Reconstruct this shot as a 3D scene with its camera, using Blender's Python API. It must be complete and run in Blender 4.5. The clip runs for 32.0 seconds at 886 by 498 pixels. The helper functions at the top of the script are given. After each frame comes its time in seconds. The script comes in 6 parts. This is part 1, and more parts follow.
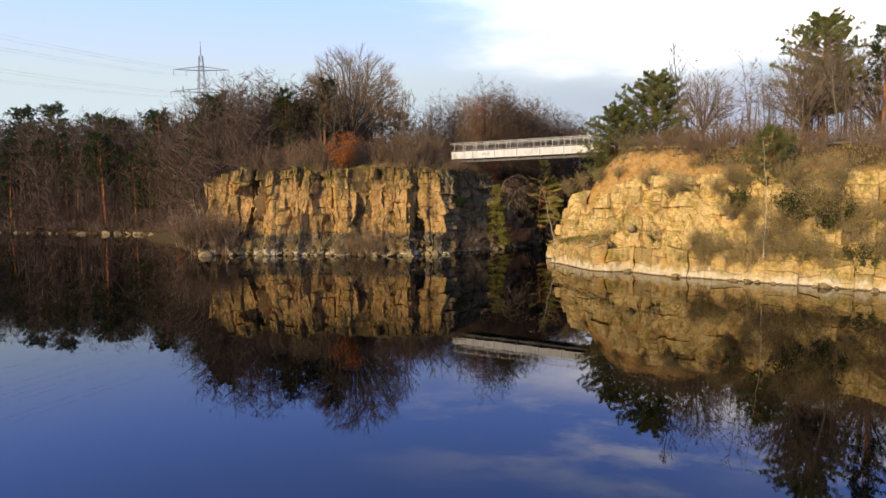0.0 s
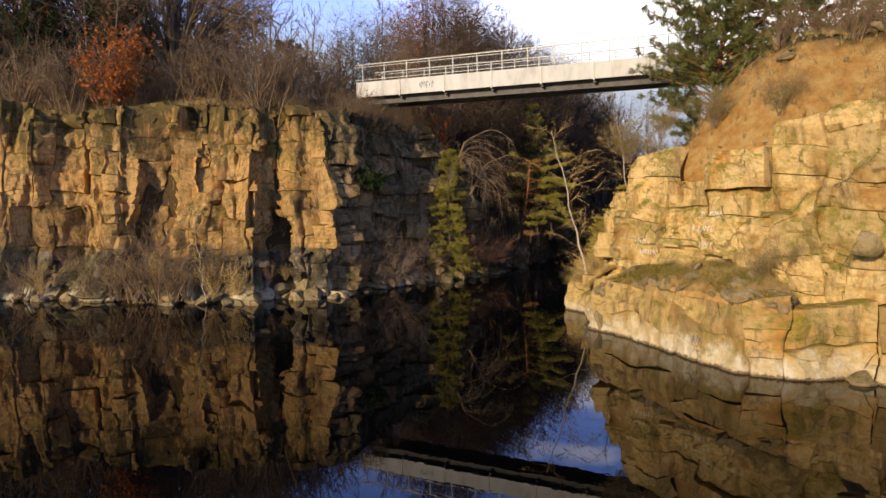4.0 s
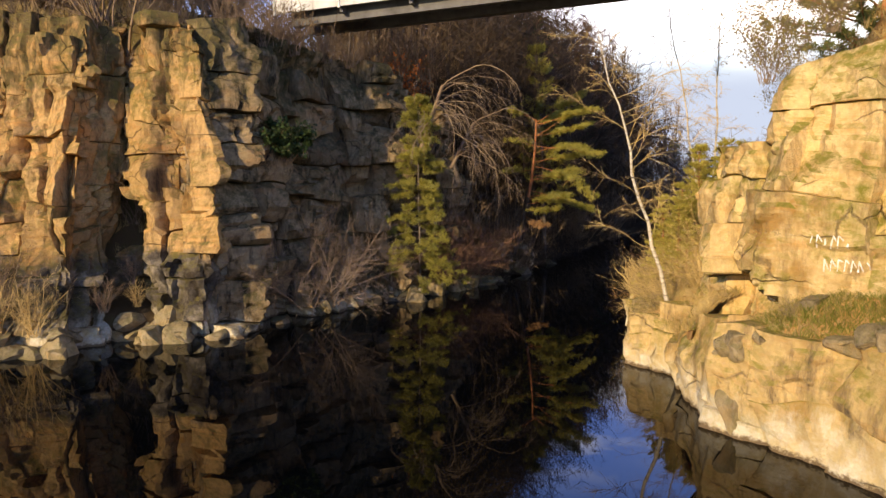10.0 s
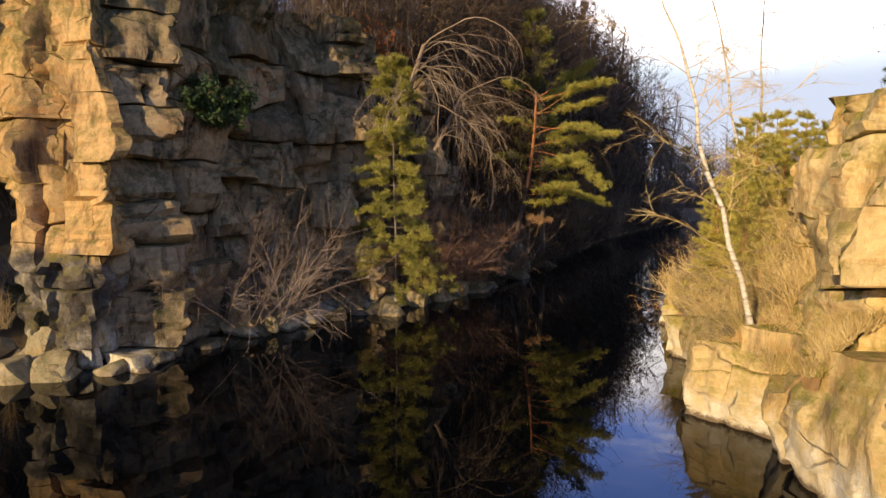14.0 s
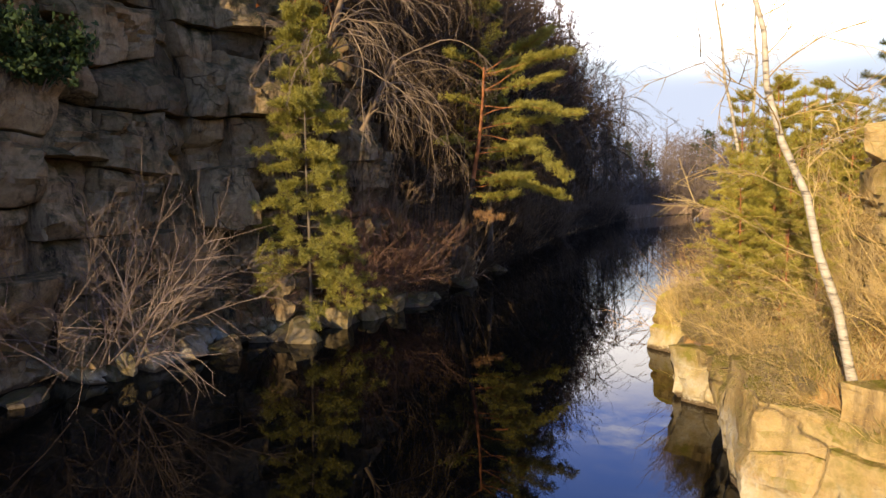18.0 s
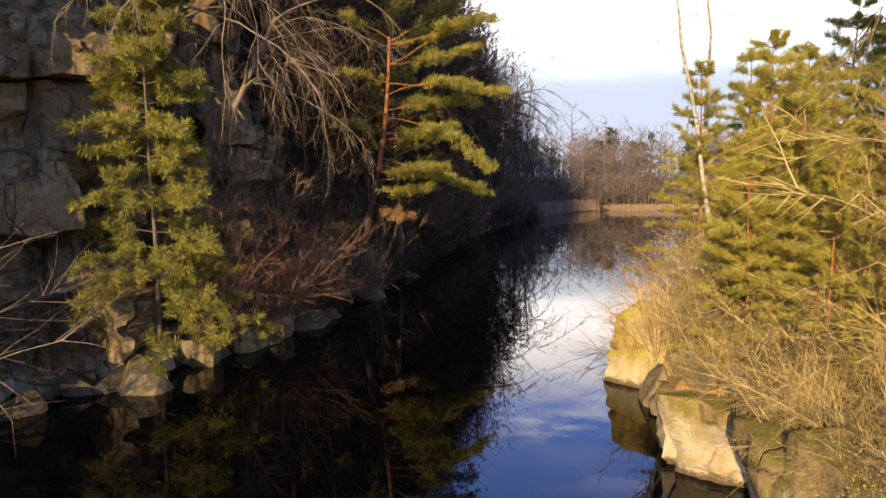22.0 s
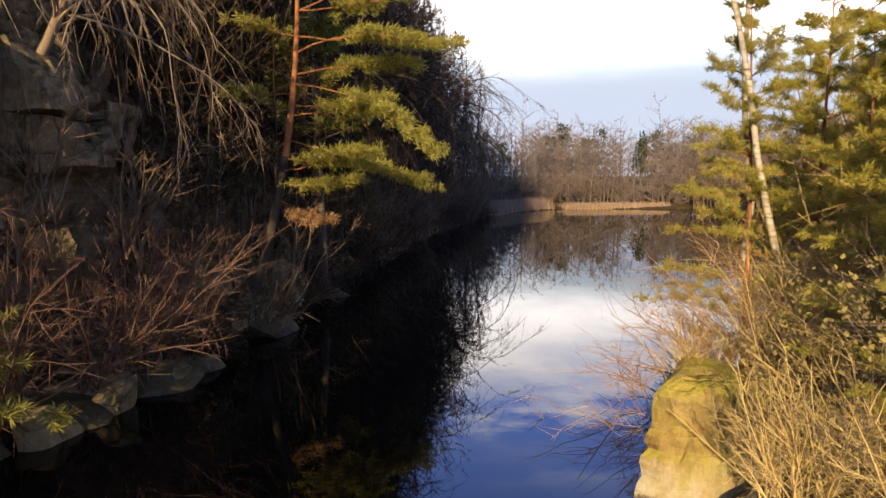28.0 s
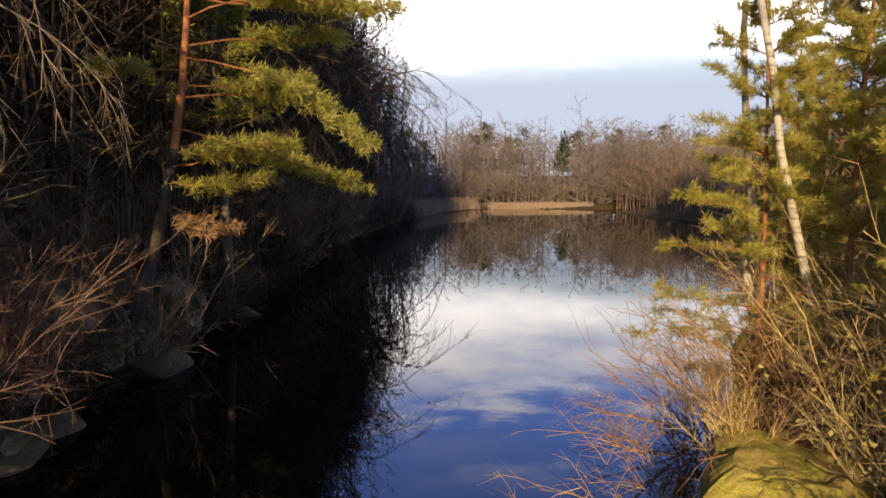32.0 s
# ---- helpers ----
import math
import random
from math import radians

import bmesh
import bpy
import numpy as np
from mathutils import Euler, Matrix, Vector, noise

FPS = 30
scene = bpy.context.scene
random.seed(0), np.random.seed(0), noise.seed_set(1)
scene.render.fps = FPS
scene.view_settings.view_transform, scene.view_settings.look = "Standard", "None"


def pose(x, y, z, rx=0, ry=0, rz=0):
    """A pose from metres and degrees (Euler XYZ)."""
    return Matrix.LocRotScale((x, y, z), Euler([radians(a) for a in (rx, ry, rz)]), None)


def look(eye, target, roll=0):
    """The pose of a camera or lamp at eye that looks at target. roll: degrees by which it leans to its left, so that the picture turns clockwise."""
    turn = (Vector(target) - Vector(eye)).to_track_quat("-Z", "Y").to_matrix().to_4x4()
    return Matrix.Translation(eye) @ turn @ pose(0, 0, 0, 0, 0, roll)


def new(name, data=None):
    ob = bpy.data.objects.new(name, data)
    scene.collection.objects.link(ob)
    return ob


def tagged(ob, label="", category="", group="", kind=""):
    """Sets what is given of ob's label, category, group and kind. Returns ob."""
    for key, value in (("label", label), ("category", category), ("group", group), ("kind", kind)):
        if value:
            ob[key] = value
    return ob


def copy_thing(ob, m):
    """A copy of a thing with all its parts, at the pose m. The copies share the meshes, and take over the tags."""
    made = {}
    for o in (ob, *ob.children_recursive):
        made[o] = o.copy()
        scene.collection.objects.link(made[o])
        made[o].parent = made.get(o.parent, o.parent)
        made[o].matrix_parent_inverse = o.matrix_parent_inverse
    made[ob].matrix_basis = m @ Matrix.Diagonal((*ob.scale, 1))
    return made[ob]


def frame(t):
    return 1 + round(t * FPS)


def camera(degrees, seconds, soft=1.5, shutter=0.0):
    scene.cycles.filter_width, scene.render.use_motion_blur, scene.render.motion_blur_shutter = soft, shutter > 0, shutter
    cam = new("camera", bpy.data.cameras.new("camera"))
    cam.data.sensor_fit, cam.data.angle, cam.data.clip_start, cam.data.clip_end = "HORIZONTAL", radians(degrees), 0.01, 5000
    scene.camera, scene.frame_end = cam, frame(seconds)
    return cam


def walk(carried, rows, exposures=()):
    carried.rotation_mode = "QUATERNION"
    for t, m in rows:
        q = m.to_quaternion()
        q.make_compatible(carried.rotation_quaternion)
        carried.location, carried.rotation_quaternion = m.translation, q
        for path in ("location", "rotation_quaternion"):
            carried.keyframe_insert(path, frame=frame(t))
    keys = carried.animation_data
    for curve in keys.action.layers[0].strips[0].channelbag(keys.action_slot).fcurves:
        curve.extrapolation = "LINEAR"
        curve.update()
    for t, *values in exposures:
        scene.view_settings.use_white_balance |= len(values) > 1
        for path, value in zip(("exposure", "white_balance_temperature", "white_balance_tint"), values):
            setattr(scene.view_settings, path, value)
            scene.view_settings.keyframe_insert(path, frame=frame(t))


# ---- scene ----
cam = camera(68.1, 32.0)
PATH = [
    (0, (1.937, 1.979, 8.577), (1.872, 3.969, 8.393), -0.4),
    (0.5, (2.188, 7.731, 8.709), (2.139, 9.722, 8.52), -0.5),
    (1, (2.364, 13.922, 8.825), (2.37, 15.914, 8.642), -0.5),
    (1.5, (2.57, 20.46, 8.699), (2.578, 22.453, 8.528), -0.1),
    (2, (2.763, 27.265, 8.427), (2.77, 29.256, 8.238), -0.4),
    (2.5, (3.049, 33.806, 8.211), (3.058, 35.799, 8.038), 0.0),
    (3, (3.29, 39.803, 7.844), (3.387, 41.794, 7.683), 0.2),
    (3.5, (3.598, 44.412, 7.069), (3.69, 46.403, 6.904), 0.1),
    (4, (3.894, 48.415, 6.252), (3.99, 50.405, 6.074), 0.0),
    (4.5, (4.175, 51.519, 5.87), (4.335, 53.504, 5.686), -0.0),
    (6.5, (4.764, 58.582, 5.686), (4.918, 60.566, 5.492), -0.0),
    (7, (4.856, 59.445, 5.622), (5.01, 61.43, 5.428), -0.0),
    (7.5, (4.896, 60.197, 5.568), (5.052, 62.181, 5.373), -0.0),
    (8, (5.029, 61.034, 5.519), (5.181, 63.019, 5.321), -0.1),
    (8.5, (5.1, 61.814, 5.484), (5.253, 63.798, 5.283), -0.1),
    (9, (5.198, 62.642, 5.411), (5.349, 64.626, 5.208), -0.1),
    (9.5, (5.276, 63.401, 5.332), (5.427, 65.384, 5.129), -0.2),
    (10, (5.384, 64.195, 5.27), (5.532, 66.179, 5.064), -0.2),
    (10.5, (5.477, 64.929, 5.211), (5.623, 66.913, 5.003), -0.2),
    (11, (5.505, 65.715, 5.122), (5.654, 67.698, 4.914), -0.1),
    (11.5, (5.536, 66.43, 5.037), (5.686, 68.414, 4.828), -0.1),
    (12, (5.606, 67.204, 4.955), (5.753, 69.188, 4.748), -0.2),
    (12.5, (5.672, 67.937, 4.886), (5.819, 69.921, 4.676), -0.1),
    (13, (5.744, 68.692, 4.816), (5.907, 70.674, 4.606), -0.1),
    (13.5, (5.831, 69.365, 4.718), (6.009, 71.346, 4.512), -0.1),
    (14, (5.886, 70.084, 4.654), (6.084, 72.063, 4.448), -0.1),
    (14.5, (5.953, 70.734, 4.595), (6.167, 72.712, 4.388), -0.1),
    (16.5, (6.395, 73.415, 4.452), (6.662, 75.386, 4.239), -0.1),
    (17, (6.497, 74.037, 4.39), (6.784, 76.005, 4.179), -0.1),
    (17.5, (6.594, 74.611, 4.351), (6.917, 76.574, 4.139), -0.0),
    (18, (6.682, 75.198, 4.302), (7.066, 77.149, 4.091), 0.0),
    (18.5, (6.806, 75.751, 4.26), (7.233, 77.693, 4.048), -0.0),
    (19, (6.935, 76.329, 4.234), (7.401, 78.262, 4.019), -0.0),
    (19.5, (7.038, 76.845, 4.206), (7.539, 78.769, 3.99), -0.1),
    (20, (7.166, 77.38, 4.185), (7.701, 79.295, 3.968), -0.0),
    (20.5, (7.285, 77.859, 4.164), (7.85, 79.766, 3.946), 0.0),
    (21, (7.403, 78.325, 4.163), (8.001, 80.221, 3.943), -0.1),
    (21.5, (7.548, 78.819, 4.111), (8.173, 80.706, 3.893), 0.0),
    (22, (7.668, 79.289, 4.088), (8.328, 81.165, 3.871), 0.0),
    (22.5, (7.797, 79.713, 4.07), (8.486, 81.578, 3.852), 0.1),
    (23, (7.963, 80.216, 4.017), (8.684, 82.069, 3.799), 0.1),
    (23.5, (8.178, 80.659, 4.014), (8.926, 82.501, 3.793), -0.0),
    (24, (8.423, 81.248, 3.965), (9.204, 83.076, 3.745), -0.0),
    (24.5, (8.691, 81.802, 3.967), (9.481, 83.626, 3.743), -0.1),
    (25, (9.002, 82.335, 3.906), (9.793, 84.159, 3.685), -0.1),
    (25.5, (9.223, 82.766, 3.874), (10.017, 84.588, 3.652), -0.2),
    (27.5, (9.804, 84.171, 3.831), (10.607, 85.989, 3.611), -0.2),
    (28, (9.943, 84.529, 3.834), (10.748, 86.347, 3.615), -0.1),
    (28.5, (10.072, 84.862, 3.846), (10.879, 86.678, 3.626), -0.1),
    (29, (10.214, 85.219, 3.842), (11.021, 87.036, 3.624), -0.1),
    (29.5, (10.349, 85.551, 3.837), (11.159, 87.367, 3.619), -0.2),
    (30, (10.481, 85.892, 3.826), (11.315, 87.696, 3.608), -0.2),
    (30.5, (10.604, 86.213, 3.829), (11.481, 87.997, 3.611), -0.2),
    (31, (10.694, 86.554, 3.826), (11.62, 88.313, 3.607), -0.0),
    (31.5, (10.783, 86.851, 3.83), (11.754, 88.585, 3.611), 0.1),
    (32, (10.874, 87.141, 3.863), (11.893, 88.848, 3.639), 0.4),
]
walk(cam, [(t, look(eye, target, roll)) for t, eye, target, roll in PATH], [(0.0, -0.12, 7300, 10), (2.0, -0.2, 7300, 10), (3.5, -0.2, 7300, 10), (8.0, 0.14, 7300, 10), (12.5, 0.3, 7300, 10), (17.0, 0.38, 7300, 10), (25.0, 0.38, 7300, 10), (32.0, 0.15, 7300, 10)])

# ---- light ----
SUN_DIR = Vector((-0.617, -0.735, 0.30)).normalized()
world = bpy.data.worlds.new("world")
scene.world = world
world.use_nodes = True
wt = world.node_tree
wt.nodes.clear()
w_out = wt.nodes.new("ShaderNodeOutputWorld")
w_bg = wt.nodes.new("ShaderNodeBackground")
w_sky = wt.nodes.new("ShaderNodeTexSky")
w_sky.sky_type = "NISHITA"
w_sky.sun_disc = False
w_sky.sun_elevation = math.asin(SUN_DIR.z)
w_sky.sun_rotation = math.atan2(SUN_DIR.x, SUN_DIR.y) % (2 * math.pi)
w_sky.altitude = 100
w_sky.ozone_density = 2.0
w_bg.inputs["Strength"].default_value = 0.10


def world_math(op, a, b):
    n = wt.nodes.new("ShaderNodeMath")
    n.operation = op
    for sock, v in zip(n.inputs, (a, b)):
        if isinstance(v, (int, float)):
            sock.default_value = v
        else:
            wt.links.new(v, sock)
    return n.outputs[0]


def world_range(v, a, b, c=0.0, d=1.0):
    n = wt.nodes.new("ShaderNodeMapRange")
    n.interpolation_type = "SMOOTHSTEP"
    for k, x in (("From Min", a), ("From Max", b), ("To Min", c), ("To Max", d)):
        n.inputs[k].default_value = x
    wt.links.new(v, n.inputs["Value"])
    return n.outputs[0]


w_tc = wt.nodes.new("ShaderNodeTexCoord")
w_sep = wt.nodes.new("ShaderNodeSeparateXYZ")
wt.links.new(w_tc.outputs["Generated"], w_sep.inputs[0])
w_map = wt.nodes.new("ShaderNodeMapping")
w_map.inputs["Scale"].default_value = (1.0, 1.0, 3.8)
w_map.inputs["Location"].default_value = (0.35, 0.1, 0.2)
wt.links.new(w_tc.outputs["Generated"], w_map.inputs["Vector"])
w_noise = wt.nodes.new("ShaderNodeTexNoise")
w_noise.inputs["Scale"].default_value = 2.6
w_noise.inputs["Detail"].default_value = 7
w_noise.inputs["Roughness"].default_value = 0.55
wt.links.new(w_map.outputs[0], w_noise.inputs["Vector"])
# a cloud bank to the north-east, thinning out overhead and to the west
east = world_range(world_math("ADD", world_math("MULTIPLY", w_sep.outputs["X"], 0.78), world_math("MULTIPLY", w_sep.outputs["Y"], 0.62)), 0.36, 0.92)
low = world_math("MULTIPLY", world_range(w_sep.outputs["Z"], 0.11, 0.21), world_range(w_sep.outputs["Z"], 0.37, 0.24))
bank = world_math("MULTIPLY", world_math("MULTIPLY", east, low), 0.42)
cloud = world_math("MULTIPLY", world_range(world_math("ADD", w_noise.outputs["Fac"], bank), 0.50, 1.05), world_range(w_sep.outputs["Z"], 0.62, 0.36))
w_tint = wt.nodes.new("ShaderNodeMixRGB")
w_tint.blend_type = "MULTIPLY"
w_tint.inputs["Fac"].default_value = 1.0
w_tint.inputs["Color2"].default_value = (0.36, 0.41, 0.44, 1)
wt.links.new(w_sky.outputs[0], w_tint.inputs["Color1"])
w_mix = wt.nodes.new("ShaderNodeMixRGB")
w_mix.inputs["Color2"].default_value = (29.0, 28.5, 30.0, 1)
cloud = world_math("MULTIPLY", world_math("POWER", cloud, 1.6), world_math("ADD", world_math("MULTIPLY", east, 0.85), 0.15))
wt.links.new(cloud, w_mix.inputs["Fac"])
# pale blue haze over the lower sky, whiter at the horizon
w_pale = wt.nodes.new("ShaderNodeMixRGB")
w_pale.inputs["Color1"].default_value = (4.0, 8.0, 25.0, 1)
w_pale.inputs["Color2"].default_value = (7.1, 8.8, 10.4, 1)
wt.links.new(world_range(w_sep.outputs["Z"], 0.36, 0.14), w_pale.inputs["Fac"])
w_haze = wt.nodes.new("ShaderNodeMixRGB")
wt.links.new(w_pale.outputs[0], w_haze.inputs["Color2"])
wt.links.new(world_range(w_sep.outputs["Z"], 0.62, 0.44), w_haze.inputs["Fac"])
wt.links.new(w_tint.outputs[0], w_haze.inputs["Color1"])
wt.links.new(w_haze.outputs[0], w_mix.inputs["Color1"])
# thin wisps above the bank, and its blue-grey underside
w_map2 = wt.nodes.new("ShaderNodeMapping")
w_map2.inputs["Scale"].default_value = (1.0, 1.0, 5.0)
wt.links.new(w_tc.outputs["Generated"], w_map2.inputs["Vector"])
w_noise2 = wt.nodes.new("ShaderNodeTexNoise")
w_noise2.inputs["Scale"].default_value = 4.2
w_noise2.inputs["Detail"].default_value = 8
w_noise2.inputs["Roughness"].default_value = 0.6
wt.links.new(w_map2.outputs[0], w_noise2.inputs["Vector"])
height_band = world_math("MULTIPLY", world_range(w_sep.outputs["Z"], 0.24, 0.31), world_range(w_sep.outputs["Z"], 0.46, 0.36))
wisp = world_math("MULTIPLY", world_math("MULTIPLY", world_range(w_noise2.outputs["Fac"], 0.47, 0.68), height_band), world_math("MULTIPLY", east, 0.75))
w_wisp = wt.nodes.new("ShaderNodeMixRGB")
w_wisp.inputs["Color2"].default_value = (29.0, 29.5, 33.0, 1)
wt.links.new(wisp, w_wisp.inputs["Fac"])
wt.links.new(w_mix.outputs[0], w_wisp.inputs["Color1"])
w_under = wt.nodes.new("ShaderNodeMixRGB")
w_under.inputs["Color2"].default_value = (4.9, 5.7, 8.0, 1)
wt.links.new(world_math("MULTIPLY", world_math("MULTIPLY", east, world_range(w_sep.outputs["Z"], 0.19, 0.12)), 0.85), w_under.inputs["Fac"])
wt.links.new(w_wisp.outputs[0], w_under.inputs["Color1"])
wt.links.new(w_under.outputs[0], w_bg.inputs["Color"])
wt.links.new(w_bg.outputs[0], w_out.inputs["Surface"])

sun_data = bpy.data.lights.new("sun", "SUN")
sun_data.energy = 5.0
sun_data.angle = radians(0.6)
sun_data.color = (1.0, 0.83, 0.56)
sun = new("sun", sun_data)
sun.matrix_world = look(SUN_DIR * 200, (0, 0, 0))
scene.view_settings.exposure = 0.0

# ---- materials ----


def material(name):
    m = bpy.data.materials.new(name)
    m.use_nodes = True
    nt = m.node_tree
    return m, nt, nt.nodes["Principled BSDF"]


def tex_noise(nt, vec, scale, detail=5, rough=0.6):
    n = nt.nodes.new("ShaderNodeTexNoise")
    n.inputs["Scale"].default_value = scale
    n.inputs["Detail"].default_value = detail
    n.inputs["Roughness"].default_value = rough
    if vec:
        nt.links.new(vec, n.inputs["Vector"])
    return n.outputs["Fac"]


def ramp(nt, fac, stops):
    r = nt.nodes.new("ShaderNodeValToRGB")
    els = r.color_ramp.elements
    while len(els) < len(stops):
        els.new(0.5)
    for e, (p, c) in zip(els, stops):
        e.position = p
        e.color = (*c, 1) if len(c) == 3 else c
    nt.links.new(fac, r.inputs[0])
    return r.outputs["Color"]


def mix(nt, fac, a, b, blend="MIX"):
    n = nt.nodes.new("ShaderNodeMixRGB")
    n.blend_type = blend
    for sock, v in ((n.inputs["Fac"], fac), (n.inputs["Color1"], a), (n.inputs["Color2"], b)):
        if isinstance(v, (int, float)):
            sock.default_value = v
        elif isinstance(v, tuple):
            sock.default_value = (*v, 1)
        else:
            nt.links.new(v, sock)
    return n.outputs[0]


def math_node(nt, op, a, b=0.0):
    n = nt.nodes.new("ShaderNodeMath")
    n.operation = op
    for sock, v in zip(n.inputs, (a, b)):
        if isinstance(v, (int, float)):
            sock.default_value = v
        else:
            nt.links.new(v, sock)
    return n.outputs[0]


def map_range(nt, v, a, b, c=0.0, d=1.0):
    n = nt.nodes.new("ShaderNodeMapRange")
    for k, x in (("From Min", a), ("From Max", b), ("To Min", c), ("To Max", d)):
        n.inputs[k].default_value = x
    nt.links.new(v, n.inputs["Value"])
    return n.outputs[0]


def coords(nt, scale=(1, 1, 1)):
    tc = nt.nodes.new("ShaderNodeTexCoord")
    if scale == (1, 1, 1):
        return tc.outputs["Object"]
    mp = nt.nodes.new("ShaderNodeMapping")
    mp.inputs["Scale"].default_value = scale
    nt.links.new(tc.outputs["Object"], mp.inputs["Vector"])
    return mp.outputs[0]


def bump(nt, bsdf, height, strength=0.5, dist=0.05):
    b = nt.nodes.new("ShaderNodeBump")
    b.inputs["Strength"].default_value = strength
    b.inputs["Distance"].default_value = dist
    nt.links.new(height, b.inputs["Height"])
    nt.links.new(b.outputs[0], bsdf.inputs["Normal"])


def rock_material(name, pale, mid, iron, dark, moss_amount, stain=0.75, crust_top=0.75, moss_colour=(0.15, 0.14, 0.04), vary=0.3, top_stain=0.0, low_grey_shade=0.0, shore=True):
    m, nt, bsdf = material(name)
    v = coords(nt)
    big = tex_noise(nt, coords(nt, (0.45, 0.45, 0.3)), 1.0, 5, 0.65)
    strata = tex_noise(nt, coords(nt, (0.6, 0.6, 3.6)), 1.0, 7, 0.7)
    fine = tex_noise(nt, v, 7.0, 8, 0.75)
    col = ramp(nt, big, [(0.34, mid), (0.45, pale), (0.57, pale), (0.69, iron)])
    col = mix(nt, map_range(nt, strata, 0.50, 0.72, 0, 0.8), col, iron)
    col = mix(nt, map_range(nt, tex_noise(nt, coords(nt, (1, 1, 1.8)), 2.2, 7, 0.7), 0.52, 0.62, 0, 0.6), col, pale)
    info = nt.nodes.new("ShaderNodeObjectInfo")
    col = mix(nt, vary, col, ramp(nt, info.outputs["Random"], [(0.0, (0.36, 0.37, 0.40)), (0.22, (0.72, 0.70, 0.68)), (0.4, (1, 0.98, 0.95)), (0.75, (1, 1, 1)), (1.0, (1.15, 1.05, 0.92))]), "MULTIPLY")
    streak = tex_noise(nt, coords(nt, (1.5, 1.5, 0.35)), 1.3, 8, 0.75)
    col = mix(nt, map_range(nt, streak, 0.50, 0.66, 0, stain), col, dark)
    col = mix(nt, map_range(nt, fine, 0.40, 0.70, 0.0, 0.55), col, mid)
    sp = nt.nodes.new("ShaderNodeSeparateXYZ")
    nt.links.new(v, sp.inputs[0])
    if low_grey_shade:
        # grey stone below the bedding plane, painted dark for the shadow at the foot
        grey = ramp(nt, tex_noise(nt, v, 1.1, 7, 0.75), [(0.38, (0.026, 0.022, 0.018)), (0.5, (0.10, 0.085, 0.066)), (0.64, (0.29, 0.24, 0.175))])
        cut = map_range(nt, math_node(nt, "ADD", sp.outputs["Z"], map_range(nt, big, 0.35, 0.65, -0.5, 0.5)), 2.95, 2.6)
        col = mix(nt, math_node(nt, "MULTIPLY", cut, low_grey_shade), col, grey)
    if top_stain:
        # olive and black lichen running down from the rim
        run = math_node(nt, "ADD", sp.outputs["Z"], map_range(nt, tex_noise(nt, coords(nt, (1.1, 1.1, 0.22)), 1.2, 7, 0.7), 0.3, 0.7, -3.6, 3.6))
        col = mix(nt, map_range(nt, run, top_stain - 0.6, top_stain + 1.6, 0, 0.85), col, ramp(nt, fine, [(0.4, (0.035, 0.03, 0.017)), (0.6, (0.12, 0.098, 0.035))]))
    # lichen and moss on ledges and in damp patches
    geo = nt.nodes.new("ShaderNodeNewGeometry")
    sep = nt.nodes.new("ShaderNodeSeparateXYZ")
    nt.links.new(geo.outputs["True Normal"], sep.inputs[0])
    up = map_range(nt, sep.outputs["Z"], 0.2, 0.7)
    damp = map_range(nt, tex_noise(nt, v, 0.5, 6, 0.7), 0.50, 0.62)
    moss = math_node(nt, "MULTIPLY", math_node(nt, "MAXIMUM", up, damp), moss_amount)
    moss = math_node(nt, "MULTIPLY", moss, map_range(nt, tex_noise(nt, v, 3.0, 7, 0.75), 0.38, 0.58))
    col = mix(nt, moss, col, moss_colour)
    if shore:
        # pale lime crust left by the changing water level
        level = math_node(nt, "ADD", sp.outputs["Z"], map_range(nt, tex_noise(nt, coords(nt, (1, 1, 0.4)), 1.1, 6, 0.75), 0.3, 0.7, -0.55, 0.55))
        crust = math_node(nt, "MULTIPLY", map_range(nt, level, crust_top + 0.3, crust_top - 0.25), map_range(nt, fine, 0.3, 0.6, 0.55, 0.95))
        col = mix(nt, crust, col, mix(nt, map_range(nt, tex_noise(nt, v, 1.6, 5, 0.7), 0.4, 0.6), (0.68, 0.60, 0.44), (0.56, 0.42, 0.21)))
        wet = map_range(nt, math_node(nt, "ADD", sp.outputs["Z"], map_range(nt, fine, 0.3, 0.7, -0.08, 0.08)), 0.13, 0.05)
        col = mix(nt, wet, col, (0.16, 0.11, 0.06))
    bsdf.inputs["Roughness"].default_value = 0.92
    bsdf.inputs["Specular IOR Level"].default_value = 0.15
    rough = math_node(nt, "ADD", fine, math_node(nt, "MULTIPLY", strata, 1.2))
    rough = math_node(nt, "ADD", rough, math_node(nt, "MULTIPLY", tex_noise(nt, v, 2.2, 6, 0.6), 1.5))
    crack = nt.nodes.new("ShaderNodeTexVoronoi")
    crack.feature = "DISTANCE_TO_EDGE"
    crack.inputs["Scale"].default_value = 0.95
    wander = nt.nodes.new("ShaderNodeTexNoise")
    wander.inputs["Scale"].default_value = 1.6
    wander.inputs["Detail"].default_value = 6
    nt.links.new(v, wander.inputs["Vector"])
    nt.links.new(mix(nt, 0.35, coords(nt, (1, 1, 1.5)), wander.outputs["Color"]), crack.inputs["Vector"])
    some = map_range(nt, tex_noise(nt, v, 0.8, 3, 0.5), 0.52, 0.62)
    line = map_range(nt, crack.outputs["Distance"], 0.0, 0.02, -1.2, 0.0)
    rough = math_node(nt, "ADD", rough, math_node(nt, "MULTIPLY", line, some))
    col = mix(nt, math_node(nt, "MULTIPLY", map_range(nt, crack.outputs["Distance"], 0.016, 0.004), math_node(nt, "MULTIPLY", some, 0.55)), col, dark)
    nt.links.new(col, bsdf.inputs["Base Color"])
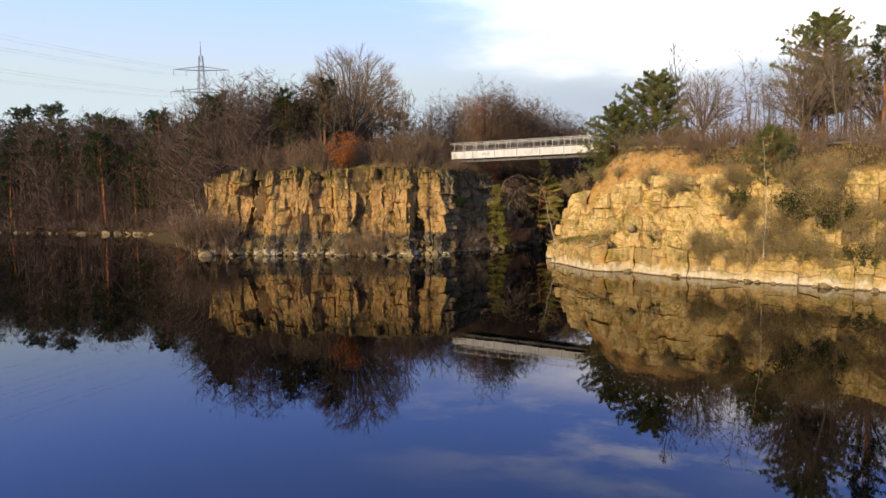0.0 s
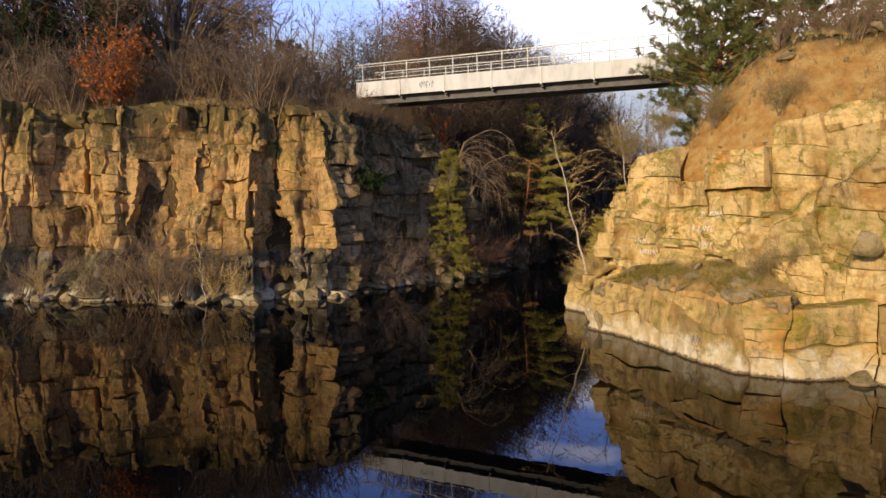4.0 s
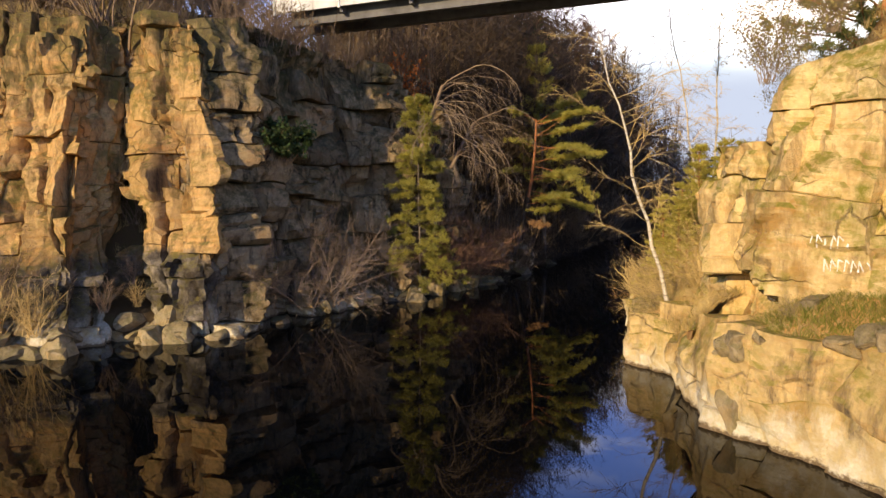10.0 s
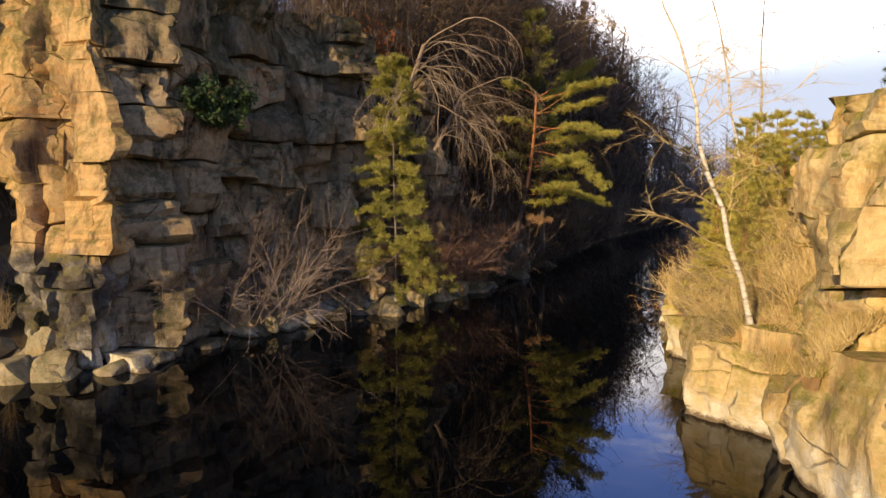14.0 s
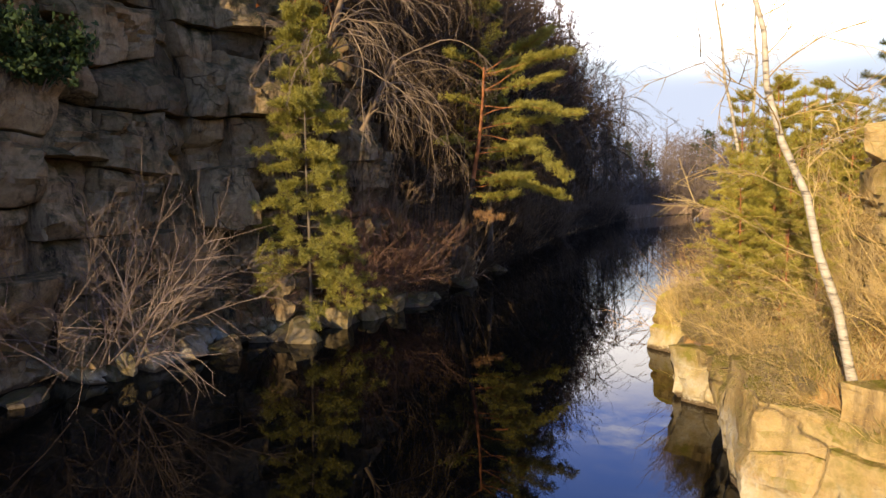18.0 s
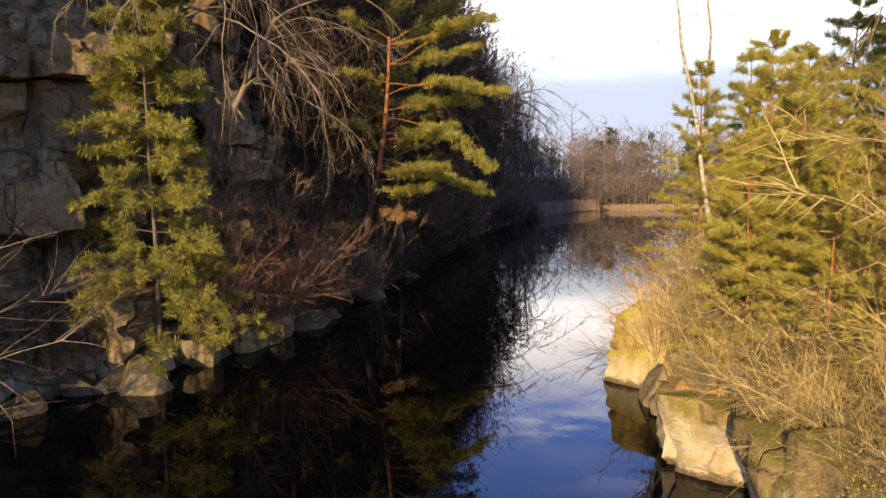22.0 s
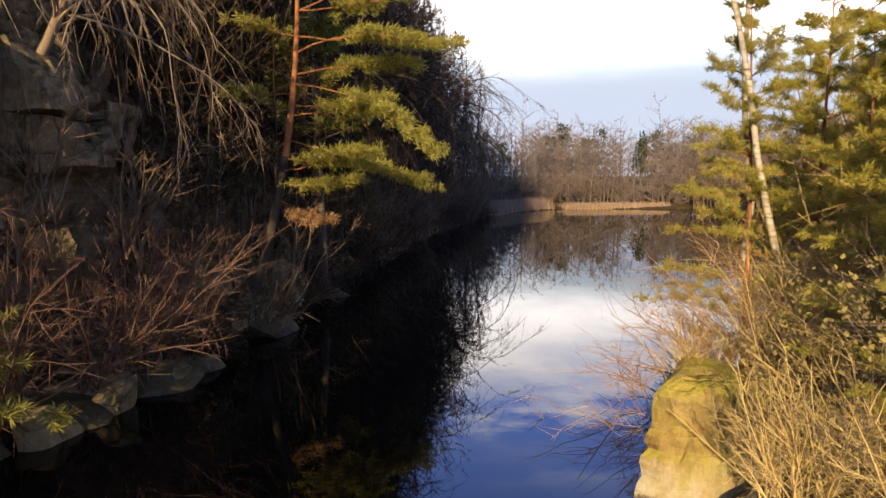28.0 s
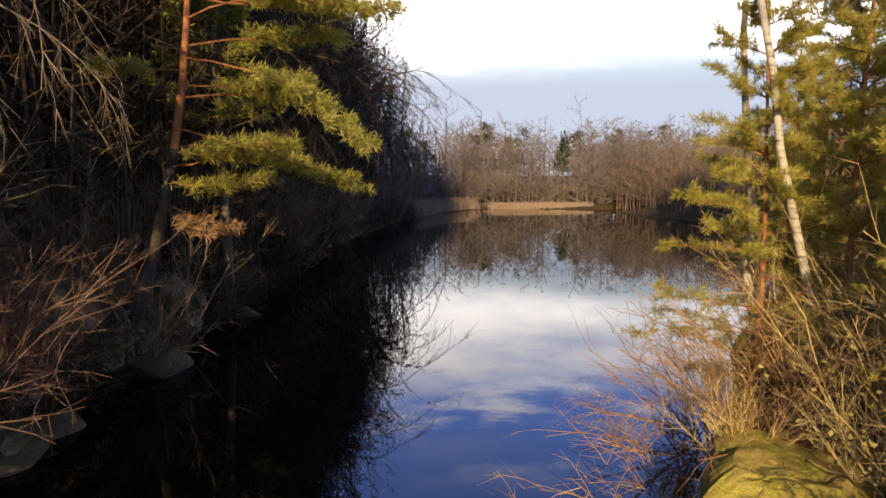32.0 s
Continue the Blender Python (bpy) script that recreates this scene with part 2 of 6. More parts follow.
    bump(nt, bsdf, rough, 0.8, 0.07)
    return m


SANDSTONE = rock_material("golden_sandstone", (0.76, 0.55, 0.25), (0.38, 0.22, 0.07), (0.57, 0.275, 0.065), (0.11, 0.075, 0.035), 1.0, 0.8, 0.8, (0.21, 0.185, 0.03), 0.4)
WATERSTONE = rock_material("waterline_sandstone", (0.60, 0.42, 0.18), (0.36, 0.22, 0.08), (0.48, 0.24, 0.065), (0.11, 0.08, 0.05), 1.0, 0.95, 0.7, (0.22, 0.19, 0.035), 0.75)
BROWNSTONE = rock_material("stained_sandstone", (0.60, 0.37, 0.15), (0.18, 0.108, 0.046), (0.58, 0.25, 0.06), (0.03, 0.022, 0.014), 0.85, 0.95, 0.6, (0.14, 0.115, 0.03), 0.5, 9.2, 0.95)
# sandstone again for the gorge wall, its shade put into darker colours
SHADED_STONE = rock_material("shaded_sandstone", (0.40, 0.285, 0.155), (0.08, 0.056, 0.03), (0.34, 0.19, 0.08), (0.014, 0.012, 0.009), 0.8, 1.2, 0.3, (0.05, 0.052, 0.02), 0.95, 9.6)


def plain(name, stops, scale=3.0, rough=0.9, bump_scale=0.0, island=0.0, stretch=(1, 1, 1), bump_strength=0.5, thin=0.0):
    """A material whose colour wanders between stops with noise, and from piece to piece."""
    m, nt, bsdf = material(name)
    v = coords(nt, stretch)
    col = ramp(nt, tex_noise(nt, v, scale, 6, 0.65), stops)
    if island:
        geo = nt.nodes.new("ShaderNodeNewGeometry")
        col = mix(nt, island, col, ramp(nt, geo.outputs["Random Per Island"], [(0, (0.45, 0.45, 0.45)), (0.5, (1, 1, 1)), (1, (1.5, 1.5, 1.3))]), "MULTIPLY")
        info = nt.nodes.new("ShaderNodeObjectInfo")
        col = mix(nt, 0.6, col, ramp(nt, info.outputs["Random"], [(0, (0.7, 0.68, 0.68)), (1, (1.2, 1.15, 1.1))]), "MULTIPLY")
    nt.links.new(col, bsdf.inputs["Base Color"])
    bsdf.inputs["Roughness"].default_value = rough
    bsdf.inputs["Specular IOR Level"].default_value = 0.25
    if bump_scale:
        bump(nt, bsdf, tex_noise(nt, v, bump_scale, 6, 0.7), bump_strength, 0.03)
    if thin:
        # light passes through the thin leaf
        tr = nt.nodes.new("ShaderNodeBsdfTranslucent")
        nt.links.new(col, tr.inputs["Color"])
        both = nt.nodes.new("ShaderNodeMixShader")
        both.inputs["Fac"].default_value = thin
        nt.links.new(bsdf.outputs[0], both.inputs[1])
        nt.links.new(tr.outputs[0], both.inputs[2])
        nt.links.new(both.outputs[0], nt.nodes["Material Output"].inputs["Surface"])
    return m


BARK = plain("grey_brown_bark", [(0.35, (0.10, 0.075, 0.052)), (0.65, (0.21, 0.16, 0.112))], 6, 0.95, 14, 0, (1, 1, 0.25))
BARK_DARK = plain("dark_pine_bark", [(0.35, (0.05, 0.036, 0.026)), (0.65, (0.11, 0.078, 0.055))], 6, 0.95, 14, 0, (1, 1, 0.3))
TWIG = plain("brown_twigs", [(0.35, (0.145, 0.095, 0.056)), (0.65, (0.29, 0.20, 0.125))], 1.5, 0.9, 0, 0.5)
# brown twigs with the inlet bank's shade worked into a darker colour
TWIG_SHADED = plain("shaded_twigs", [(0.35, (0.05, 0.034, 0.021)), (0.65, (0.105, 0.07, 0.043))], 0.4, 0.9, 0, 0.5)
TWIG_FAR = plain("far_brown_twigs", [(0.35, (0.11, 0.072, 0.052)), (0.65, (0.20, 0.135, 0.098))], 0.12, 0.9, 0, 0.5)
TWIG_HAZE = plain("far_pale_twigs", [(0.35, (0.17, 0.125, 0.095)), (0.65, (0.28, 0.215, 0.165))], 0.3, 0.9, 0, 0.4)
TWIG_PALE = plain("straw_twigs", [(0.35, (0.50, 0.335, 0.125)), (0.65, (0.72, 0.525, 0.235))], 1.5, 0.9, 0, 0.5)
TWIG_GREY = plain("grey_brown_twigs", [(0.35, (0.20, 0.14, 0.095)), (0.65, (0.35, 0.255, 0.17))], 1.5, 0.9, 0, 0.5)
TWIG_RUSSET = plain("russet_twigs", [(0.35, (0.30, 0.16, 0.07)), (0.65, (0.48, 0.28, 0.13))], 1.5, 0.9, 0, 0.5)
TWIG_PINK = plain("pinkish_twigs", [(0.35, (0.16, 0.11, 0.08)), (0.65, (0.31, 0.225, 0.17))], 1.5, 0.9, 0, 0.5)
TWIG_RED = plain("reddish_twigs", [(0.35, (0.13, 0.068, 0.046)), (0.65, (0.23, 0.135, 0.09))], 1.5, 0.9, 0, 0.5)
PINE_BARK = plain("orange_pine_bark", [(0.35, (0.28, 0.10, 0.042)), (0.65, (0.52, 0.21, 0.085))], 7, 0.9, 16, 0, (1, 1, 0.3))
NEEDLE = plain("pine_needles", [(0.35, (0.14, 0.165, 0.055)), (0.65, (0.27, 0.285, 0.10))], 1.2, 0.7, 0, 0.55, thin=0.35)
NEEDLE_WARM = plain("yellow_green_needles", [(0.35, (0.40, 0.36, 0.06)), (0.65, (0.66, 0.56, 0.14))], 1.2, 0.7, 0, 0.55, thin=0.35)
NEEDLE_MID = plain("olive_green_needles", [(0.35, (0.26, 0.245, 0.05)), (0.65, (0.46, 0.405, 0.10))], 1.2, 0.7, 0, 0.6, thin=0.35)
NEEDLE_DARK = plain("dark_needles", [(0.35, (0.03, 0.055, 0.02)), (0.65, (0.065, 0.10, 0.03))], 1.2, 0.7, 0, 0.5, thin=0.35)
LEAF_RUST = plain("rust_leaves", [(0.35, (0.42, 0.12, 0.03)), (0.65, (0.62, 0.22, 0.055))], 2.0, 0.8, 0, 0.5, thin=0.35)
LEAF_GREEN = plain("evergreen_leaves", [(0.35, (0.05, 0.075, 0.02)), (0.65, (0.11, 0.12, 0.03))], 2.0, 0.7, 0, 0.5, thin=0.35)
GRASS = plain("grass", [(0.35, (0.14, 0.17, 0.02)), (0.65, (0.28, 0.24, 0.06))], 1.0, 0.85, 0, 0.5, thin=0.35)
DRY_GRASS = plain("dry_grass", [(0.35, (0.30, 0.20, 0.07)), (0.65, (0.48, 0.35, 0.15))], 1.0, 0.85, 0, 0.5)
REED = plain("reed", [(0.35, (0.42, 0.28, 0.18)), (0.65, (0.56, 0.40, 0.27))], 0.3, 0.9, 0, 0.4)
CONCRETE = plain("white_painted_concrete", [(0.3, (0.40, 0.38, 0.34)), (0.45, (0.58, 0.56, 0.52)), (0.6, (0.66, 0.65, 0.61))], 1.4, 0.8, 20, 0, (1, 1, 0.3), 0.2)
DECK = plain("dark_concrete", [(0.3, (0.08, 0.075, 0.07)), (0.6, (0.16, 0.15, 0.14))], 1.5, 0.9, 15)
STEEL = plain("galvanised_steel", [(0.3, (0.24, 0.24, 0.24)), (0.6, (0.36, 0.36, 0.35))], 6, 0.55)
STEEL.node_tree.nodes["Principled BSDF"].inputs["Metallic"].default_value = 0.6
STEEL_DARK = plain("weathered_steel", [(0.3, (0.22, 0.24, 0.26)), (0.6, (0.34, 0.36, 0.38))], 6, 0.6)
SPRAY_WHITE = plain("white_spray_paint", [(0.35, (0.5, 0.42, 0.28)), (0.6, (0.72, 0.68, 0.6))], 8, 0.7)
SPRAY_DARK = plain("dark_spray_paint", [(0.3, (0.06, 0.06, 0.07)), (0.6, (0.14, 0.14, 0.16))], 8, 0.7)
WOOD_GREY = plain("weathered_wood", [(0.3, (0.12, 0.10, 0.08)), (0.6, (0.25, 0.21, 0.17))], 5, 0.9, 12)


def birch_material():
    m, nt, bsdf = material("birch_bark")
    v = coords(nt, (1, 1, 5))
    col = ramp(nt, tex_noise(nt, v, 3.0, 5, 0.7), [(0.36, (0.09, 0.07, 0.05)), (0.46, (0.45, 0.37, 0.26)), (0.7, (0.66, 0.58, 0.44))])
    nt.links.new(col, bsdf.inputs["Base Color"])
    bsdf.inputs["Roughness"].default_value = 0.75
    bump(nt, bsdf, tex_noise(nt, v, 9), 0.3, 0.01)
    return m


BIRCH = birch_material()


def ground_material():
    m, nt, bsdf = material("woodland_floor")
    v = coords(nt)
    n1 = tex_noise(nt, v, 0.35, 6, 0.65)
    col = ramp(nt, n1, [(0.35, (0.09, 0.065, 0.03)), (0.5, (0.13, 0.085, 0.04)), (0.62, (0.10, 0.10, 0.03))])
    col = mix(nt, map_range(nt, tex_noise(nt, v, 4, 7, 0.75), 0.35, 0.7), col, (0.12, 0.08, 0.045))
    geo = nt.nodes.new("ShaderNodeNewGeometry")
    sep = nt.nodes.new("ShaderNodeSeparateXYZ")
    nt.links.new(geo.outputs["Normal"], sep.inputs[0])
    # bare orange loam where the slope is too steep for turf
    steep = map_range(nt, math_node(nt, "ADD", sep.outputs["Z"], map_range(nt, n1, 0.3, 0.7, -0.15, 0.15)), 0.88, 0.7)
    loam = ramp(nt, tex_noise(nt, v, 1.5, 7, 0.7), [(0.3, (0.38, 0.18, 0.055)), (0.48, (0.56, 0.31, 0.10)), (0.62, (0.64, 0.42, 0.17)), (0.74, (0.34, 0.26, 0.08))])
    spx = nt.nodes.new("ShaderNodeSeparateXYZ")
    nt.links.new(v, spx.inputs[0])
    col = mix(nt, math_node(nt, "MULTIPLY", steep, map_range(nt, spx.outputs["X"], 9, 13)), col, loam)
    nt.links.new(col, bsdf.inputs["Base Color"])
    bsdf.inputs["Roughness"].default_value = 0.95
    bsdf.inputs["Specular IOR Level"].default_value = 0.1
    bump(nt, bsdf, math_node(nt, "ADD", tex_noise(nt, v, 5, 8, 0.75), tex_noise(nt, v, 25, 4, 0.7)), 0.9, 0.12)
    return m


GROUND = ground_material()
LOAM = plain("orange_loam", [(0.32, (0.22, 0.15, 0.05)), (0.45, (0.42, 0.22, 0.075)), (0.6, (0.56, 0.33, 0.12)), (0.72, (0.28, 0.24, 0.06))], 1.3, 0.95, 9, 0, (1, 1, 1), 0.9)


def water_material():
    m, nt, bsdf = material("still_water")
    bsdf.inputs["Base Color"].default_value = (0.0008, 0.0012, 0.002, 1)
    bsdf.inputs["Roughness"].default_value = 0.0
    bsdf.inputs["IOR"].default_value = 1.333
    bump(nt, bsdf, tex_noise(nt, coords(nt), 1.4, 3, 0.5), 0.02, 0.05)
    return m


WATER = water_material()

# ---- building blocks ----


def mesh_object(name, verts, faces, mat, parent=None, smooth=False, label=""):
    me = bpy.data.meshes.new(name)
    me.from_pydata([tuple(map(float, v)) for v in verts], [], faces)
    if smooth:
        me.polygons.foreach_set("use_smooth", [True] * len(me.polygons))
    me.materials.append(mat)
    me.update()
    ob = new(name, me)
    if parent is not None:
        ob.parent = parent
    if label:
        ob["label"] = label
    return ob


def part(name, bm, mat, parent, label="", smooth=False):
    """Links a bmesh as one mesh object under a thing or a part."""
    me = bpy.data.meshes.new(name)
    bm.to_mesh(me)
    bm.free()
    if smooth:
        me.polygons.foreach_set("use_smooth", [True] * len(me.polygons))
    me.materials.append(mat)
    ob = new(name, me)
    ob.parent = parent
    if label:
        ob["label"] = label
    return ob


def thing(name, label, category, group="", kind=""):
    return tagged(new(name), label, category, group, kind)


class Soup:
    """Collects tubes and blades for one mesh."""

    def __init__(self):
        self.v, self.f = [], []

    def tube(self, pts, radii, sides=4, cap=False):
        base = len(self.v)
        n = len(pts)
        for i, p in enumerate(pts):
            d = (pts[min(i + 1, n - 1)] - pts[max(i - 1, 0)])
            d = d.normalized() if d.length > 1e-6 else Vector((0, 0, 1))
            a = d.cross(Vector((0.31, 0.95, 0.11)))
            a = a.normalized() if a.length > 1e-3 else Vector((1, 0, 0))
            b = d.cross(a)
            for k in range(sides):
                th = 2 * math.pi * k / sides
                self.v.append(p + (a * math.cos(th) + b * math.sin(th)) * radii[i])
        for i in range(n - 1):
            for k in range(sides):
                k2 = (k + 1) % sides
                self.f.append((base + i * sides + k, base + i * sides + k2, base + (i + 1) * sides + k2, base + (i + 1) * sides + k))
        if cap:
            self.f.append(tuple(base + (n - 1) * sides + k for k in range(sides)))

    def twig(self, p, q, r):
        """A thin three-sided spike from p to q."""
        base = len(self.v)
        d = (q - p)
        a = d.cross(Vector((0.31, 0.25, 0.91)))
        a = a.normalized() * r if a.length > 1e-6 else Vector((r, 0, 0))
        b = d.cross(a).normalized() * r
        self.v += [p + a, p - a * 0.5 + b * 0.87, p - a * 0.5 - b * 0.87, q]
        self.f += [(base, base + 1, base + 3), (base + 1, base + 2, base + 3), (base + 2, base, base + 3)]

    def blade(self, p, d, side, w):
        """A leaf or a spray of needles: a slim bent diamond."""
        base = len(self.v)
        up = d.cross(side).normalized() * (w * 0.35)
        self.v += [p, p + d * 0.45 + side * w + up, p + d, p + d * 0.45 - side * w + up]
        self.f += [(base, base + 1, base + 2), (base, base + 2, base + 3)]

    def object(self, name, mat, parent=None, smooth=False, label=""):
        return mesh_object(name, self.v, self.f, mat, parent, smooth, label)


def rnd_dir(rng, flat=1.0):
    v = Vector((rng.gauss(0, 1), rng.gauss(0, 1), rng.gauss(0, 1) * flat))
    return v.normalized()


def grow(rng, start, direction, length, radius, steps, wander, lift, taper=0.25):
    """A wandering limb: points and radii."""
    pts, rad = [start.copy()], [radius]
    d = direction.normalized()
    for i in range(steps):
        d = (d + rnd_dir(rng) * wander + Vector((0, 0, lift))).normalized()
        pts.append(pts[-1] + d * (length / steps))
        rad.append(radius * (1 - (1 - taper) * (i + 1) / steps))
    return pts, rad


def along(pts, s):
    k = s * (len(pts) - 1)
    i = min(int(k), len(pts) - 2)
    return pts[i].lerp(pts[i + 1], k - i), (pts[i + 1] - pts[i]).normalized()

# ---- shoreline and ground ----
# x, y of the water's edge, and the ground's profile inland: distance and height of three knots
SHORE_EAST = [
    (75, -70, 2, 0.8, 8, 2.5, 30, 6), (80, 0, 2, 0.8, 8, 2.5, 30, 6), (62, 34, 2, 0.8, 6, 4, 20, 12),
    (45, 48, 2.5, 1, 5, 9.0, 12, 12.3), (36, 55, 2.5, 1.0, 5, 9.5, 11, 12.4), (26.5, 61.8, 2.5, 1.0, 5, 9.5, 10, 12.4),
    (20.2, 66.3, 2.6, 1.0, 5.5, 9.6, 10, 12.6), (18.4, 69.0, 3.0, 1.6, 4.9, 9.2, 7.6, 12.8), (16.6, 69.2, 4.2, 2.4, 6.0, 9.0, 8.6, 13.0),
    (14.8, 69.8, 4.4, 2.5, 6.4, 8.6, 8.8, 13.0),
]
SHORE_NOSE = [
    (13.8, 71.8, 3.8, 2.4, 5.8, 8.2, 8.4, 13.0), (12.9, 74.8, 2.6, 2.2, 4.4, 7.4, 8.0, 12.9), (11.7, 77.5, 1.8, 1.6, 3.6, 7.1, 7.6, 12.8),
    (12.1, 79.7, 1.6, 1.6, 3.2, 6.9, 7.4, 12.5), (12.8, 80.9, 1.3, 1.6, 3.8, 6.4, 8.4, 12.3), (12.1, 82.5, 1.9, 1.2, 4.4, 6.0, 9, 11.0),
    (13.1, 84.5, 1.6, 1.15, 4.4, 4.4, 9, 9), (14.2, 85.9, 0.9, 1.15, 4, 2.8, 9, 7), (13.45, 86.75, 0.9, 1.15, 4, 2.8, 10, 7),
    (14.2, 88.2, 0.8, 1.15, 4, 2.6, 10, 6),
]
SHORE_LOW_BANK = [
    (15.7, 89.2, 0.8, 1.2, 4, 2.4, 10, 5.5), (15.05, 90.4, 0.8, 1.3, 4, 2.2, 10, 5), (16.3, 91.6, 0.8, 1.2, 5, 2.4, 14, 6),
    (18, 93, 0.8, 1.0, 5, 2.4, 14, 6), (20.2, 93.7, 1.0, 0.8, 5, 2.2, 14, 6), (24.3, 96.9, 1.5, 0.5, 5, 2, 14, 5),
    (33, 101, 1.5, 0.5, 5, 1.5, 14, 4), (46, 107, 1.5, 0.5, 5, 1.2, 14, 3), (55, 113, 1.5, 0.4, 5, 0.9, 14, 2),
    (59, 120, 1.5, 0.4, 5, 0.9, 20, 2),
]
SHORE_LAKE = [
    (60, 130, 1.5, 0.4, 5, 0.9, 20, 2), (65, 144, 2, 0.3, 6, 0.6, 30, 2), (54, 149, 2, 0.3, 6, 0.6, 30, 2),
    (40, 141, 2, 0.3, 6, 0.8, 30, 3), (36, 136, 1.5, 0.6, 5, 3, 14, 9), (25, 122, 1.5, 0.7, 5, 3.5, 12, 9),
    (21, 115.5, 1.5, 0.8, 5, 3.8, 12, 9.5), (15, 105.3, 1.5, 1.0, 5, 5.0, 10, 10), (10.4, 97.8, 2.2, 1.0, 4.2, 6.5, 9, 11),
    (6.2, 94.2, 2.6, 1.0, 4.4, 10.2, 9, 12.3),
]
SHORE_INLET = [
    (2.5, 91.0, 2.8, 1.0, 4.4, 11.2, 8, 12.9), (-0.7, 87.2, 2.8, 1.0, 4.6, 11.4, 8, 12.8), (-4.6, 85.2, 3.6, 1.0, 5.2, 11.4, 8, 12.4),
    (-9.4, 85.0, 3.6, 1.0, 5.2, 11.2, 8, 12.2), (-21, 86, 3.6, 1.0, 5.2, 10.6, 9, 12), (-31.5, 86.8, 3.4, 1.0, 5.4, 9.6, 10, 11.6),
    (-33.5, 88.5, 3.0, 1.0, 6, 6.0, 14, 11), (-40, 100, 1.5, 0.7, 6, 3.5, 16, 9), (-52, 120, 1.5, 0.6, 6, 3, 18, 8),
    (-61, 128.5, 1.5, 0.6, 6, 3, 18, 8),
]
SHORE_WEST = [
    (-77, 131, 1.5, 0.6, 6, 3, 18, 8), (-95, 136.5, 1.5, 0.6, 6, 3, 18, 8), (-150, 130, 1.5, 0.6, 6, 3, 18, 8),
    (-170, 40, 2, 0.6, 6, 3, 18, 6), (-120, -70, 2, 0.6, 6, 3, 18, 6), (0, -100, 2, 0.6, 6, 3, 18, 6),
]
SHORE = SHORE_EAST + SHORE_NOSE + SHORE_LOW_BANK + SHORE_LAKE + SHORE_INLET + SHORE_WEST
SHORE_XY = np.array([s[:2] for s in SHORE], float)
SHORE_PROF = np.array([s[2:] for s in SHORE], float)


def shore_distance(px, py):
    """Signed distance from the water's edge (inland positive) and the blended ground profile."""
    p = np.stack([px, py], -1)
    best = np.full(len(px), 1e9)
    prof = np.zeros((len(px), 6))
    inside = np.zeros(len(px), bool)
    n = len(SHORE_XY)
    for i in range(n):
        a, b = SHORE_XY[i], SHORE_XY[(i + 1) % n]
        ab = b - a
        t = np.clip(((p - a) @ ab) / (ab @ ab), 0, 1)
        d = np.hypot(*(p - (a + t[:, None] * ab)).T)
        near = d < best
        best[near] = d[near]
        pr = SHORE_PROF[i] * (1 - t[:, None]) + SHORE_PROF[(i + 1) % n] * t[:, None]
        prof[near] = pr[near]
        cross = ((a[1] > py) != (b[1] > py))
        if abs(b[1] - a[1]) > 1e-9:
            inside ^= cross & (px < (b[0] - a[0]) * (py - a[1]) / (b[1] - a[1]) + a[0])
    return np.where(inside, -best, best), prof


def ground_height(px, py, rough=True):
    px, py = np.atleast_1d(np.asarray(px, float)), np.atleast_1d(np.asarray(py, float))
    d, pr = shore_distance(px, py)
    d1, z1, d2, z2, d3, z3 = pr.T
    z = np.where(d < 0, np.maximum(-4.0, -0.4 + d * 0.8), 0)
    soft = -0.4 + (z1 + 0.4) * np.clip(d / d1, 0, 1) ** 0.5
    # behind a rock face the ground stays low until the face has passed
    hard = np.where(d < 0.95, -1.0, np.where(d < 1.35, -1.0 + (z1 * 0.9 + 1.0) * (d - 0.95) / 0.4, z1 * (0.9 + 0.1 * np.clip((d - 1.35) / np.maximum(d1 - 1.35, 0.1), 0, 1))))
    k = np.clip((z1 - 0.8) / 0.35, 0, 1)
    z = np.where((d >= 0) & (d < np.maximum(d1, 1.36 * k)), soft * (1 - k) + hard * k, z)
    f = np.clip((d - d1) / (d2 - d1), 0, 1)
    z = np.where((d >= np.maximum(d1, 1.36 * k)) & (d < d2), z1 + (z2 - z1) * f, z)
    f = np.clip((d - d2) / (d3 - d2), 0, 1)
    f = f * (1.6 - 0.6 * f)
    z = np.where((d >= d2) & (d < d3), z2 + (z3 - z2) * f, z)
    z = np.where(d >= d3, z3 + 0.012 * np.minimum(d - d3, 150), z)
    if rough:
        bumps = np.array([noise.noise((x * 0.35, y * 0.35, 0.0)) * 0.35 + noise.noise((x * 1.1, y * 1.1, 3.0)) * 0.14 for x, y in zip(px, py)])
        z = z + bumps * np.clip((d - 0.6) / 1.5, 0, 1)
    return z


def height_at(x, y):
    return float(ground_height([x], [y])[0])


def axis(lo, a, b, hi, fine, coarse):
    left = list(np.arange(lo, a, coarse))
    return np.array(left + list(np.arange(a, b, fine)) + list(np.arange(b, hi + coarse, coarse)))


gx = axis(-900, -42, 64, 900, 0.75, 26)
gy = axis(-700, 56, 152, 1300, 0.75, 26)
GXX, GYY = np.meshgrid(gx, gy)
gz = ground_height(GXX.ravel(), GYY.ravel())
nx, ny = len(gx), len(gy)
ground = mesh_object("ground", np.stack([GXX.ravel(), GYY.ravel(), gz], -1),
                     [(j * nx + i, j * nx + i + 1, (j + 1) * nx + i + 1, (j + 1) * nx + i) for j in range(ny - 1) for i in range(nx - 1)], GROUND, None, True)
tagged(ground, "brown woodland floor with leaf litter and orange loam", "ground", kind="structure")
water = mesh_object("water", [(-260, -180, 0), (220, -180, 0), (220, 260, 0), (-260, 260, 0)], [(0, 1, 2, 3)], WATER)
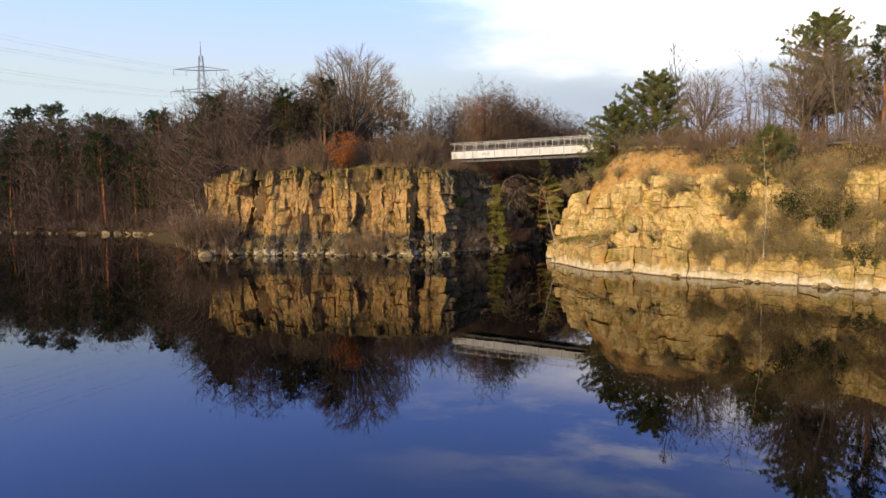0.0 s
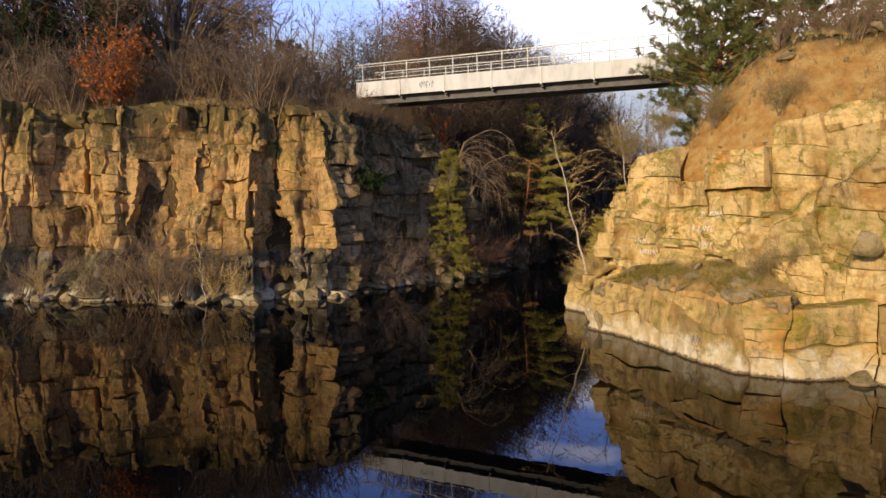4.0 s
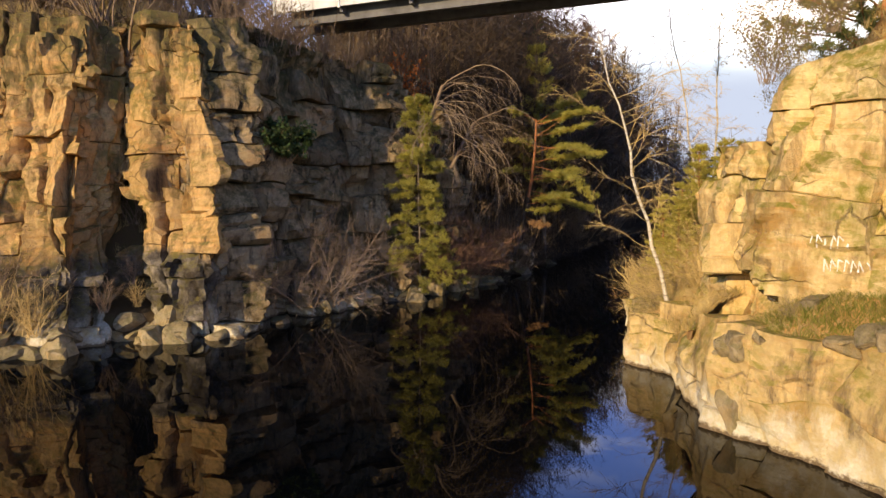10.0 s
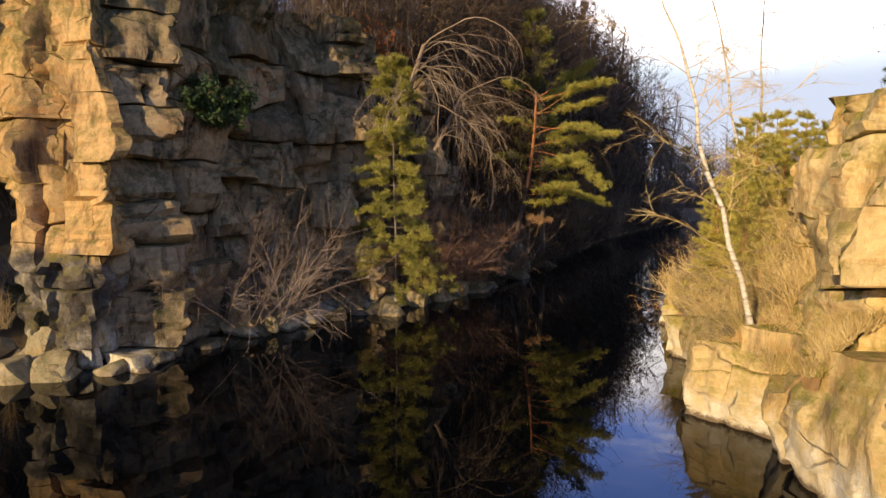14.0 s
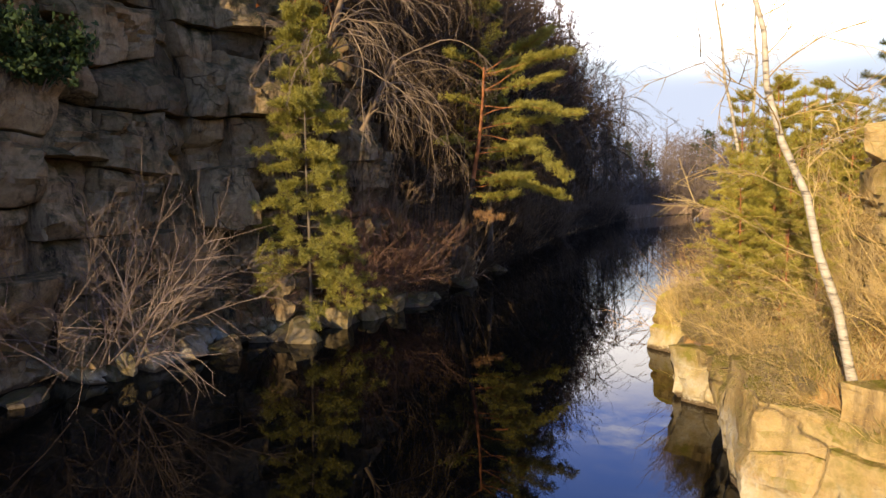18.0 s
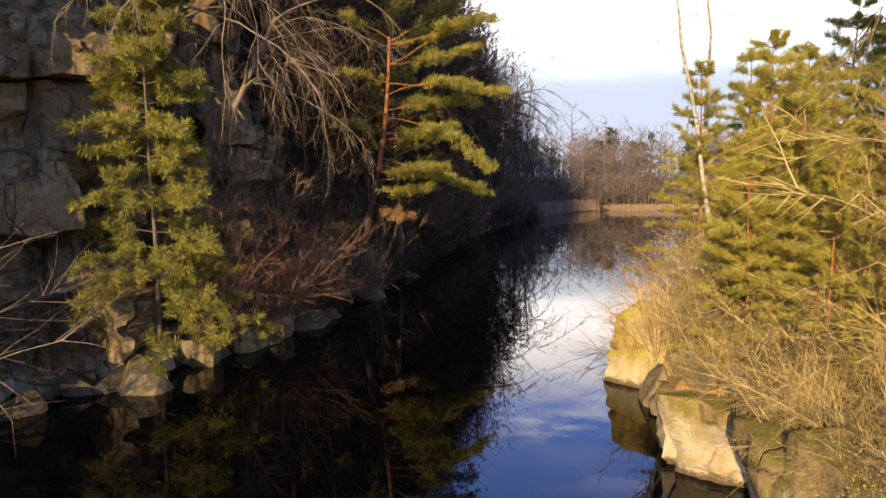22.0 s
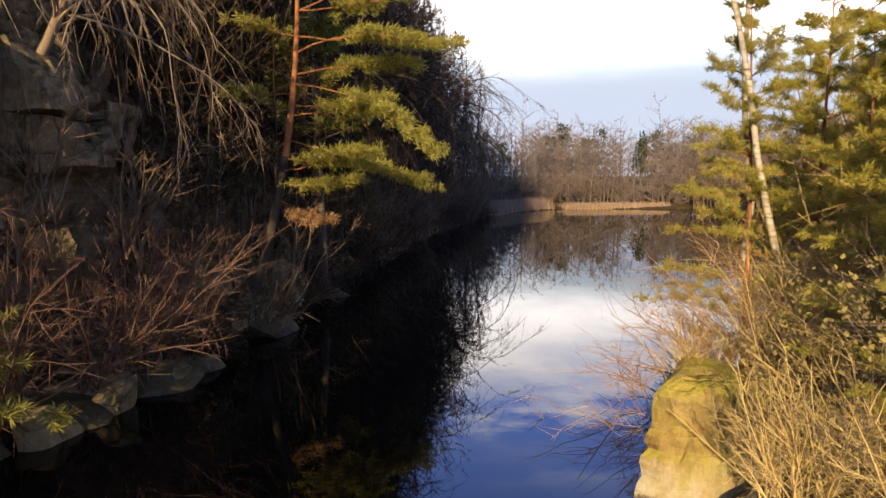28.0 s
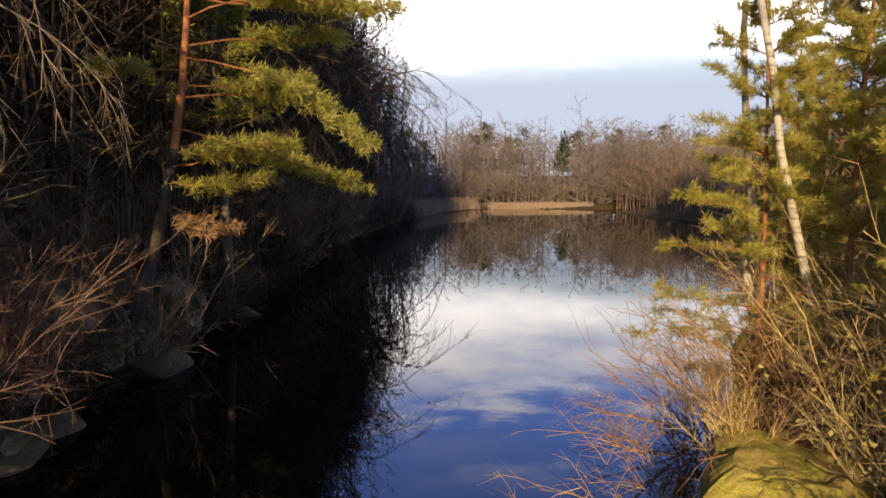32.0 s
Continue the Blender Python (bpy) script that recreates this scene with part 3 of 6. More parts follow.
tagged(water, "dark still quarry lake mirroring cliffs and sky", "water", kind="structure")

# ---- cliffs of separate blocks ----


class Face:
    """A rock face between plan lines at several heights."""

    def __init__(self, levels):
        self.z = [l[0] for l in levels]
        self.lines = [np.array(l[1], float) for l in levels]
        mid = self.lines[len(levels) // 2]
        seg = np.hypot(*np.diff(mid, axis=0).T)
        self.s = np.concatenate([[0], np.cumsum(seg)])
        self.length = self.s[-1]

    def top(self, u):
        return self.z[-1]

    def plan(self, u, z):
        u = min(max(u, 0), self.length)
        pts = [np.array([np.interp(u, self.s, l[:, 0]), np.interp(u, self.s, l[:, 1])]) for l in self.lines]
        z = min(max(z, self.z[0]), self.z[-1])
        return np.array([np.interp(z, self.z, [p[0] for p in pts]), np.interp(z, self.z, [p[1] for p in pts])])

    def normal(self, u, z, side):
        a, b = self.plan(max(u - 0.5, 0), z), self.plan(min(u + 0.5, self.length), z)
        d = (b - a) / (np.hypot(*(b - a)) + 1e-9)
        return np.array([d[1], -d[0]]) * side


def value_noise(x, y, seed):
    """Smooth noise between -1 and 1 over arrays."""
    xi, yi = np.floor(x), np.floor(y)
    fx, fy = x - xi, y - yi
    fx, fy = fx * fx * (3 - 2 * fx), fy * fy * (3 - 2 * fy)

    def at_node(a, b):
        return spread_hash(a, b, seed) * 2 - 1
    lo = at_node(xi, yi) * (1 - fx) + at_node(xi + 1, yi) * fx
    hi = at_node(xi, yi + 1) * (1 - fx) + at_node(xi + 1, yi + 1) * fx
    return lo * (1 - fy) + hi * fy


def spread_hash(a, b, seed):
    h = np.sin(a * 127.1 + b * 311.7 + seed * 74.7) * 43758.5453
    return h - np.floor(h)


def octaves(x, y, seed, n=3):
    return sum(value_noise(x * 2.03 ** k, y * 2.03 ** k, seed + 5 * k) * 0.5 ** k for k in range(n))


def plates(u, z, su, sz, seed, tilt=0.9, soft=0.016):
    """Fractured stone: tilted plates of about su by sz metres that meet at short steps; also the nearness of a crack."""
    u = u + 0.22 * su * octaves(u / su * 0.9, z / sz * 0.9, seed + 1)
    z = z + 0.22 * sz * octaves(u / su * 0.9 + 9, z / sz * 0.9, seed + 2)
    a, b = u / su, z / sz
    ai, bi = np.floor(a), np.floor(b)
    ds, vs = [], []
    for i in (-1, 0, 1):
        for j in (-1, 0, 1):
            ca, cb = ai + i, bi + j
            oa, ob = a - (ca + spread_hash(ca, cb, seed)), b - (cb + spread_hash(ca, cb, seed + 3))
            # squared-off cells, as jointed rock breaks
            ds.append(np.maximum(np.abs(oa), np.abs(ob)) * 0.75 + 0.25 * np.hypot(oa, ob))
            vs.append(2 * spread_hash(ca, cb, seed + 7) - 1 + tilt * (2 * spread_hash(ca, cb, seed + 11) - 1) * oa * 2 + tilt * (2 * spread_hash(ca, cb, seed + 13) - 1) * ob * 2)
    ds, vs = np.array(ds), np.array(vs)
    first = ds.min(0)
    w = np.exp(-(ds - first) / soft)
    order = np.sort(ds, 0)
    return (w * vs).sum(0) / w.sum(0), np.clip(1 - (order[1] - order[0]) * min(su, sz) / 0.11, 0, 1)


def build_cliff(owner, face, top_of, side, rng, mat, widths, beds, step, scales, amps, bottom=-0.6, lock=(), buttress=0.3, crack=0.06, rubble=0.0, open_joint=0.25, offset=0.05, slant=0.12, ledge=0.12, groove=0.05, second=0.8, face_tilt=0.0, missing=0.0, uneven=0.12):
    """Fills a face with jointed blocks, each a closed mesh of its own, cut out of one fractured rock surface."""
    cuts = [0.0]
    while cuts[-1] < face.length - widths[0]:
        cuts.append(min(cuts[-1] + rng.uniform(*widths), face.length))
    cuts[-1] = face.length
    seed = rng.uniform(0, 50)

    def depth_at(u, z):
        d = buttress * octaves(u * 0.36, z * 0.09, seed, 2) * np.clip(z / 2.0, 0, 1)
        d = d + ledge * octaves(u * 0.12, z * 0.9, seed + 21, 2)
        for k, ((su, sz), amp) in enumerate(zip(scales, amps)):
            v, line = plates(u, z, su, sz, seed + 17 * (k + 1))
            grow_low = 1 + rubble * np.clip((2.9 - z) / 0.3, 0, 1) * (k > 0)
            d = d + amp * v * grow_low - crack * (1.0, second, 0.2)[k] * line * np.clip(value_noise(u * 0.7, z * 0.7, seed + k) + 0.5, 0, 1)
        d = d + 0.05 * octaves(u * 1.8, z * 2.2, seed + 31, 3) - 0.05 * np.abs(octaves(u * 3.3, z * 4.2, seed + 41, 2))
        return d

    def place_at(u, z, depth):
        uc, zc = np.clip(u, 0, face.length), np.clip(z, face.z[0], face.z[-1])

        def plan(uu):
            xs = [np.interp(uu, face.s, l[:, 0]) for l in face.lines]
            ys = [np.interp(uu, face.s, l[:, 1]) for l in face.lines]
            x, y = xs[0], ys[0]
            for q in range(len(face.z) - 1):
                f = np.clip((zc - face.z[q]) / (face.z[q + 1] - face.z[q]), 0, 1)
                x, y = x + (xs[q + 1] - xs[q]) * f, y + (ys[q + 1] - ys[q]) * f
            return x, y
        x, y = plan(uc)
        xa, ya = plan(np.maximum(uc - 0.4, 0))
        xb, yb = plan(np.minimum(uc + 0.4, face.length))
        dx, dy = xb - xa, yb - ya
        ln = np.hypot(dx, dy) + 1e-9
        nx, ny = dy / ln * side, -dx / ln * side
        return np.stack([x + nx * depth, y + ny * depth, z], -1), np.stack([nx, ny, np.zeros_like(nx)], -1)

    def joint(c, z):
        if c == 0 or c == len(cuts) - 1:
            return np.full_like(z, cuts[c])
        return cuts[c] + 0.30 * value_noise(z * 0.35 + c * 7.3, z * 0, seed) + 0.08 * value_noise(z * 1.7 + c * 3.1, z * 0, seed + 2)

    for c in range(len(cuts) - 1):
        mid = (cuts[c] + cuts[c + 1]) / 2
        top = top_of(mid) + rng.uniform(-uneven, uneven)
        levels, tilts, z = [bottom], [0.0], bottom
        while z < top - 0.6:
            z += rng.uniform(*beds) * (0.8 if z < 2 else 1.0)
            tl = rng.gauss(0, slant)
            for zl in lock:
                if abs(z - zl) < 0.45:
                    z, tl = zl, rng.gauss(0, 0.02)
            levels.append(min(z, top))
            tilts.append(tl)
        levels[-1] = top
        col_off = rng.gauss(0, offset)
        for r in range(len(levels) - 1):
            z0, z1 = levels[r], levels[r + 1]
            if z1 - z0 < 0.2:
                continue
            off = (col_off + rng.gauss(0, offset)) * 0.7
            if rng.random() < missing:
                off -= rng.uniform(0.35, 0.75)
            lean_u, lean_z = rng.gauss(0, face_tilt), rng.gauss(0, face_tilt)
            wide_open = rng.random() < open_joint
            gap = rng.uniform(0.004, 0.02) if wide_open else 0.0008
            cham = rng.uniform(0.6, 1.4) * groove if wide_open else 0.008
            wide, high = cuts[c + 1] - cuts[c], z1 - z0
            nu, nv = max(4, int(wide / step) + 1), max(4, int(high / step) + 1)
            ru = np.linspace(0, 1, nu + 1)
            rv = np.linspace(0, 1, nv + 1)
            ru[1], ru[-2], rv[1], rv[-2] = 0.04 / wide, 1 - 0.04 / wide, 0.04 / high, 1 - 0.04 / high
            fu, fv = [a.ravel() for a in np.meshgrid(ru, rv)]
            zm = z0 + high * fv
            a, b = joint(c, zm), joint(c + 1, zm)
            uu = a + gap + (b - a - 2 * gap) * fu
            zz = zm + (tilts[r] * (1 - fv) + tilts[r + 1] * fv) * (uu - mid) + np.where(fv == 0, gap, np.where(fv == 1, -gap, 0))
            zz = zz + 0.10 * value_noise(uu * 1.3, zz * 0.8, seed + 51) * np.clip((zz - bottom) / 0.5, 0, 1)
            edge = np.minimum(np.minimum(fu, 1 - fu) * wide, np.minimum(fv, 1 - fv) * high)
            dep = depth_at(uu, zz) + off + np.clip(lean_u * (fu - 0.5) * wide + lean_z * (fv - 0.5) * high, -0.4, 0.4) - cham * np.clip(1 - edge / 0.10, 0, 1) ** 1.5
            pts, nrm = place_at(uu, zz, dep)
            w = nu + 1
            k = (np.arange(nv)[:, None] * w + np.arange(nu)[None, :]).ravel()
            quads = np.stack([k, k + 1, k + w + 1, k + w] if side > 0 else [k, k + w, k + w + 1, k + 1], -1)
            ring = [i for i in range(w)] + [j * w + nu for j in range(1, nv + 1)] + [nv * w + i for i in range(nu - 1, -1, -1)] + [j * w for j in range(nv - 1, 0, -1)]
            base = len(pts)
            back = pts[ring] - nrm.mean(0) * 0.9
            faces = [tuple(q) for q in quads.tolist()]
            for q in range(len(ring)):
                q2 = (q + 1) % len(ring)
                f = (ring[q], base + q, base + q2, ring[q2])
                faces.append(f if side > 0 else f[::-1])
            faces.append(tuple(base + q for q in range(len(ring)))[:: (-1 if side > 0 else 1)])
            ob = mesh_object("rock_block", np.concatenate([pts, back]), faces, mat, owner, True)
            ob.data.set_sharp_from_angle(angle=radians(32))
    nu = int(face.length / 0.8) + 1
    uu = np.repeat(np.linspace(0, face.length, nu + 1), 9)
    tops = np.array([top_of(u) - 0.3 for u in np.linspace(0, face.length, nu + 1)])
    zz = (bottom + (tops[:, None] - bottom) * np.linspace(0, 1, 9)[None, :]).ravel()
    core, _n = place_at(uu, zz, buttress * octaves(uu * 0.36, zz * 0.09, seed, 2) * np.clip(zz / 2.0, 0, 1) - 1.0)
    mesh_object("rock_core", core, [(i * 9 + j, i * 9 + 9 + j, i * 9 + 10 + j, i * 9 + j + 1) for i in range(nu) for j in range(8)], mat, owner)


rng = random.Random(11)
left_cliff = thing("cliff_face", "tall jointed sandstone cliff, sunlit ochre with dark clefts, rising from water", "cliff", kind="structure")
# plan lines at the water, above the foot, at the middle and at the rim
LEFT_WATER = [(-35.5, 92.5), (-33.3, 88.0), (-31.2, 86.6), (-28.4, 86.8), (-26.4, 87.2), (-24, 86.2), (-20, 86.2), (-17, 86.6), (-14, 85.6), (-11, 86.0), (-9.7, 85.2), (-8.0, 85.2), (-4.7, 84.6), (-4.4, 86.6), (-3.2, 87.2), (-2.8, 86.7), (-1.2, 86.6), (-0.7, 87.6)]
LEFT_FOOT = [(-34.7, 93), (-32.5, 89.2), (-30, 88.4), (-28.2, 88.2), (-26.4, 88.6), (-24, 87.8), (-20, 87.6), (-17, 88.4), (-13.4, 87.4), (-11.8, 89.2), (-9.7, 86.6), (-8.0, 86.2), (-4.9, 86.0), (-4.6, 88.6), (-3.4, 88.7), (-3.0, 86.8), (-0.9, 86.4), (-0.4, 87.6)]
LEFT_MIDDLE = [(-34.4, 93.5), (-32.0, 90.2), (-29.2, 89.0), (-28.0, 88.7), (-26.2, 90.2), (-24, 88.3), (-20, 88.0), (-17.4, 89.6), (-13.4, 88.2), (-11.8, 91.2), (-9.7, 87.4), (-8.0, 87.3), (-5.0, 87.4), (-4.7, 90.2), (-3.5, 90.2), (-3.1, 87.6), (-0.9, 87.2), (-0.5, 88.8)]
LEFT_RIM = [(-34, 94), (-31.5, 90.8), (-28.9, 89.4), (-27.6, 89.3), (-26.0, 91.0), (-24, 89.0), (-20, 88.9), (-17.4, 90.6), (-13.4, 89.2), (-11.8, 92.2), (-9.9, 88.6), (-8.2, 88.8), (-5.1, 88.6), (-4.8, 91.4), (-3.6, 91.4), (-3.2, 88.7), (-1.5, 88.3), (-0.9, 89.8)]
LEFT = Face([(-0.6, LEFT_WATER), (2.8, LEFT_FOOT), (6.6, LEFT_MIDDLE), (11.6, LEFT_RIM)])
build_cliff(left_cliff, LEFT, lambda u: 11.2 + 0.35 * math.sin(u * 0.8) if u > 8 else 9.4 + 0.22 * u, 1, rng, BROWNSTONE, (0.9, 2.3), (1.0, 2.6), 0.12, ((1.6, 5.4), (0.95, 1.3), (0.4, 0.45)), (0.50, 0.11, 0.035), lock=(2.9, 6.2), buttress=0.75, crack=0.3, second=0.4, rubble=0.35, open_joint=0.7, offset=0.12, groove=0.16, ledge=0.14, face_tilt=0.13, missing=0.04)

gorge_cliff = thing("cliff_face", "shaded grey-brown sandstone wall of stacked blocks above dark water", "cliff", kind="structure")
GORGE_WATER = [(-0.75, 86.8), (0.8, 88.9), (2.5, 90.9), (4.3, 93.0), (6.2, 94.4), (8.6, 96.8), (10.4, 98.4), (12.8, 101.9), (15.0, 105.7)]
GORGE_MIDDLE = [(-0.6, 87.0), (0.6, 89.2), (2.1, 91.2), (3.9, 93.5), (5.9, 95.4), (8.2, 97.8), (9.8, 99.7), (12.1, 102.8), (14.0, 106.5)]
GORGE_RIM = [(-0.9, 88.6), (0.0, 90.2), (1.4, 92.2), (3.2, 94.6), (5.2, 96.8), (7.4, 99.0), (9.0, 100.9), (11.6, 104), (13.4, 107.5)]
GORGE = Face([(-0.6, GORGE_WATER), (4.0, GORGE_MIDDLE), (11.8, GORGE_RIM)])
build_cliff(gorge_cliff, GORGE, lambda u: float(np.interp(u, [0, 11, 14, 16, 17.5, 22], [11.2, 10.8, 9.6, 7.0, 3.8, 1.5])), 1, rng, SHADED_STONE, (0.9, 2.2), (0.8, 2.0), 0.12, ((2.2, 1.9), (0.9, 0.85), (0.4, 0.4)), (0.16, 0.09, 0.03), second=0.3, lock=(3.0, 6.0, 8.6), buttress=0.45, crack=0.3, rubble=0.6, open_joint=0.95, offset=0.36, groove=0.26, slant=0.1, ledge=0.25, face_tilt=0.28, missing=0.2)

right_cliff = thing("cliff_face", "sunlit golden sandstone cliff with cracks, ledges and pale lime band at the waterline", "cliff", kind="structure")
RIGHT_LOW_WATER = [(44, 48.6), (36, 55), (31.7, 58.3), (26.5, 61.8), (22.2, 64.8), (20.2, 66.2), (18.6, 69.0), (16.6, 69.1), (14.8, 69.7), (13.9, 71.7), (13.2, 74.5), (12.4, 76.1), (11.7, 77.4), (12.1, 79.6), (12.9, 80.8), (12.0, 82.3), (13.0, 84.2), (14.1, 85.7), (13.45, 86.7), (13.8, 87.5), (14.5, 88.3)]
RIGHT_LOW_RIM = [(44.3, 49.2), (36.4, 55.7), (32.1, 59.1), (26.9, 62.7), (22.5, 65.7), (20.6, 67.0), (18.9, 69.4), (16.9, 69.5), (15.2, 70.1), (14.3, 71.9), (13.6, 74.8), (12.8, 76.3), (12.1, 77.5), (12.4, 79.6), (13.1, 80.8), (12.2, 82.4), (13.2, 84.3), (14.3, 85.8), (13.6, 86.7), (13.95, 87.5), (14.65, 88.2)]
RIGHT_LOW = Face([(-0.6, RIGHT_LOW_WATER), (2.6, RIGHT_LOW_RIM)])
build_cliff(right_cliff, RIGHT_LOW, lambda u: float(np.interp(u, [0, 36, 38, 46, 49, 52, 55, 70], [2.6, 2.6, 2.3, 2.2, 1.8, 1.4, 0.92, 0.85])), -1, rng, WATERSTONE, (1.3, 2.8), (1.2, 2.4), 0.10, ((2.2, 2.6), (1.1, 0.9), (0.36, 0.34)), (0.07, 0.04, 0.015), buttress=0.05, crack=0.05, second=0.2, open_joint=0.7, offset=0.13, groove=0.06, face_tilt=0.06, uneven=0.16)
RIGHT_UP_FOOT = [(44.5, 49.5), (36.7, 56.2), (32.4, 59.7), (27.2, 63.4), (22.8, 66.3), (21.0, 67.6), (19.3, 70.0), (18.2, 71.2), (17.0, 72.6), (15.7, 74.8), (14.2, 76.3), (13.0, 77.5), (13.1, 79.2), (13.5, 81.0), (13.9, 82.4), (15.2, 84.0), (19, 87)]
RIGHT_UP_LOWER = [(44.8, 49.9), (37.1, 56.7), (32.8, 60.3), (27.6, 64.0), (23.2, 66.9), (21.3, 68.1), (19.5, 70.4), (18.4, 71.8), (17.3, 73.2), (15.9, 75.2), (14.5, 76.5), (13.2, 77.5), (13.3, 79.3), (13.8, 81.1), (13.9, 82.4), (15.2, 84.1), (19.2, 87.2)]
RIGHT_UP_UPPER = [(45.0, 50.3), (37.4, 57.1), (33.1, 60.7), (27.9, 64.4), (23.5, 67.3), (21.4, 68.4), (19.4, 70.5), (18.4, 72.2), (17.4, 73.8), (16.0, 75.6), (15.2, 77.0), (14.3, 78.1), (14.5, 79.7), (14.9, 81.3), (14.5, 82.6), (15.8, 84.4), (19.6, 87.4)]
RIGHT_UP_RIM = [(45.4, 50.8), (37.9, 57.7), (33.6, 61.4), (28.4, 65.0), (24.0, 67.9), (21.8, 69.0), (20.0, 71.2), (19.1, 73.0), (18.3, 74.8), (17.4, 76.6), (16.7, 78.0), (15.4, 79.0), (15.5, 80.5), (15.5, 81.9), (15.6, 83.2), (16.8, 85.0), (20.2, 88.0)]
RIGHT_UP = Face([(1.4, RIGHT_UP_FOOT), (5.0, RIGHT_UP_LOWER), (7.6, RIGHT_UP_UPPER), (10.0, RIGHT_UP_RIM)])
RIM_TOPS = (9.9, 9.9, 9.9, 9.9, 9.9, 9.8, 9.6, 9.2, 8.2, 6.9, 6.6, 8.3, 6.4, 6.2, 5.6, 5.2, 5.0)
build_cliff(right_cliff, RIGHT_UP, lambda u: float(np.interp(u, RIGHT_UP.s, RIM_TOPS)), -1, rng, SANDSTONE, (1.6, 3.4), (1.0, 2.4), 0.11, ((2.3, 2.9), (1.2, 1.2), (0.46, 0.42)), (0.32, 0.10, 0.03), bottom=1.0, buttress=0.35, crack=0.16, second=0.25, open_joint=0.45, offset=0.10, groove=0.12, ledge=0.16, face_tilt=0.13)

# ---- loose rocks ----


def boulder_mesh(rng, flat=0.7):
    bm = bmesh.new()
    bmesh.ops.create_icosphere(bm, subdivisions=3, radius=1)
    planes = [(rnd_dir(rng), rng.uniform(0.4, 0.8)) for _ in range(13)]
    for v in bm.verts:
        for n, d in planes:
            k = v.co.dot(n) - d
            if k > 0:
                v.co -= n * k * 0.98
        v.co += v.co.normalized() * (0.05 * noise.noise(v.co * 2.4) + 0.02 * noise.noise(v.co * 7))
        v.co.z = v.co.z * flat
    me = bpy.data.meshes.new("boulder")
    bm.to_mesh(me)
    bm.free()
    return me


LOOSE = rock_material("loose_sandstone", (0.42, 0.32, 0.18), (0.22, 0.16, 0.085), (0.40, 0.24, 0.08), (0.07, 0.055, 0.04), 0.5, 0.8, shore=False)
BOULDERS = []
for k in range(7):
    me = boulder_mesh(rng, rng.uniform(0.6, 0.95))
    me.materials.append(LOOSE)
    BOULDERS.append(me)


def boulder(x, y, size, z=0.0, label="pale crusted sandstone boulder at the waterline", group="waterline boulders", squash=None, turn=None):
    ob = new("boulder", rng.choice(BOULDERS))
    s = squash or (rng.uniform(0.8, 1.3), rng.uniform(0.7, 1.1), rng.uniform(0.6, 1.0))
    ob.matrix_basis = pose(x, y, z, rng.uniform(-35, 35), rng.uniform(-35, 35), rng.uniform(0, 360) if turn is None else turn) @ Matrix.Diagonal((size * s[0], size * s[1], size * s[2], 1))
    return tagged(ob, label, "boulder", group)


for k in range(110):
    u = rng.uniform(2.5, LEFT.length - 1.5)
    p = LEFT.plan(u, -0.6)
    out = rng.uniform(-1.0, 0.5)
    n = LEFT.normal(u, -0.6, 1)
    boulder(p[0] + n[0] * out, p[1] + n[1] * out, rng.choice((0.25, 0.35, 0.5, 0.8)) * rng.uniform(0.8, 1.2), rng.uniform(-0.1, 0.25) + max(0, -out) * 0.9)
# darker copy of the loose sandstone: the wall's shade is in its colour
SHADED_LOOSE = rock_material("shaded_loose_stone", (0.20, 0.155, 0.10), (0.085, 0.066, 0.045), (0.20, 0.12, 0.05), (0.02, 0.018, 0.015), 0.7, 0.9, moss_colour=(0.09, 0.09, 0.025), vary=0.5, shore=False)
SHADED_BOULDERS = []
for k in range(5):
    me = boulder_mesh(rng, rng.uniform(0.75, 0.95))
    me.materials.append(SHADED_LOOSE)
    SHADED_BOULDERS.append(me)
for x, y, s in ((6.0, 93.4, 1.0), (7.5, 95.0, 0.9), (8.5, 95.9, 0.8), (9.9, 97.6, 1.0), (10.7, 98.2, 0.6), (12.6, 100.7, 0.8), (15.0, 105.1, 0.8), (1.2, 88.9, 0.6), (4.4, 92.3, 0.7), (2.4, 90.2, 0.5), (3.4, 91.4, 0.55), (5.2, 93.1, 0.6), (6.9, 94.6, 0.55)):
    ob = boulder(x, y, s, 0.0, "rounded boulder under the shaded wall, coloured dark for its shade", "shaded shore boulders", (rng.uniform(0.9, 1.2), rng.uniform(0.8, 1.0), rng.uniform(0.75, 1.0)))
    ob.data = rng.choice(SHADED_BOULDERS)
for x, y, s in ((-31.6, 85.9, 1.2), (-4.75, 84.35, 0.75), (-4.9, 84.7, 0.8), (-1.6, 86.2, 0.6), (-0.6, 86.6, 0.5), (-2.8, 86.0, 0.5), (-6.2, 84.6, 0.6)):
    boulder(x, y, s, 0.05)
FAR_SHORE = np.array([(-110, 135.2), (-95, 136.2), (-77, 130.7), (-61, 128.2), (-52, 119.7), (-40, 99.7)])
for k in range(40):
    u = rng.uniform(0, 4.99)
    p = FAR_SHORE[int(u)] + (FAR_SHORE[int(u) + 1] - FAR_SHORE[int(u)]) * (u % 1)
    boulder(p[0], p[1] - 0.3, rng.uniform(0.4, 1.0), 0.1, "pale boulder along the far shore", "far shore boulders")
for k in range(26):
    u = rng.uniform(4, 34)
    p = RIGHT_LOW.plan(u, -0.6)
    n = RIGHT_LOW.normal(u, -0.6, -1)
    boulder(p[0] + n[0] * 0.15, p[1] + n[1] * 0.15, rng.uniform(0.2, 0.6), rng.uniform(-0.1, 0.15))
boulder(15.35, 88.75, 0.75, 0.35, "lichened sandstone block wedged in the cleft", "", (0.8, 0.9, 1.1), 20)
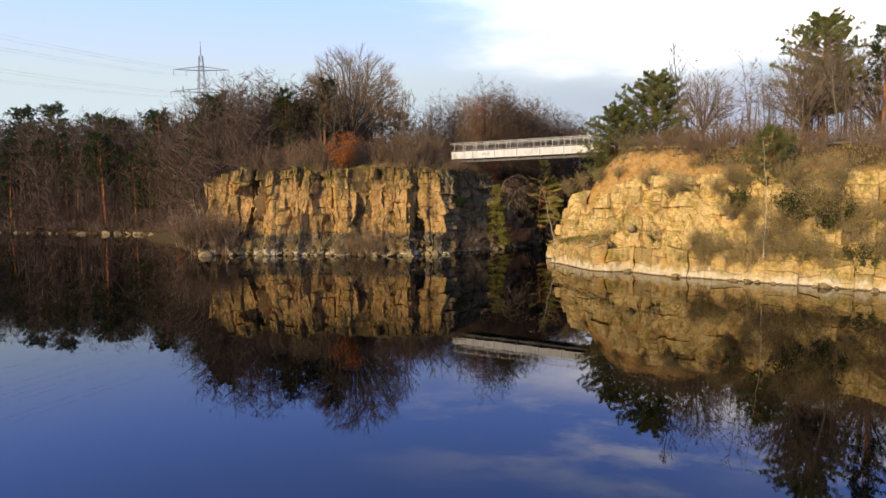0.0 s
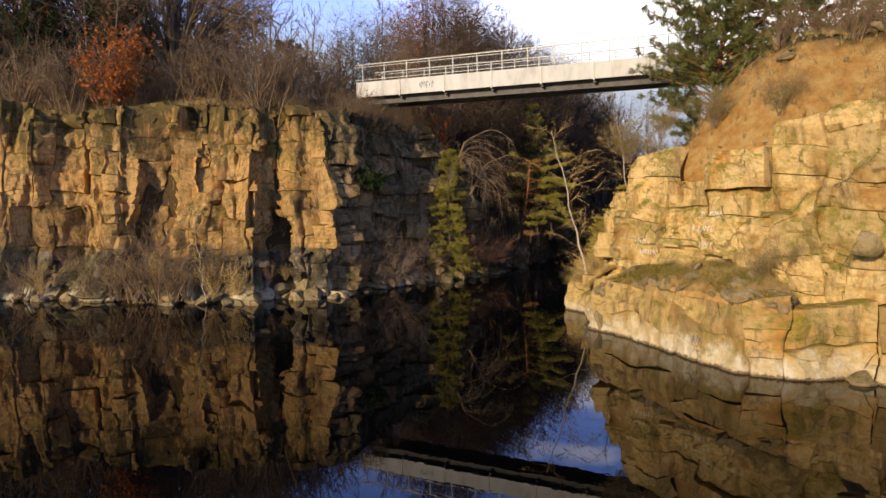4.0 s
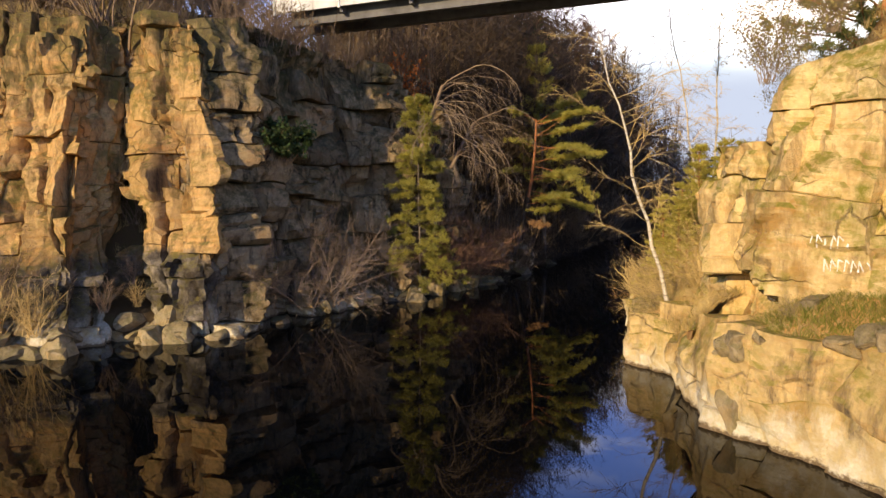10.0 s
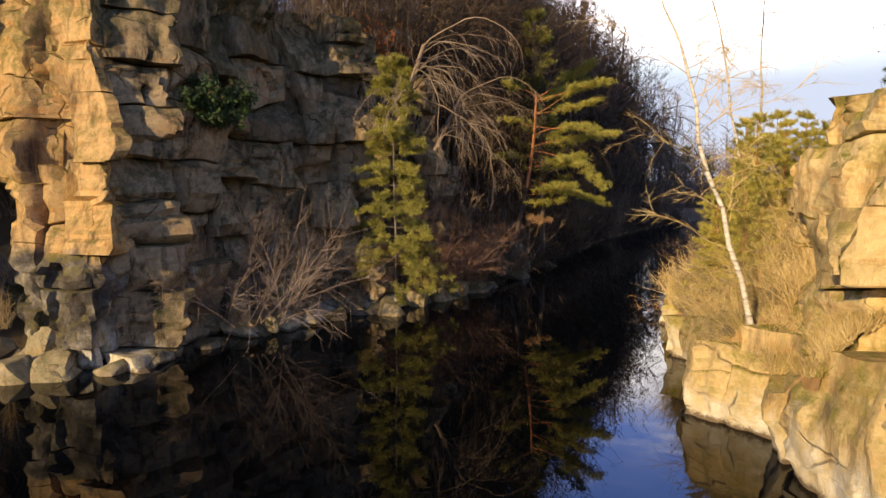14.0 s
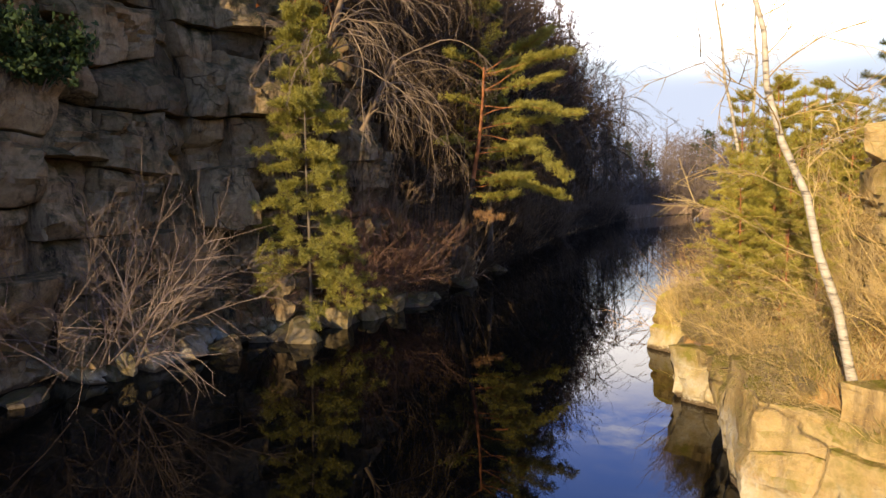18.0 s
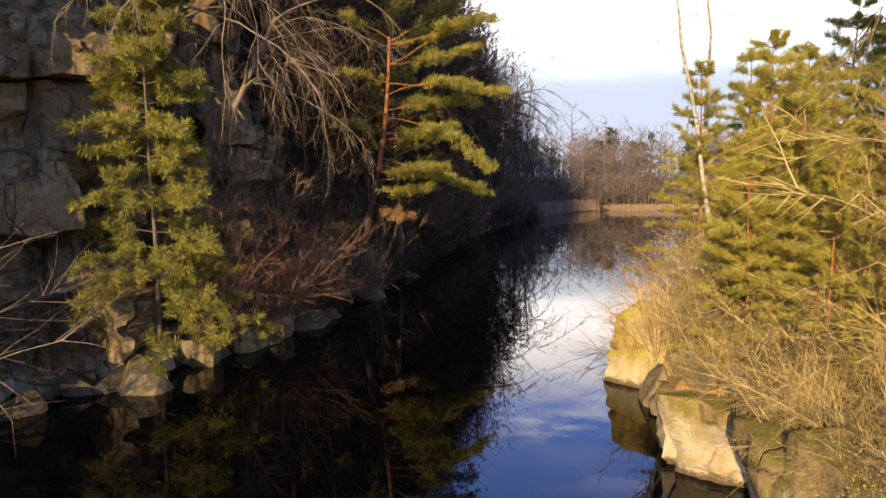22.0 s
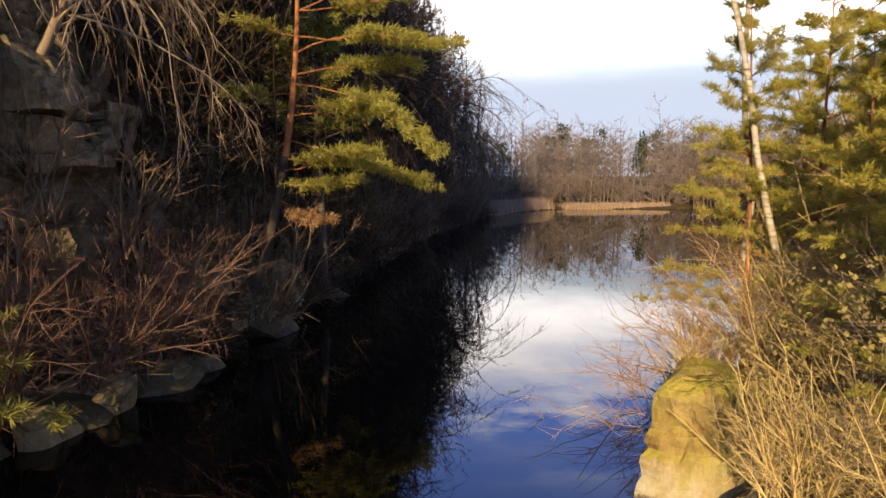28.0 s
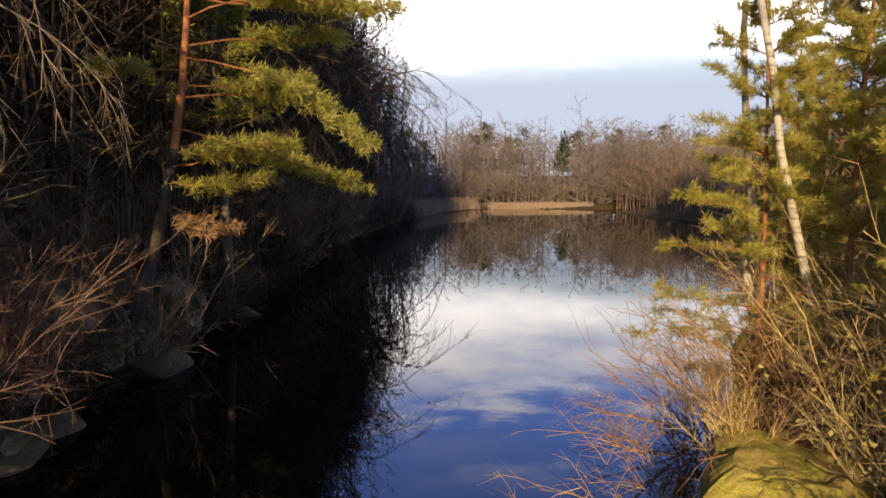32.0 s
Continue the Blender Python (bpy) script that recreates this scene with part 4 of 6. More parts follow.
boulder(15.0, 88.3, 0.6, 0.15, "lichened sandstone block wedged in the cleft", "", (0.9, 0.9, 0.9), 70)
boulder(12.55, 76.95, 1.0, 0.65, "rounded grey boulder resting on the cliff toe", "", (0.75, 0.85, 1.25), 60)
boulder(18.95, 69.4, 0.7, 4.5, "dark boulder jutting from the sunlit cliff", "", (0.9, 0.9, 1.0), 40)
boulder(2.65, 90.0, 0.6, 0.3, "pale upright stone standing at the waterline", "", (0.36, 0.36, 1.0), 0)
for x, y, size in ((6.2, 93.1, 1.0), (7.4, 94.4, 0.85), (8.4, 95.5, 0.75), (9.2, 96.4, 0.8), (10.2, 97.6, 0.7)):
    boulder(x, y, size, 0.12, "pale crusted boulder under the shaded wall", "pale shore boulders", (0.85, 0.75, 0.85), rng.uniform(0, 90))

# bank of loam and turf between the low wall and the cliff above it
OUTER = np.array([(16.5, 69.5, 2.4), (15.9, 69.7, 2.6), (15.2, 70.1, 2.65), (14.35, 71.9, 2.6), (13.7, 74.8, 2.5), (12.9, 76.4, 2.2), (12.3, 77.4, 1.85)])
INNER = np.array([(17.6, 71.6, 2.6), (17.4, 72.6, 3.0), (17.0, 73.4, 3.3), (16.4, 74.6, 3.4), (15.3, 75.7, 3.2), (14.2, 76.7, 2.9), (13.2, 77.7, 2.2)])
LOW_OUTER = np.array([(12.4, 79.0, 1.8), (12.6, 79.8, 1.7), (13.2, 80.8, 1.6), (12.45, 82.4, 1.35), (13.4, 84.2, 1.25), (14.5, 85.8, 1.25), (13.85, 86.8, 1.25), (14.7, 88.2, 1.25), (15.8, 88.9, 1.3)])
LOW_INNER = np.array([(13.6, 79.2, 2.6), (14.2, 80.2, 2.7), (15.2, 81.2, 2.8), (15.6, 82.6, 2.7), (16.4, 84.0, 2.7), (17.0, 85.6, 2.5), (17.0, 86.8, 2.4), (17.4, 88.0, 2.4), (17.8, 88.8, 2.3)])


def bank_point(s, f, outer=OUTER, inner=INNER):
    k = np.linspace(0, 1, len(outer))
    o = np.array([np.interp(s, k, outer[:, q]) for q in range(3)])
    n = np.array([np.interp(s, k, inner[:, q]) for q in range(3)])
    p = o * (1 - f) + n * f
    p[2] += 0.12 * math.sin(math.pi * f) + 0.14 * noise.noise((p[0] * 0.9, p[1] * 0.9, 2)) + 0.05 * noise.noise((p[0] * 3, p[1] * 3, 4)) - (0.3 if f == 0 else 0.06 if f < 0.1 else 0)
    return p


for outer, inner in ((OUTER, INNER), (LOW_OUTER, LOW_INNER)):
    ob = mesh_object("soil_bank", [bank_point(i / 60, j / 16, outer, inner) for i in range(61) for j in range(17)], [(i * 17 + j, i * 17 + j + 1, i * 17 + j + 18, i * 17 + j + 17) for i in range(60) for j in range(16)], LOAM, None, True)
    tagged(ob, "orange loam bank with turf above the low rock wall", "bank", kind="structure")


for k in range(34):
    q = bank_point(rng.random(), rng.choice((0.02, 0.05, 0.1, 0.3, 0.6)))
    boulder(q[0], q[1], rng.uniform(0.2, 0.55), q[2] - 0.05, "weathered grey block on the grassy ledge", "ledge blocks")
for k in range(16):
    q = bank_point(rng.random(), rng.choice((0.02, 0.06, 0.15, 0.5)), LOW_OUTER, LOW_INNER)
    boulder(q[0], q[1], rng.uniform(0.15, 0.35), q[2] - 0.05, "weathered stone on the low bank", "ledge blocks")


def end_block():
    """The big lichened block that ends the low bank."""
    bm = bmesh.new()
    plan = [(14.95, 90.45), (15.62, 88.95), (17.3, 89.7), (16.7, 91.6)]
    n = 26
    grid = {}
    for k in range(n + 1):
        for e in range(4):
            (x0, y0), (x1, y1) = plan[e], plan[(e + 1) % 4]
            for i in range(n):
                t = i / n
                z = -0.7 + 2.15 * k / n
                cx, cy = 16.1, 90.2
                x, y = x0 + (x1 - x0) * t, y0 + (y1 - y0) * t
                pull = 0.012 * k + 0.05 * (max(0, k - n + 2) ** 2) * 0.6 + 0.05 * min(t, 1 - t, 0.1) * -1
                d = 0.20 * noise.noise((x * 1.4, y * 1.4, z * 1.6)) + 0.09 * noise.noise((x * 3.2, y * 3.2, z * 5)) + 0.04 * noise.noise((x * 9, y * 9, z * 11))
                d -= 0.10 if 0.62 < z + 0.15 * noise.noise((x, y, 5)) < 0.74 else 0.0
                f = 1 - pull + d * 0.5
                grid[k, e * n + i] = bm.verts.new((cx + (x - cx) * f, cy + (y - cy) * f, z + (0.10 * noise.noise((x * 1.2, y * 1.2, 3)) if k > n - 2 else 0)))
    m = 4 * n
    for k in range(n):
        for i in range(m):
            bm.faces.new((grid[k, i], grid[k, (i + 1) % m], grid[k + 1, (i + 1) % m], grid[k + 1, i]))
    ring = [grid[n, i] for i in range(m)]
    for s in (0.8, 0.55, 0.3):
        nxt = []
        for i in range(m):
            c = grid[n, i].co
            x, y = 16.1 + (c.x - 16.1) * s, 90.2 + (c.y - 90.2) * s
            nxt.append(bm.verts.new((x, y, 1.52 + 0.14 * noise.noise((x * 1.3, y * 1.3, 8)) + 0.05 * noise.noise((x * 4, y * 4, 8)))))
        for i in range(m):
            bm.faces.new((ring[i], ring[(i + 1) % m], nxt[(i + 1) % m], nxt[i]))
        ring = nxt
    bm.faces.new(ring)
    me = bpy.data.meshes.new("boulder")
    bm.to_mesh(me)
    bm.free()
    me.materials.append(rock_material("lichened_sandstone", (0.58, 0.41, 0.15), (0.33, 0.20, 0.06), (0.50, 0.26, 0.06), (0.12, 0.08, 0.03), 1.0, 0.9, 0.4, (0.48, 0.40, 0.07)))
    tagged(new("boulder", me), "big square sandstone block with yellow lichen standing in the water", "boulder")


end_block()

for k in range(70):
    x, y = rng.uniform(14.8, 26), rng.uniform(68, 83)
    d, _p = shore_distance(np.array([x]), np.array([y]))
    if 3.8 < d[0] < 10:
        boulder(x, y, rng.choice((0.15, 0.22, 0.35, 0.5)), height_at(x, y), "weathered stone half buried in the loam slope", "slope stones")

# ---- footbridge ----
BR_A, BR_B = Vector((1.2, 94.1, 12.5)), Vector((30.0, 81.0, 13.1))


def box(bm, lo, hi, m=Matrix()):
    r = bmesh.ops.create_cube(bm, size=1)
    c = (Vector(lo) + Vector(hi)) / 2
    s = Vector(hi) - Vector(lo)
    for v in r["verts"]:
        v.co = m @ Vector((v.co.x * s.x + c.x, v.co.y * s.y + c.y, v.co.z * s.z + c.z))
    return r["verts"]


def build_bridge():
    br = thing("footbridge", "white-sided concrete footbridge with galvanised railings spanning the gorge", "bridge")
    ax = (BR_B - BR_A)
    length = ax.length
    ang = math.atan2(ax.y, ax.x)
    slope = -math.asin(ax.z / length)
    m = Matrix.Translation(BR_A) @ Matrix.Rotation(ang, 4, "Z") @ Matrix.Rotation(slope, 4, "Y")
    step = 3.2
    n = int(length / step)
    for side in (0, 1):
        y0 = -0.09 if side == 0 else 2.9
        for k in range(n + 1):
            bm = bmesh.new()
            box(bm, (k * step - 1.0 + 0.015, y0, 0.12), (min(length, (k + 1) * step - 1.0) - 0.015, y0 + 0.12, 1.12), m)
            bmesh.ops.bevel(bm, geom=bm.edges[:], offset=0.012, segments=1)
            part("fascia_panel", bm, CONCRETE, br)
            if side == 0:
                bm = bmesh.new()
                box(bm, (k * step - 1.0 - 0.05, y0 - 0.05, 0.05), (k * step - 1.0 + 0.05, y0 + 0.02, 1.14), m)
                part("joint_strip", bm, STEEL, br)
    bm = bmesh.new()
    box(bm, (-0.5, 0.04, 0.55), (length, 2.88, 0.85), m)
    part("deck", bm, DECK, br)
    for y0 in (0.45, 2.1):
        bm = bmesh.new()
        box(bm, (-0.5, y0, -0.35), (length, y0 + 0.4, 0.56), m)
        part("girder", bm, DECK, br)
    for k in range(1, n + 1):
        bm = bmesh.new()
        box(bm, (k * step - 1.05, 0.06, -0.1), (k * step - 0.9, 2.86, 0.54), m)
        part("cross_beam", bm, DECK, br)
    for side, y0 in ((0, -0.02), (1, 2.95)):
        for h, r in ((2.3, 0.03), (1.28, 0.018), (2.14, 0.018)):
            bm = bmesh.new()
            box(bm, (-1.2, y0 - r, h - r), (length, y0 + r, h + r), m)
            part("rail", bm, STEEL, br)
        posts = int(length / 1.65)
        for k in range(posts + 1):
            bm = bmesh.new()
            box(bm, (k * 1.65 - 0.6 - 0.03, y0 - 0.03, 1.1), (k * 1.65 - 0.6 + 0.03, y0 + 0.03, 2.3), m)
            part("post", bm, STEEL, br)
        s = Soup()
        for k in range(int(length / 0.13)):
            x = k * 0.13 - 0.6
            s.tube([m @ Vector((x, y0, 1.28)), m @ Vector((x, y0, 2.14))], [0.007, 0.007], 3)
        tagged(s.object("baluster_row", STEEL, br), kind="stuff")
    return br, m


bridge, BRIDGE_M = build_bridge()

# ---- trees ----


def bare_tree(name, rng, height, spread, trunk_r, label, group, limbs=14, branches=7, twigs=7, fork=0.3, bark=BARK, twig_mat=TWIG, lean=(0, 0), droop=0.0, twig_r=0.011, fan=False):
    tree = thing(name, label, "tree", group)
    wood, crown = Soup(), Soup()
    pts, rad = grow(rng, Vector((0, 0, -0.4)), Vector((lean[0], lean[1], 1)), height * 0.92, trunk_r, 10, 0.07, 0.05, 0.15)
    wood.tube(pts, rad, 8)
    for i in range(limbs):
        s = fork + (0.97 - fork) * (i + rng.random() * 0.7) / limbs
        p, d = along(pts, s)
        az = i * 2.4 + rng.uniform(-0.5, 0.5)
        up = 0.35 + 0.9 * s
        if fan:
            up = math.tan(rng.uniform(0.12, 1.5))
        dirn = Vector((math.cos(az), math.sin(az), up))
        ln = spread * (1.15 - 0.75 * (s - fork) / (1 - fork)) * rng.uniform(0.75, 1.15) if not fan else spread * rng.uniform(0.85, 1.03)
        lp, lr = grow(rng, p, dirn, ln, trunk_r * (0.5 - 0.32 * s), 6, 0.10 if fan else 0.16, (0.02 if fan else 0.10) - droop, 0.2)
        wood.tube(lp, lr, 5)
        for j in range(branches):
            sj = 0.25 + 0.75 * (j + rng.random()) / branches
            bp, bd = along(lp, min(sj, 1))
            bdir = (bd + rnd_dir(rng, 0.7) * 0.8 + Vector((0, 0, (0.08 if fan else 0.25) - droop * 2))).normalized()
            bl = ln * (0.33 if fan else 0.45) * rng.uniform(0.6, 1.2) * (1.2 - 0.5 * sj)
            cp, cr = grow(rng, bp, bdir, bl, max(0.012, trunk_r * 0.09), 4, 0.22, 0.06 - droop * 1.5, 0.3)
            crown.tube(cp, cr, 3)
            for k in range(twigs):
                tp, td = along(cp, 0.2 + 0.8 * (k + rng.random()) / twigs)
                tdir = (td + rnd_dir(rng) * 0.75 + Vector((0, 0, 0.12 - droop * 2))).normalized()
                tl = bl * rng.uniform(0.25, 0.5)
                mid = tp + tdir * tl * 0.5
                end = mid + (tdir + rnd_dir(rng) * 0.35 + Vector((0, 0, -droop * 1.2))).normalized() * tl * 0.5
                crown.tube([tp, mid, end], [twig_r, twig_r * 0.75, twig_r * 0.3], 3)
                for q in range(1):
                    crown.twig(tp.lerp(end, rng.uniform(0.3, 0.9)), end + rnd_dir(rng) * tl * 0.45, twig_r * 0.6)
    wood.object("trunk", bark, tree, True)
    crown.object("crown", twig_mat, tree)
    return tree


def dome_tree(name, rng, radius, top, fork, trunk_r, label, group, limbs=18, branches=11, twigs=11, twig_r=0.012, twig_mat=TWIG):
    """A broad bare tree: limbs fan out to a rounded dome and end in fine radial twigs."""
    tree = thing(name, label, "tree", group)
    wood, crown = Soup(), Soup()
    cz = fork + (top - fork) * 0.35
    mid = Vector((0, 0, cz))

    def shell(d, k):
        return mid + Vector((d.x * radius * k, d.y * radius * k, d.z * (top - cz) * k if d.z > 0 else d.z * (cz - fork) * 0.8 * k))

    def curve(p, q, sag, n=6):
        m = p.lerp(q, 0.5) + sag
        return [p.lerp(m, t).lerp(m.lerp(q, t), t) for t in (i / n for i in range(n + 1))]

    pts, rad = grow(rng, Vector((0, 0, -0.4)), Vector((0, 0, 1)), fork + 0.9, trunk_r, 5, 0.03, 0.02, 0.7)
    wood.tube(pts, rad, 9)
    for i in range(limbs):
        h = 1 - 1.15 * (i + 0.5) / limbs
        az = i * 2.39996
        d = Vector((math.cos(az) * math.sqrt(1 - h * h), math.sin(az) * math.sqrt(1 - h * h), h))
        p = along(pts, rng.uniform(0.75, 1.0))[0]
        lp = curve(p, shell(d, rng.uniform(0.78, 0.92)), Vector((rng.gauss(0, 0.4), rng.gauss(0, 0.4), 0.10 * radius)))
        wood.tube(lp, [trunk_r * (0.42 - 0.36 * k / 6) for k in range(7)], 5)
        for j in range(branches):
            bp, bd = along(lp, 0.28 + 0.72 * (j + rng.random()) / branches)
            e = (d + rnd_dir(rng) * 0.42).normalized()
            q = shell(e, rng.uniform(0.8, 1.0))
            if (q - bp).length > radius * 0.55:
                q = bp + (q - bp).normalized() * radius * 0.55
            cp = curve(bp, q, Vector((0, 0, 0.04 * radius)), 4)
            crown.tube(cp, [twig_r * (2.6 - 0.4 * k) for k in range(5)], 3)
            for k in range(twigs):
                tp, td = along(cp, 0.25 + 0.75 * (k + rng.random()) / twigs)
                o = ((tp - mid).normalized() + rnd_dir(rng) * 0.6 + td * 0.4).normalized()
                tl = radius * rng.uniform(0.09, 0.18)
                crown.tube([tp, tp + o * tl * 0.5, tp + (o + rnd_dir(rng) * 0.3).normalized() * tl], [twig_r, twig_r * 0.7, twig_r * 0.35], 3)
                crown.twig(tp + o * tl * 0.4, tp + (o + rnd_dir(rng) * 0.7).normalized() * tl, twig_r * 0.6)
    wood.object("trunk", BARK, tree, True)
    crown.object("crown", twig_mat, tree)
    return tree


def clump(soup, rng, c, rx, rz, n, ln, w):
    """A tuft of needle sprays round c."""
    for _ in range(n):
        o = Vector((rng.gauss(0, 0.5) * rx, rng.gauss(0, 0.5) * rx, rng.gauss(0, 0.5) * rz))
        d = (o * (0.7 / max(rx, 0.01)) + rnd_dir(rng) * 0.8 + Vector((0, 0, 0.45))).normalized() * ln * rng.uniform(0.6, 1.2)
        side = d.cross(rnd_dir(rng))
        if side.length > 1e-5:
            soup.blade(c + o, d, side.normalized(), w * rng.uniform(0.7, 1.3))


def tuft(soup, rng, c, d, n, ln, w):
    """A brush of fine needles at a shoot's tip."""
    for _ in range(n):
        v = (d * 0.7 + rnd_dir(rng)).normalized() * ln * rng.uniform(0.7, 1.2)
        side = v.cross(rnd_dir(rng))
        if side.length > 1e-6:
            soup.blade(c + d * rng.uniform(-0.14, 0.05) + rnd_dir(rng) * 0.02, v, side.normalized(), w)


def fine_pine(name, rng, height, spread, trunk_r, label, group, needle, base=0.1, tiers=13, per=5, shoots=9, needles=34, ln=0.17, w=0.009, lift=0.03, gaps=0.12, rounded=False, bark=PINE_BARK):
    """A pine seen from near: whorls of limbs whose shoots end in brushes of needles."""
    tree = thing(name, label, "pine tree", group)
    wood, crown = Soup(), Soup()
    pts, rad = grow(rng, Vector((0, 0, -0.4)), Vector((0, 0, 1)), height, trunk_r, 10, 0.025, 0.01, 0.12)
    wood.tube(pts, rad, 8)
    for i in range(tiers):
        s = base + (1 - base) * (i + 0.4 * rng.random()) / tiers
        p, d = along(pts, min(s, 0.99))
        for k in range(per):
            if rng.random() < gaps:
                continue
            az = k * 2 * math.pi / per + i * 1.3 + rng.uniform(-0.4, 0.4)
            h = (s - base) / (1 - base)
            l2 = spread * (math.sin(math.pi * (0.22 + 0.7 * h)) if rounded else 1.0 - 0.80 * h ** 1.3) * rng.uniform(0.55, 1.15)
            lp, lr = grow(rng, p, Vector((math.cos(az), math.sin(az), 0.12 + 0.5 * s)), l2, trunk_r * 0.2, 5, 0.12, lift, 0.25)
            wood.tube(lp, lr, 4)
            for j in range(shoots):
                cp, cd = along(lp, 0.25 + 0.75 * (j + rng.random()) / shoots)
                sd = (cd * 0.6 + rnd_dir(rng, 0.5) * 0.8 + Vector((0, 0, 0.25))).normalized()
                q = cp + sd * rng.uniform(0.12, 0.32) * (0.5 + 0.25 * l2)
                wood.twig(cp, q, 0.008)
                tuft(crown, rng, q, sd, needles, ln, w)
                tuft(crown, rng, cp.lerp(q, 0.4), sd, needles // 2, ln * 0.9, w)
            tuft(crown, rng, lp[-1], (lp[-1] - lp[-2]).normalized(), needles, ln, w)
    tuft(crown, rng, pts[-1], Vector((0, 0, 1)), needles * 2, ln, w)
    wood.object("trunk", bark, tree, True)
    crown.object("crown", needle, tree)
    return tree


def bush(name, rng, height, spread, stems, label, group, twig_mat=TWIG, branches=7, leaf=None, leaves=0, droop=0.03, r=0.014, leaf_size=0.09):
    b = thing(name, label, "bush", group)
    wood, fine, fol = Soup(), Soup(), Soup()
    for i in range(stems):
        az = rng.uniform(0, 2 * math.pi)
        out = rng.uniform(0.1, 1.0) * spread / max(height, 0.1)
        pts, rad = grow(rng, Vector((rng.gauss(0, 0.12), rng.gauss(0, 0.12), -0.15)) * spread * 0.7, Vector((math.cos(az) * out, math.sin(az) * out, 1)), height * rng.uniform(0.6, 1.1), r * rng.uniform(0.8, 1.6), 6, 0.13, -droop, 0.3)
        wood.tube(pts, rad, 4)
        for j in range(branches):
            p, d = along(pts, 0.2 + 0.8 * rng.random())
            dd = (d + rnd_dir(rng) * 0.8).normalized()
            l2 = height * rng.uniform(0.18, 0.42)
            bp, brd = grow(rng, p, dd, l2, r * 0.5, 3, 0.2, -droop * 0.5, 0.3)
            fine.tube(bp, brd, 3)
            for k in range(3):
                q, qd = along(bp, rng.random())
                e = q + (qd + rnd_dir(rng) * 0.9).normalized() * l2 * 0.4
                fine.twig(q, e, r * 0.3)
            for k in range(leaves):
                q, qd = along(bp, rng.random())
                dl = rnd_dir(rng) * leaf_size
                sd = dl.cross(rnd_dir(rng))
                if sd.length > 1e-6:
                    fol.blade(q + rnd_dir(rng) * l2 * 0.22, dl, sd.normalized(), leaf_size * 0.38)
    wood.object("stem_frame", twig_mat, b)
    fine.object("twig_mass", twig_mat, b)
    if leaf and leaves:
        fol.object("leaves", leaf, b)
    return b


def at(x, y, turn=0.0, scale=1.0, dz=0.0, z=None):
    if z is None and 12 < x < 17 and 79 < y < 91:
        # on top of the low rock wall
        z = max(height_at(x, y), 1.1)
    return pose(x, y, (height_at(x, y) if z is None else z) + dz, 0, 0, turn) @ Matrix.Scale(scale, 4)


def put(proto, x, y, turn=0.0, scale=1.0, dz=0.0, z=None, label=""):
    ob = copy_thing(proto, at(x, y, turn, 1.0, dz, z))
    ob.scale = (scale, scale, scale)
    if label:
        ob["label"] = label
    return ob


def place(ob, x, y, turn=0.0, scale=1.0, dz=0.0, z=None):
    ob.matrix_basis = at(x, y, turn, scale, dz, z)
    return ob




def sparse_tree(soup, rng, x, y, z, h, spread, twigs, r):
    """A far tree for a joined wood: a stem and rising sprays."""
    lean = Vector((rng.gauss(0, 0.06), rng.gauss(0, 0.06), 1))
    top = Vector((x, y, z - 0.3)) + lean * h
    base = Vector((x, y, z - 0.3))
    soup.twig(base, top, r * 2.4)
    for _ in range(twigs):
        s = rng.uniform(0.15, 0.97)
        p = base.lerp(top, s)
        az = rng.uniform(0, 6.283)
        l = spread * (0.35 + 0.75 * math.sin(math.pi * min(1.0, 0.12 + 0.86 * s))) * rng.uniform(0.5, 1.1)
        q = p + Vector((math.cos(az) * l, math.sin(az) * l, l * rng.uniform(0.1, 0.9)))
        soup.twig(p, q, r)
        for _k in range(3):
            m = p.lerp(q, rng.uniform(0.35, 1.0))
            soup.twig(m, m + rnd_dir(rng) * l * 0.42 + Vector((0, 0, l * 0.22)), r * 0.6)


def wood_strip(name, label, rng, n, where, hmin, hmax, spread, twigs, r, mat, dmin=1.0):
    """A far wood in one mesh; where() gives a place."""
    s = Soup()
    pts = [where() for _ in range(n)]
    xs, ys = np.array([p[0] for p in pts]), np.array([p[1] for p in pts])
    d, _p = shore_distance(xs, ys)
    zs = ground_height(xs, ys, False)
    for (x, y), dd, z in zip(pts, d, zs):
        if dd > dmin and not on_bridge(x, y):
            sparse_tree(s, rng, x, y, float(z), max(1.0, min(rng.uniform(hmin, hmax), 25.0 - float(z) + rng.uniform(-1.5, 1.5))), spread * rng.uniform(0.7, 1.2), twigs, r)
    return tagged(s.object(name, mat), label, "woodland", kind="stuff")


def along_line(line, depth, rng):
    line = np.array(line, float)
    seg = np.hypot(*np.diff(line, axis=0).T)
    cum = np.concatenate([[0], np.cumsum(seg)])

    def where():
        u = rng.uniform(0, cum[-1])
        i = min(int(np.searchsorted(cum, u)) - 1, len(seg) - 1)
        i = max(i, 0)
        t = (u - cum[i]) / seg[i]
        p = line[i] * (1 - t) + line[i + 1] * t
        dv = (line[i + 1] - line[i]) / seg[i]
        o = depth * rng.random() ** 1.3
        return (p[0] - dv[1] * o, p[1] + dv[0] * o)
    return where


def on_bridge(x, y):
    return -1 < x < 32 and abs((y - 93.5) + 0.455 * (x - 2.5) - 1.5) < 3.4


